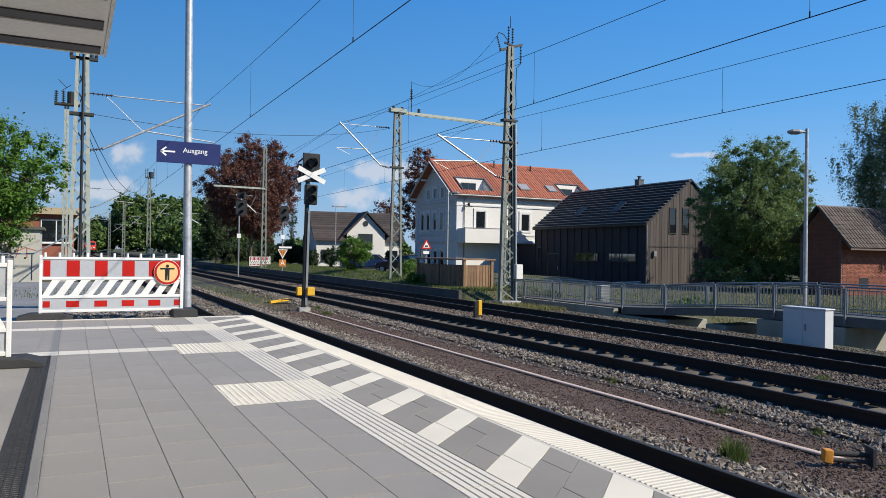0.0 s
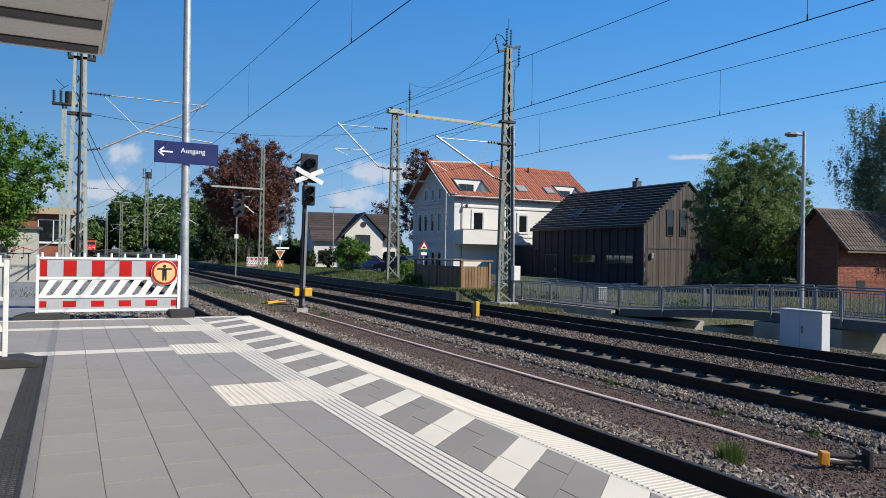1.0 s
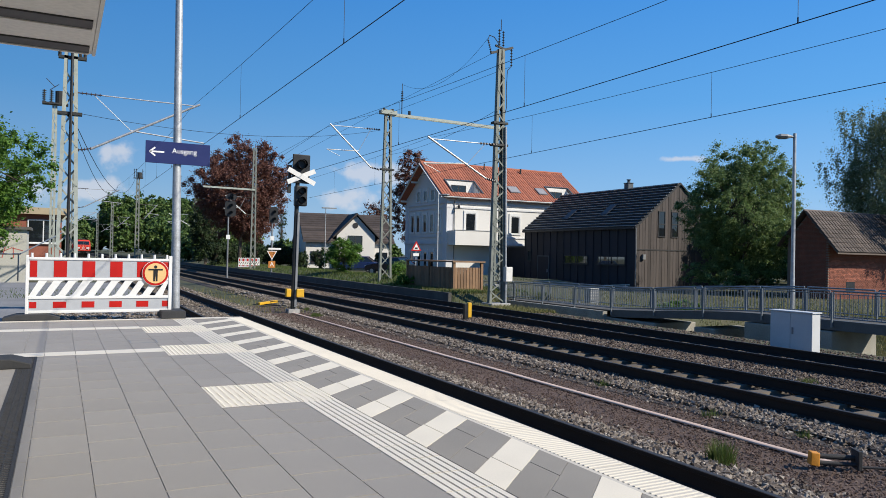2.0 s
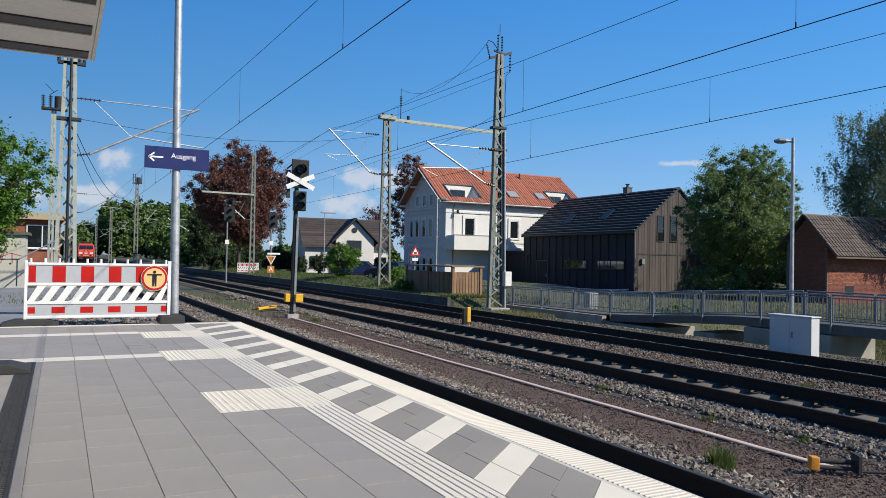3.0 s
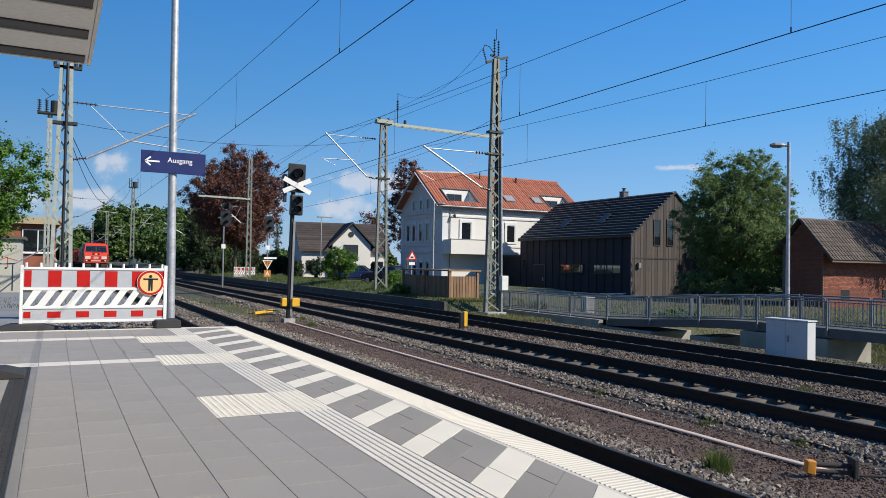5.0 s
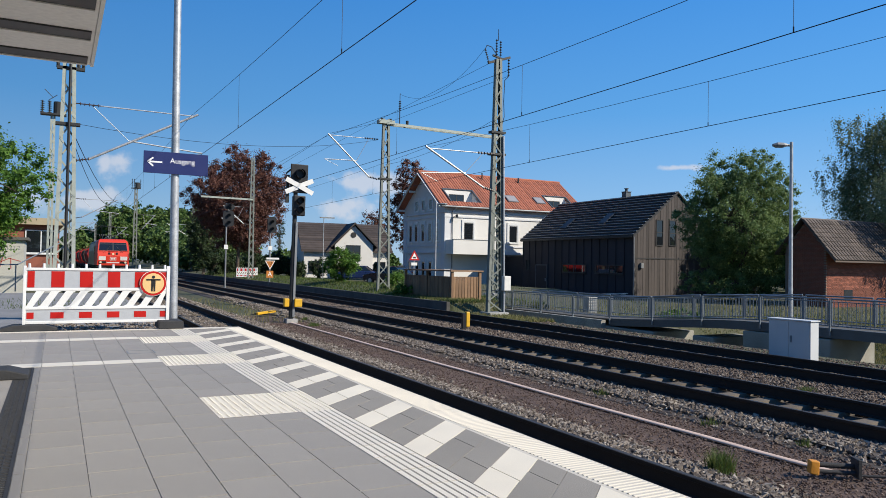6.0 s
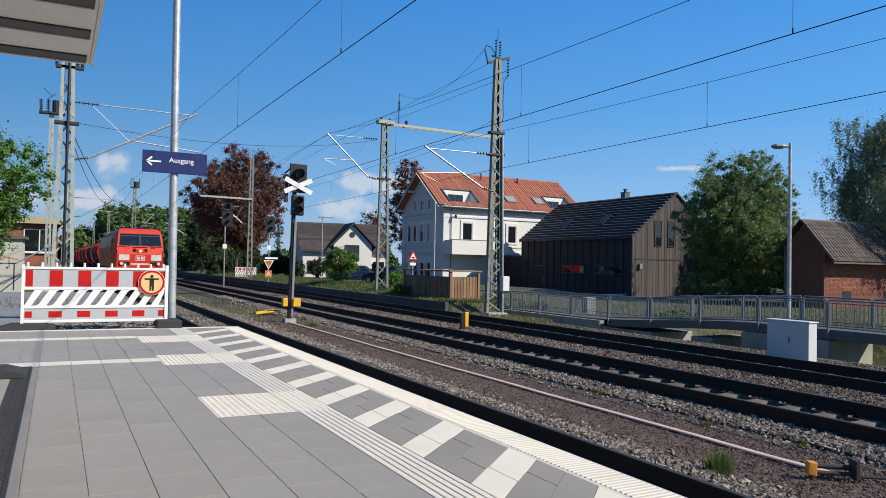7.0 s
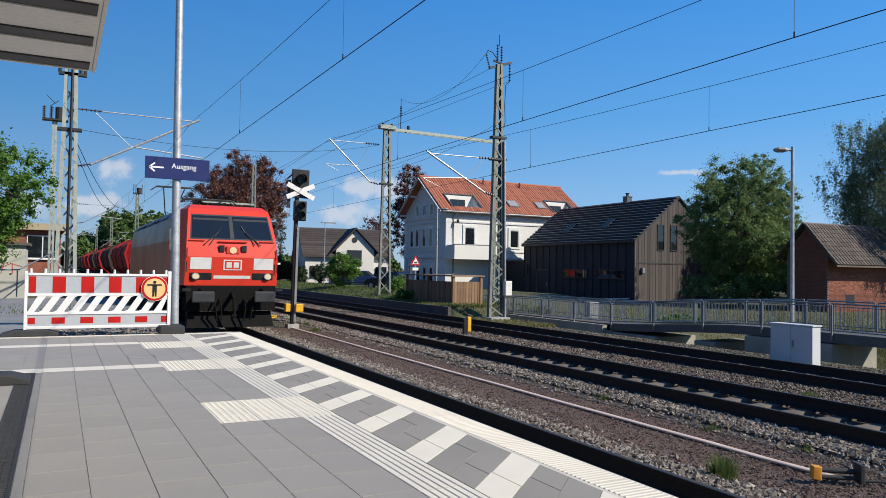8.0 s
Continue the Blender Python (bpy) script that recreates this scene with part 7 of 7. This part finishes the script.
def street_lamp(x, y, z, h, label, reach=0.55, side=-1, r=0.06, flat=True):
    t = thing("street_lamp", Matrix.Translation((x, y, z)), label, "street lamp", "street lamps")
    bm = B()
    rod(bm, (0, 0, 0), (0, 0, h), r, r * 0.7, 12)
    part("pole", bm, M_GALV, t, smooth=False)
    bm = B()
    if flat:
        # a flat shield: a narrow neck that swells to a rounded head
        d = Vector((-0.35 if side < 0 else 0.35, 0.2 * -side, 0)).normalized()
        q = Vector((-d.y, d.x, 0))
        rings = []
        for f, w, z0, z1 in ((0.0, 0.03, -0.16, -0.09), (0.22, 0.05, -0.15, -0.07), (0.45, 0.13, -0.19, -0.04), (0.8, 0.14, -0.19, -0.03), (1.0, 0.07, -0.15, -0.07)):
            c = d * reach * f + Vector((0, 0, h))
            rings.append([bm.verts.new(c + q * a * w + Vector((0, 0, b))) for a, b in ((-1, (z0 + z1) / 2), (-0.6, z1), (0.6, z1), (1, (z0 + z1) / 2), (0.6, z0), (-0.6, z0))])
        for ra, rb in zip(rings, rings[1:]):
            for k in range(6):
                bm.faces.new((ra[k], ra[(k + 1) % 6], rb[(k + 1) % 6], rb[k]))
        bm.faces.new(rings[0]), bm.faces.new(rings[-1][::-1])
    else:
        box(bm, -0.75 + 0.35, 0.75 + 0.35, -0.12, 0.12, h - 0.02, h + 0.09)
    part("lamp_head", bm, M_STEEL_GREY, t, "flat grey lamp head")
    return t


street_lamp(21.86, 16.45, -1.2, 6.70, "grey LED street lamp beside the footbridge", 0.62, -1, 0.075)
street_lamp(23.6, 70.8, -0.95, 6.6, "slim street lamp with a wide flat head", 0.6, 1, 0.05, False)
street_lamp(18.6, 108.0, -1.0, 6.8, "slim street lamp beside the level crossing", 0.8, 1, 0.06)
street_lamp(17.7, 96.0, -1.0, 6.0, "slim street lamp beside the level crossing", 0.8, -1, 0.06)
street_lamp(21.2, 41.4, -0.9, 6.0, "white-grey street lamp in front of a villa", 0.7, 1, 0.06)


def make_small_things():
    # marker post between the far tracks
    t = thing("marker_post", Matrix.Translation((12.1, 21.4, -1.0)), "short black and yellow marker post between the tracks", "post")
    bm = B()
    box(bm, -0.10, 0.02, -0.06, 0.06, -0.05, 0.55)
    part("post", bm, M_BLACK, t)
    bm = B()
    box(bm, 0.02, 0.16, -0.08, 0.06, 0.10, 0.60)
    part("cover", bm, M_YELLOW, t, "yellow cover plate", bevel=0.02)
    # yellow bar on the ground with loose cable
    t = thing("rail_clamp", Matrix.Translation((7.0, 29.0, -0.99)), "yellow steel bar with black cables lying on the ballast", "tool")
    bm = B()
    bar(bm, (0.0, 0, 0.10), (0.85, 0.5, 0.16), 0.12, 0.10)
    part("bar", bm, M_YELLOW, t, bevel=0.015)
    for k in range(3):
        bm = B()
        pts = [Vector((0.3 + 0.12 * k + 0.45 * math.sin(0.5 * q), -1.2 + 0.25 * q, 0.03 + 0.18 * math.sin(0.39 * q) * (k == 1))) for q in range(9)]
        tube(bm, pts, 0.018, 6)
        part("cable", bm, M_RUBBER, t, "loose black cable")
    # orange marker with black pipes
    t = thing("pipe_end", Matrix.Translation((7.12, 5.08, -0.99)) @ Matrix.Rotation(radians(-32), 4, "Z") @ Matrix.Scale(0.85, 4), "amber end block with black pipes on the gravel", "pipe fitting")
    bm = B()
    prism(bm, [(-0.05, -0.05, 0.02), (0.06, -0.06, 0.0), (0.07, -0.05, 0.17), (-0.04, -0.05, 0.18)], (0.0, 0.11, 0.0))
    part("end_block", bm, M_AMBER, t, "amber plastic end block", bevel=0.012)
    for z, r, y in ((0.12, 0.032, 0.03), (0.05, 0.026, -0.02)):
        bm = B()
        rod(bm, (0.06, y, z), (0.52, y - 0.01, z - 0.01), r, n=12)
        part("pipe", bm, M_RUBBER, t, "black rubber pipe")
    bm = B()
    box(bm, 0.50, 0.55, -0.10, 0.10, -0.02, 0.22)
    rod(bm, (0.5, -0.06, 0.02), (1.0, -0.12, 0.03), 0.018)
    part("bracket", bm, M_RUBBER, t, bevel=0.015)
    # fine fence and shed
    t = thing("garden_shed", Matrix.Translation((16.9, 31.2, -0.53)), "low wooden slatted enclosure with a dark flat roof", "shed")
    for k in range(29):
        bm = B()
        box(bm, -0.02, 0.02, 0.05 + 0.18 * k, 0.05 + 0.18 * k + 0.155, 0.02, 1.12)
        part("slat", bm, M_FENCE_WOOD, t)
    for k in range(9):
        bm = B()
        box(bm, 0.05 + 0.165 * k, 0.05 + 0.165 * k + 0.14, -0.02, 0.02, 0.02, 1.12)
        part("slat", bm, M_FENCE_WOOD, t)
    for x, y in ((0, 0), (0, 2.65), (0, 5.3), (1.55, 0)):
        bm = B()
        box(bm, x - 0.06, x + 0.06, y - 0.06, y + 0.06, -0.2, 1.36)
        part("post", bm, M_FENCE_WOOD, t)
    bm = B()
    box(bm, -0.12, 1.7, -0.12, 5.4, 1.36, 1.43)
    part("roof", bm, M_FENCE_WOOD, t)
    # chain-link style fence of thin bars beside it
    # triangular road sign
    t = thing("road_sign", Matrix.Translation((19.6, 41.2, -0.22)), "red-rimmed triangular level crossing warning sign on a post", "road sign")
    bm = B()
    rod(bm, (0, 0, 0), (0, 0, 2.2), 0.04)
    part("post", bm, M_GALV, t)
    bm = B()
    prism(bm, [(-0.36, -0.06, 1.62), (0.36, -0.06, 1.62), (0, -0.06, 2.25)], (0, 0.02, 0))
    s = part("sign_plate", bm, M_RED, t, "red-rimmed triangle")
    bm = B()
    prism(bm, [(-0.22, -0.064, 1.70), (0.22, -0.064, 1.70), (0, -0.064, 2.09)], (0, 0.004, 0))
    part("white_field", bm, M_WHITE, s)
    bm = B()
    box(bm, -0.10, 0.10, -0.068, -0.064, 1.74, 1.84)
    part("symbol", bm, M_BLACK, s)
    bm = B()
    box(bm, -0.2, 0.2, -0.06, -0.04, 1.30, 1.48)
    part("extra_plate", bm, M_WHITE, t)
    # plank on blocks and a grey utility box behind the footbridge
    t = thing("plank", Matrix.Translation((36.3, 42.0, -1.15)), "pale plank with an orange end lying on two blocks", "plank")
    bm = B()
    bar(bm, (-1.1, 0, 0.36), (1.2, -0.1, 0.40), 0.16, 0.05)
    part("board", bm, M_WHITE_WORN, t)
    bm = B()
    bar(bm, (-1.7, 0.026, 0.35), (-1.1, 0, 0.36), 0.16, 0.05)
    part("end_board", bm, M_ORANGE, t, "orange end")
    for x in (-1.2, 0.9):
        bm = B()
        box(bm, x - 0.12, x + 0.12, -0.14, 0.12, -0.05, 0.335)
        part("block", bm, M_CONC, t)
    t = thing("utility_box", Matrix.Translation((22.9, 28.0, ground_z(22.9, 28.0))), "grey ribbed utility box behind the footbridge", "utility box")
    bm = B()
    box(bm, -0.28, 0.28, 0, 0.4, -0.05, 0.78)
    part("body", bm, M_CONC, t, bevel=0.015)
    for k in range(5):
        bm = B()
        box(bm, -0.24, 0.24, -0.02, 0.0, 0.06 + 0.14 * k, 0.14 + 0.14 * k)
        part("louvre", bm, M_STEEL_GREY, t)
    # low fence of the footpath near the mast
    t = thing("path_fence", Matrix.Translation((18.9, 30.2, -0.95)), "low grey tubular path fence beside a lattice mast", "fence")
    for k in range(5):
        bm = B()
        a, b = Vector((-0.5 + 0.5 * k, 3.6 - 0.9 * k, 0)), Vector((0.0 + 0.5 * k, 2.7 - 0.9 * k, 0))
        for z in (0.15, 0.85):
            rod(bm, a + Vector((0, 0, z)), b + Vector((0, 0, z)), 0.02)
        panel = part("fence_panel", bm, M_RAILING, t)
        for q in range(8):
            c = a.lerp(b, q / 7)
            bm = B()
            rod(bm, c + Vector((0, 0, 0.15 if q % 7 else 0)), c + Vector((0, 0, 0.85)), 0.012, n=5)
            part("baluster", bm, M_RAILING, panel)


make_small_things()


def make_car(x, y, z, turn, paint, label):
    t = thing("car", Matrix.Translation((x, y, z)) @ Matrix.Rotation(radians(turn), 4, "Z"), label, "car", "parked cars")
    bm = B()
    side = [(-2.1, 0.35), (2.1, 0.35), (2.15, 0.62), (2.0, 0.82), (1.05, 0.95), (-1.75, 0.98), (-2.1, 0.85)]
    prism(bm, [(a, -0.85, b) for a, b in side], (0, 1.7, 0))
    part("body", bm, paint, t, bevel=0.06)
    bm = B()
    cab = [(1.0, 0.93), (0.25, 1.40), (-1.1, 1.45), (-1.75, 0.97)]
    a = [(u, -0.78 if v < 1.2 else -0.64, v) for u, v in cab]
    b = [(u, 0.78 if v < 1.2 else 0.64, v) for u, v in cab]
    va, vb = [bm.verts.new(q) for q in a], [bm.verts.new(q) for q in b]
    bm.faces.new(va), bm.faces.new(vb[::-1])
    for k in range(4):
        bm.faces.new((va[k], vb[k], vb[(k + 1) % 4], va[(k + 1) % 4]))
    part("cabin", bm, M_GLASS, t, "dark glass cabin")
    bm = B()
    box(bm, -1.15, 0.3, -0.63, 0.63, 1.41, 1.47)
    part("roof", bm, paint, t, bevel=0.03)
    for u in (-1.3, 1.35):
        for s in (-1, 1):
            bm = B()
            rod(bm, (u, s * 0.68, 0.32), (u, s * 0.88, 0.32), 0.32, n=18)
            w = part("wheel", bm, M_RUBBER, t)
            bm = B()
            rod(bm, (u, s * 0.88, 0.32), (u, s * 0.89, 0.32), 0.19, n=14)
            part("rim", bm, M_GALV, w)
    for s in (-1, 1):
        bm = B()
        box(bm, 2.05, 2.14, s * 0.65 - 0.15, s * 0.65 + 0.15, 0.62, 0.76)
        part("headlight", bm, M_WHITE, t)


P_BLUE = mat("car_blue", (0.02, 0.04, 0.13), 0.3, 0.2, 0.1, 2, 30, 0.0)
P_RED = mat("car_red", (0.40, 0.035, 0.02), 0.3, 0.1, 0.1, 2, 30, 0.0)
P_DARK = mat("car_dark", (0.02, 0.03, 0.035), 0.3, 0.2, 0.1, 2, 30, 0.0)
make_car(24.7, 65.0, -0.56, 150, P_BLUE, "dark blue hatchback parked behind the bank")
make_car(27.4, 71.5, -0.56, 165, P_RED, "red car parked in front of a cottage")
make_car(30.2, 68.5, -0.56, 170, P_RED, "orange-red car parked beside a villa")
make_car(24.2, 55.5, -0.56, 120, P_DARK, "dark car parked beside a wooden enclosure")

fence_barrier(Matrix.Translation((15.75, 74.0, -0.5)), "red and white works barrier beyond the tracks", 2.1, False)


def make_left_side():
    # relay hut with faded lettering and red scrawl
    t = thing("relay_hut", Matrix.Translation((-9.0, 36.0, -0.3)), "weathered concrete relay hut with red scrawl", "hut")
    M_HUT = mat("hut_concrete", (0.48, 0.47, 0.42), 0.9, 0, 0.15, 0.7, 20, 0.15)
    bm = B()
    box(bm, 0, 7.75, 0, 2.5, -0.4, 2.2)
    w = part("wall", bm, M_HUT, t)
    bm = B()
    box(bm, -0.2, 7.9, -0.15, 2.7, 2.2, 2.32)
    part("roof", bm, M_CONC_DARK, t)
    text_mesh("lettering", "BÜ Km 122.2", 0.24, M_STEEL_GREY, w, pose(6.95, -0.004, 1.86, 90))
    M_SCRAWL = mat("spray_red", (0.42, 0.10, 0.08), 0.8, 0, 0.2, 4, 30, 0.0)
    bm = B()
    rnd = random.Random(4)
    for k in range(5):
        x = 5.6 + 0.42 * k
        bar(bm, (x, -0.005, 1.05 + rnd.uniform(-0.1, 0.1)), (x + rnd.uniform(-0.05, 0.25), -0.005, 1.5 + rnd.uniform(-0.1, 0.1)), 0.035, 0.004, (0, 1, 0))
        bar(bm, (x - 0.1, -0.005, 1.45 - 0.08 * k % 0.3), (x + 0.35, -0.005, 1.42 - 0.12 * (k % 3)), 0.03, 0.004, (0, 1, 0))
    part("scrawl", bm, M_SCRAWL, w, "red spray paint strokes")
    # brick station building
    t = thing("brick_building", Matrix.Translation((-9.5, 57.0, -0.9)), "flat-roofed red brick building with a wide window", "building")
    bm = B()
    box(bm, 0, 9.6, 0, 8, 0, 4.3)
    w = part("wall", bm, M_BRICK, t)
    bm = B()
    box(bm, -0.3, 10.0, -0.5, 8.3, 4.3, 4.75)
    part("roof", bm, mat("tan_fascia", (0.42, 0.34, 0.22), 0.8, 0, 0.1, 1, 30, 0.05), t, "tan flat roof edge")
    window(w, wall_frame((8.5, -0.02, 2.35), (1, 0, 0), (0, -1, 0)), 1.9, 1.6, M_FRAME_WHITE, 1)
    window(w, wall_frame((8.4, -0.02, 0.35), (1, 0, 0), (0, -1, 0)), 1.7, 0.6, M_FRAME_WHITE, 1)
    # litter bin and hand rail
    t = thing("litter_bin", Matrix.Translation((-2.05, 29.5, -0.08)), "grey cylindrical litter bin beside a path", "litter bin")
    bm = B()
    rod(bm, (0, 0, 0), (0, 0, 0.85), 0.22, 0.24, 18)
    b = part("body", bm, M_STEEL_GREY, t)
    bm = B()
    rod(bm, (0, 0, 0.85), (0, 0, 0.92), 0.26, 0.22, 18)
    part("lid", bm, M_BLACK, t)
    t = thing("path_railing", Matrix.Translation((-4.5, 31.5, -0.1)), "thin grey metal railing beside a path", "railing")
    bm = B()
    rod(bm, (0, 0, 0.95), (3.2, 0, 1.0), 0.025)
    rod(bm, (3.2, 0, 1.0), (4.6, 3.0, 1.9), 0.025)
    part("rail", bm, M_RAILING, t)
    for x in (0.2, 1.2, 2.2, 3.15):
        bm = B()
        rod(bm, (x, 0, 0), (x, 0, 0.97), 0.022)
        part("post", bm, M_RAILING, t)
    bm = B()
    box(bm, -12.0, 1.9, END_Y, 29.0, -0.3, -0.055)
    solid("footpath", bm, M_ASPHALT, "grey asphalt path beyond the platform end", "path", "structure")
    stones("gravel_verge", [(-0.3, 1.95, END_Y + 0.02, 15.2, -0.05, -0.06, 1.0)], 500, 0.03, M_STONES, "brown gravel at the platform end", 41)


make_left_side()

# dark concrete here carries the shade of the face turned from the sun
bm = B()
box(bm, 15.40, 15.56, 28.9, 110.0, -1.2, -0.50)
solid("old_platform_edge", bm, M_CONC_DARK, "concrete edge of a disused low platform, coloured dark for its shaded face", "kerb", "structure")


motions()
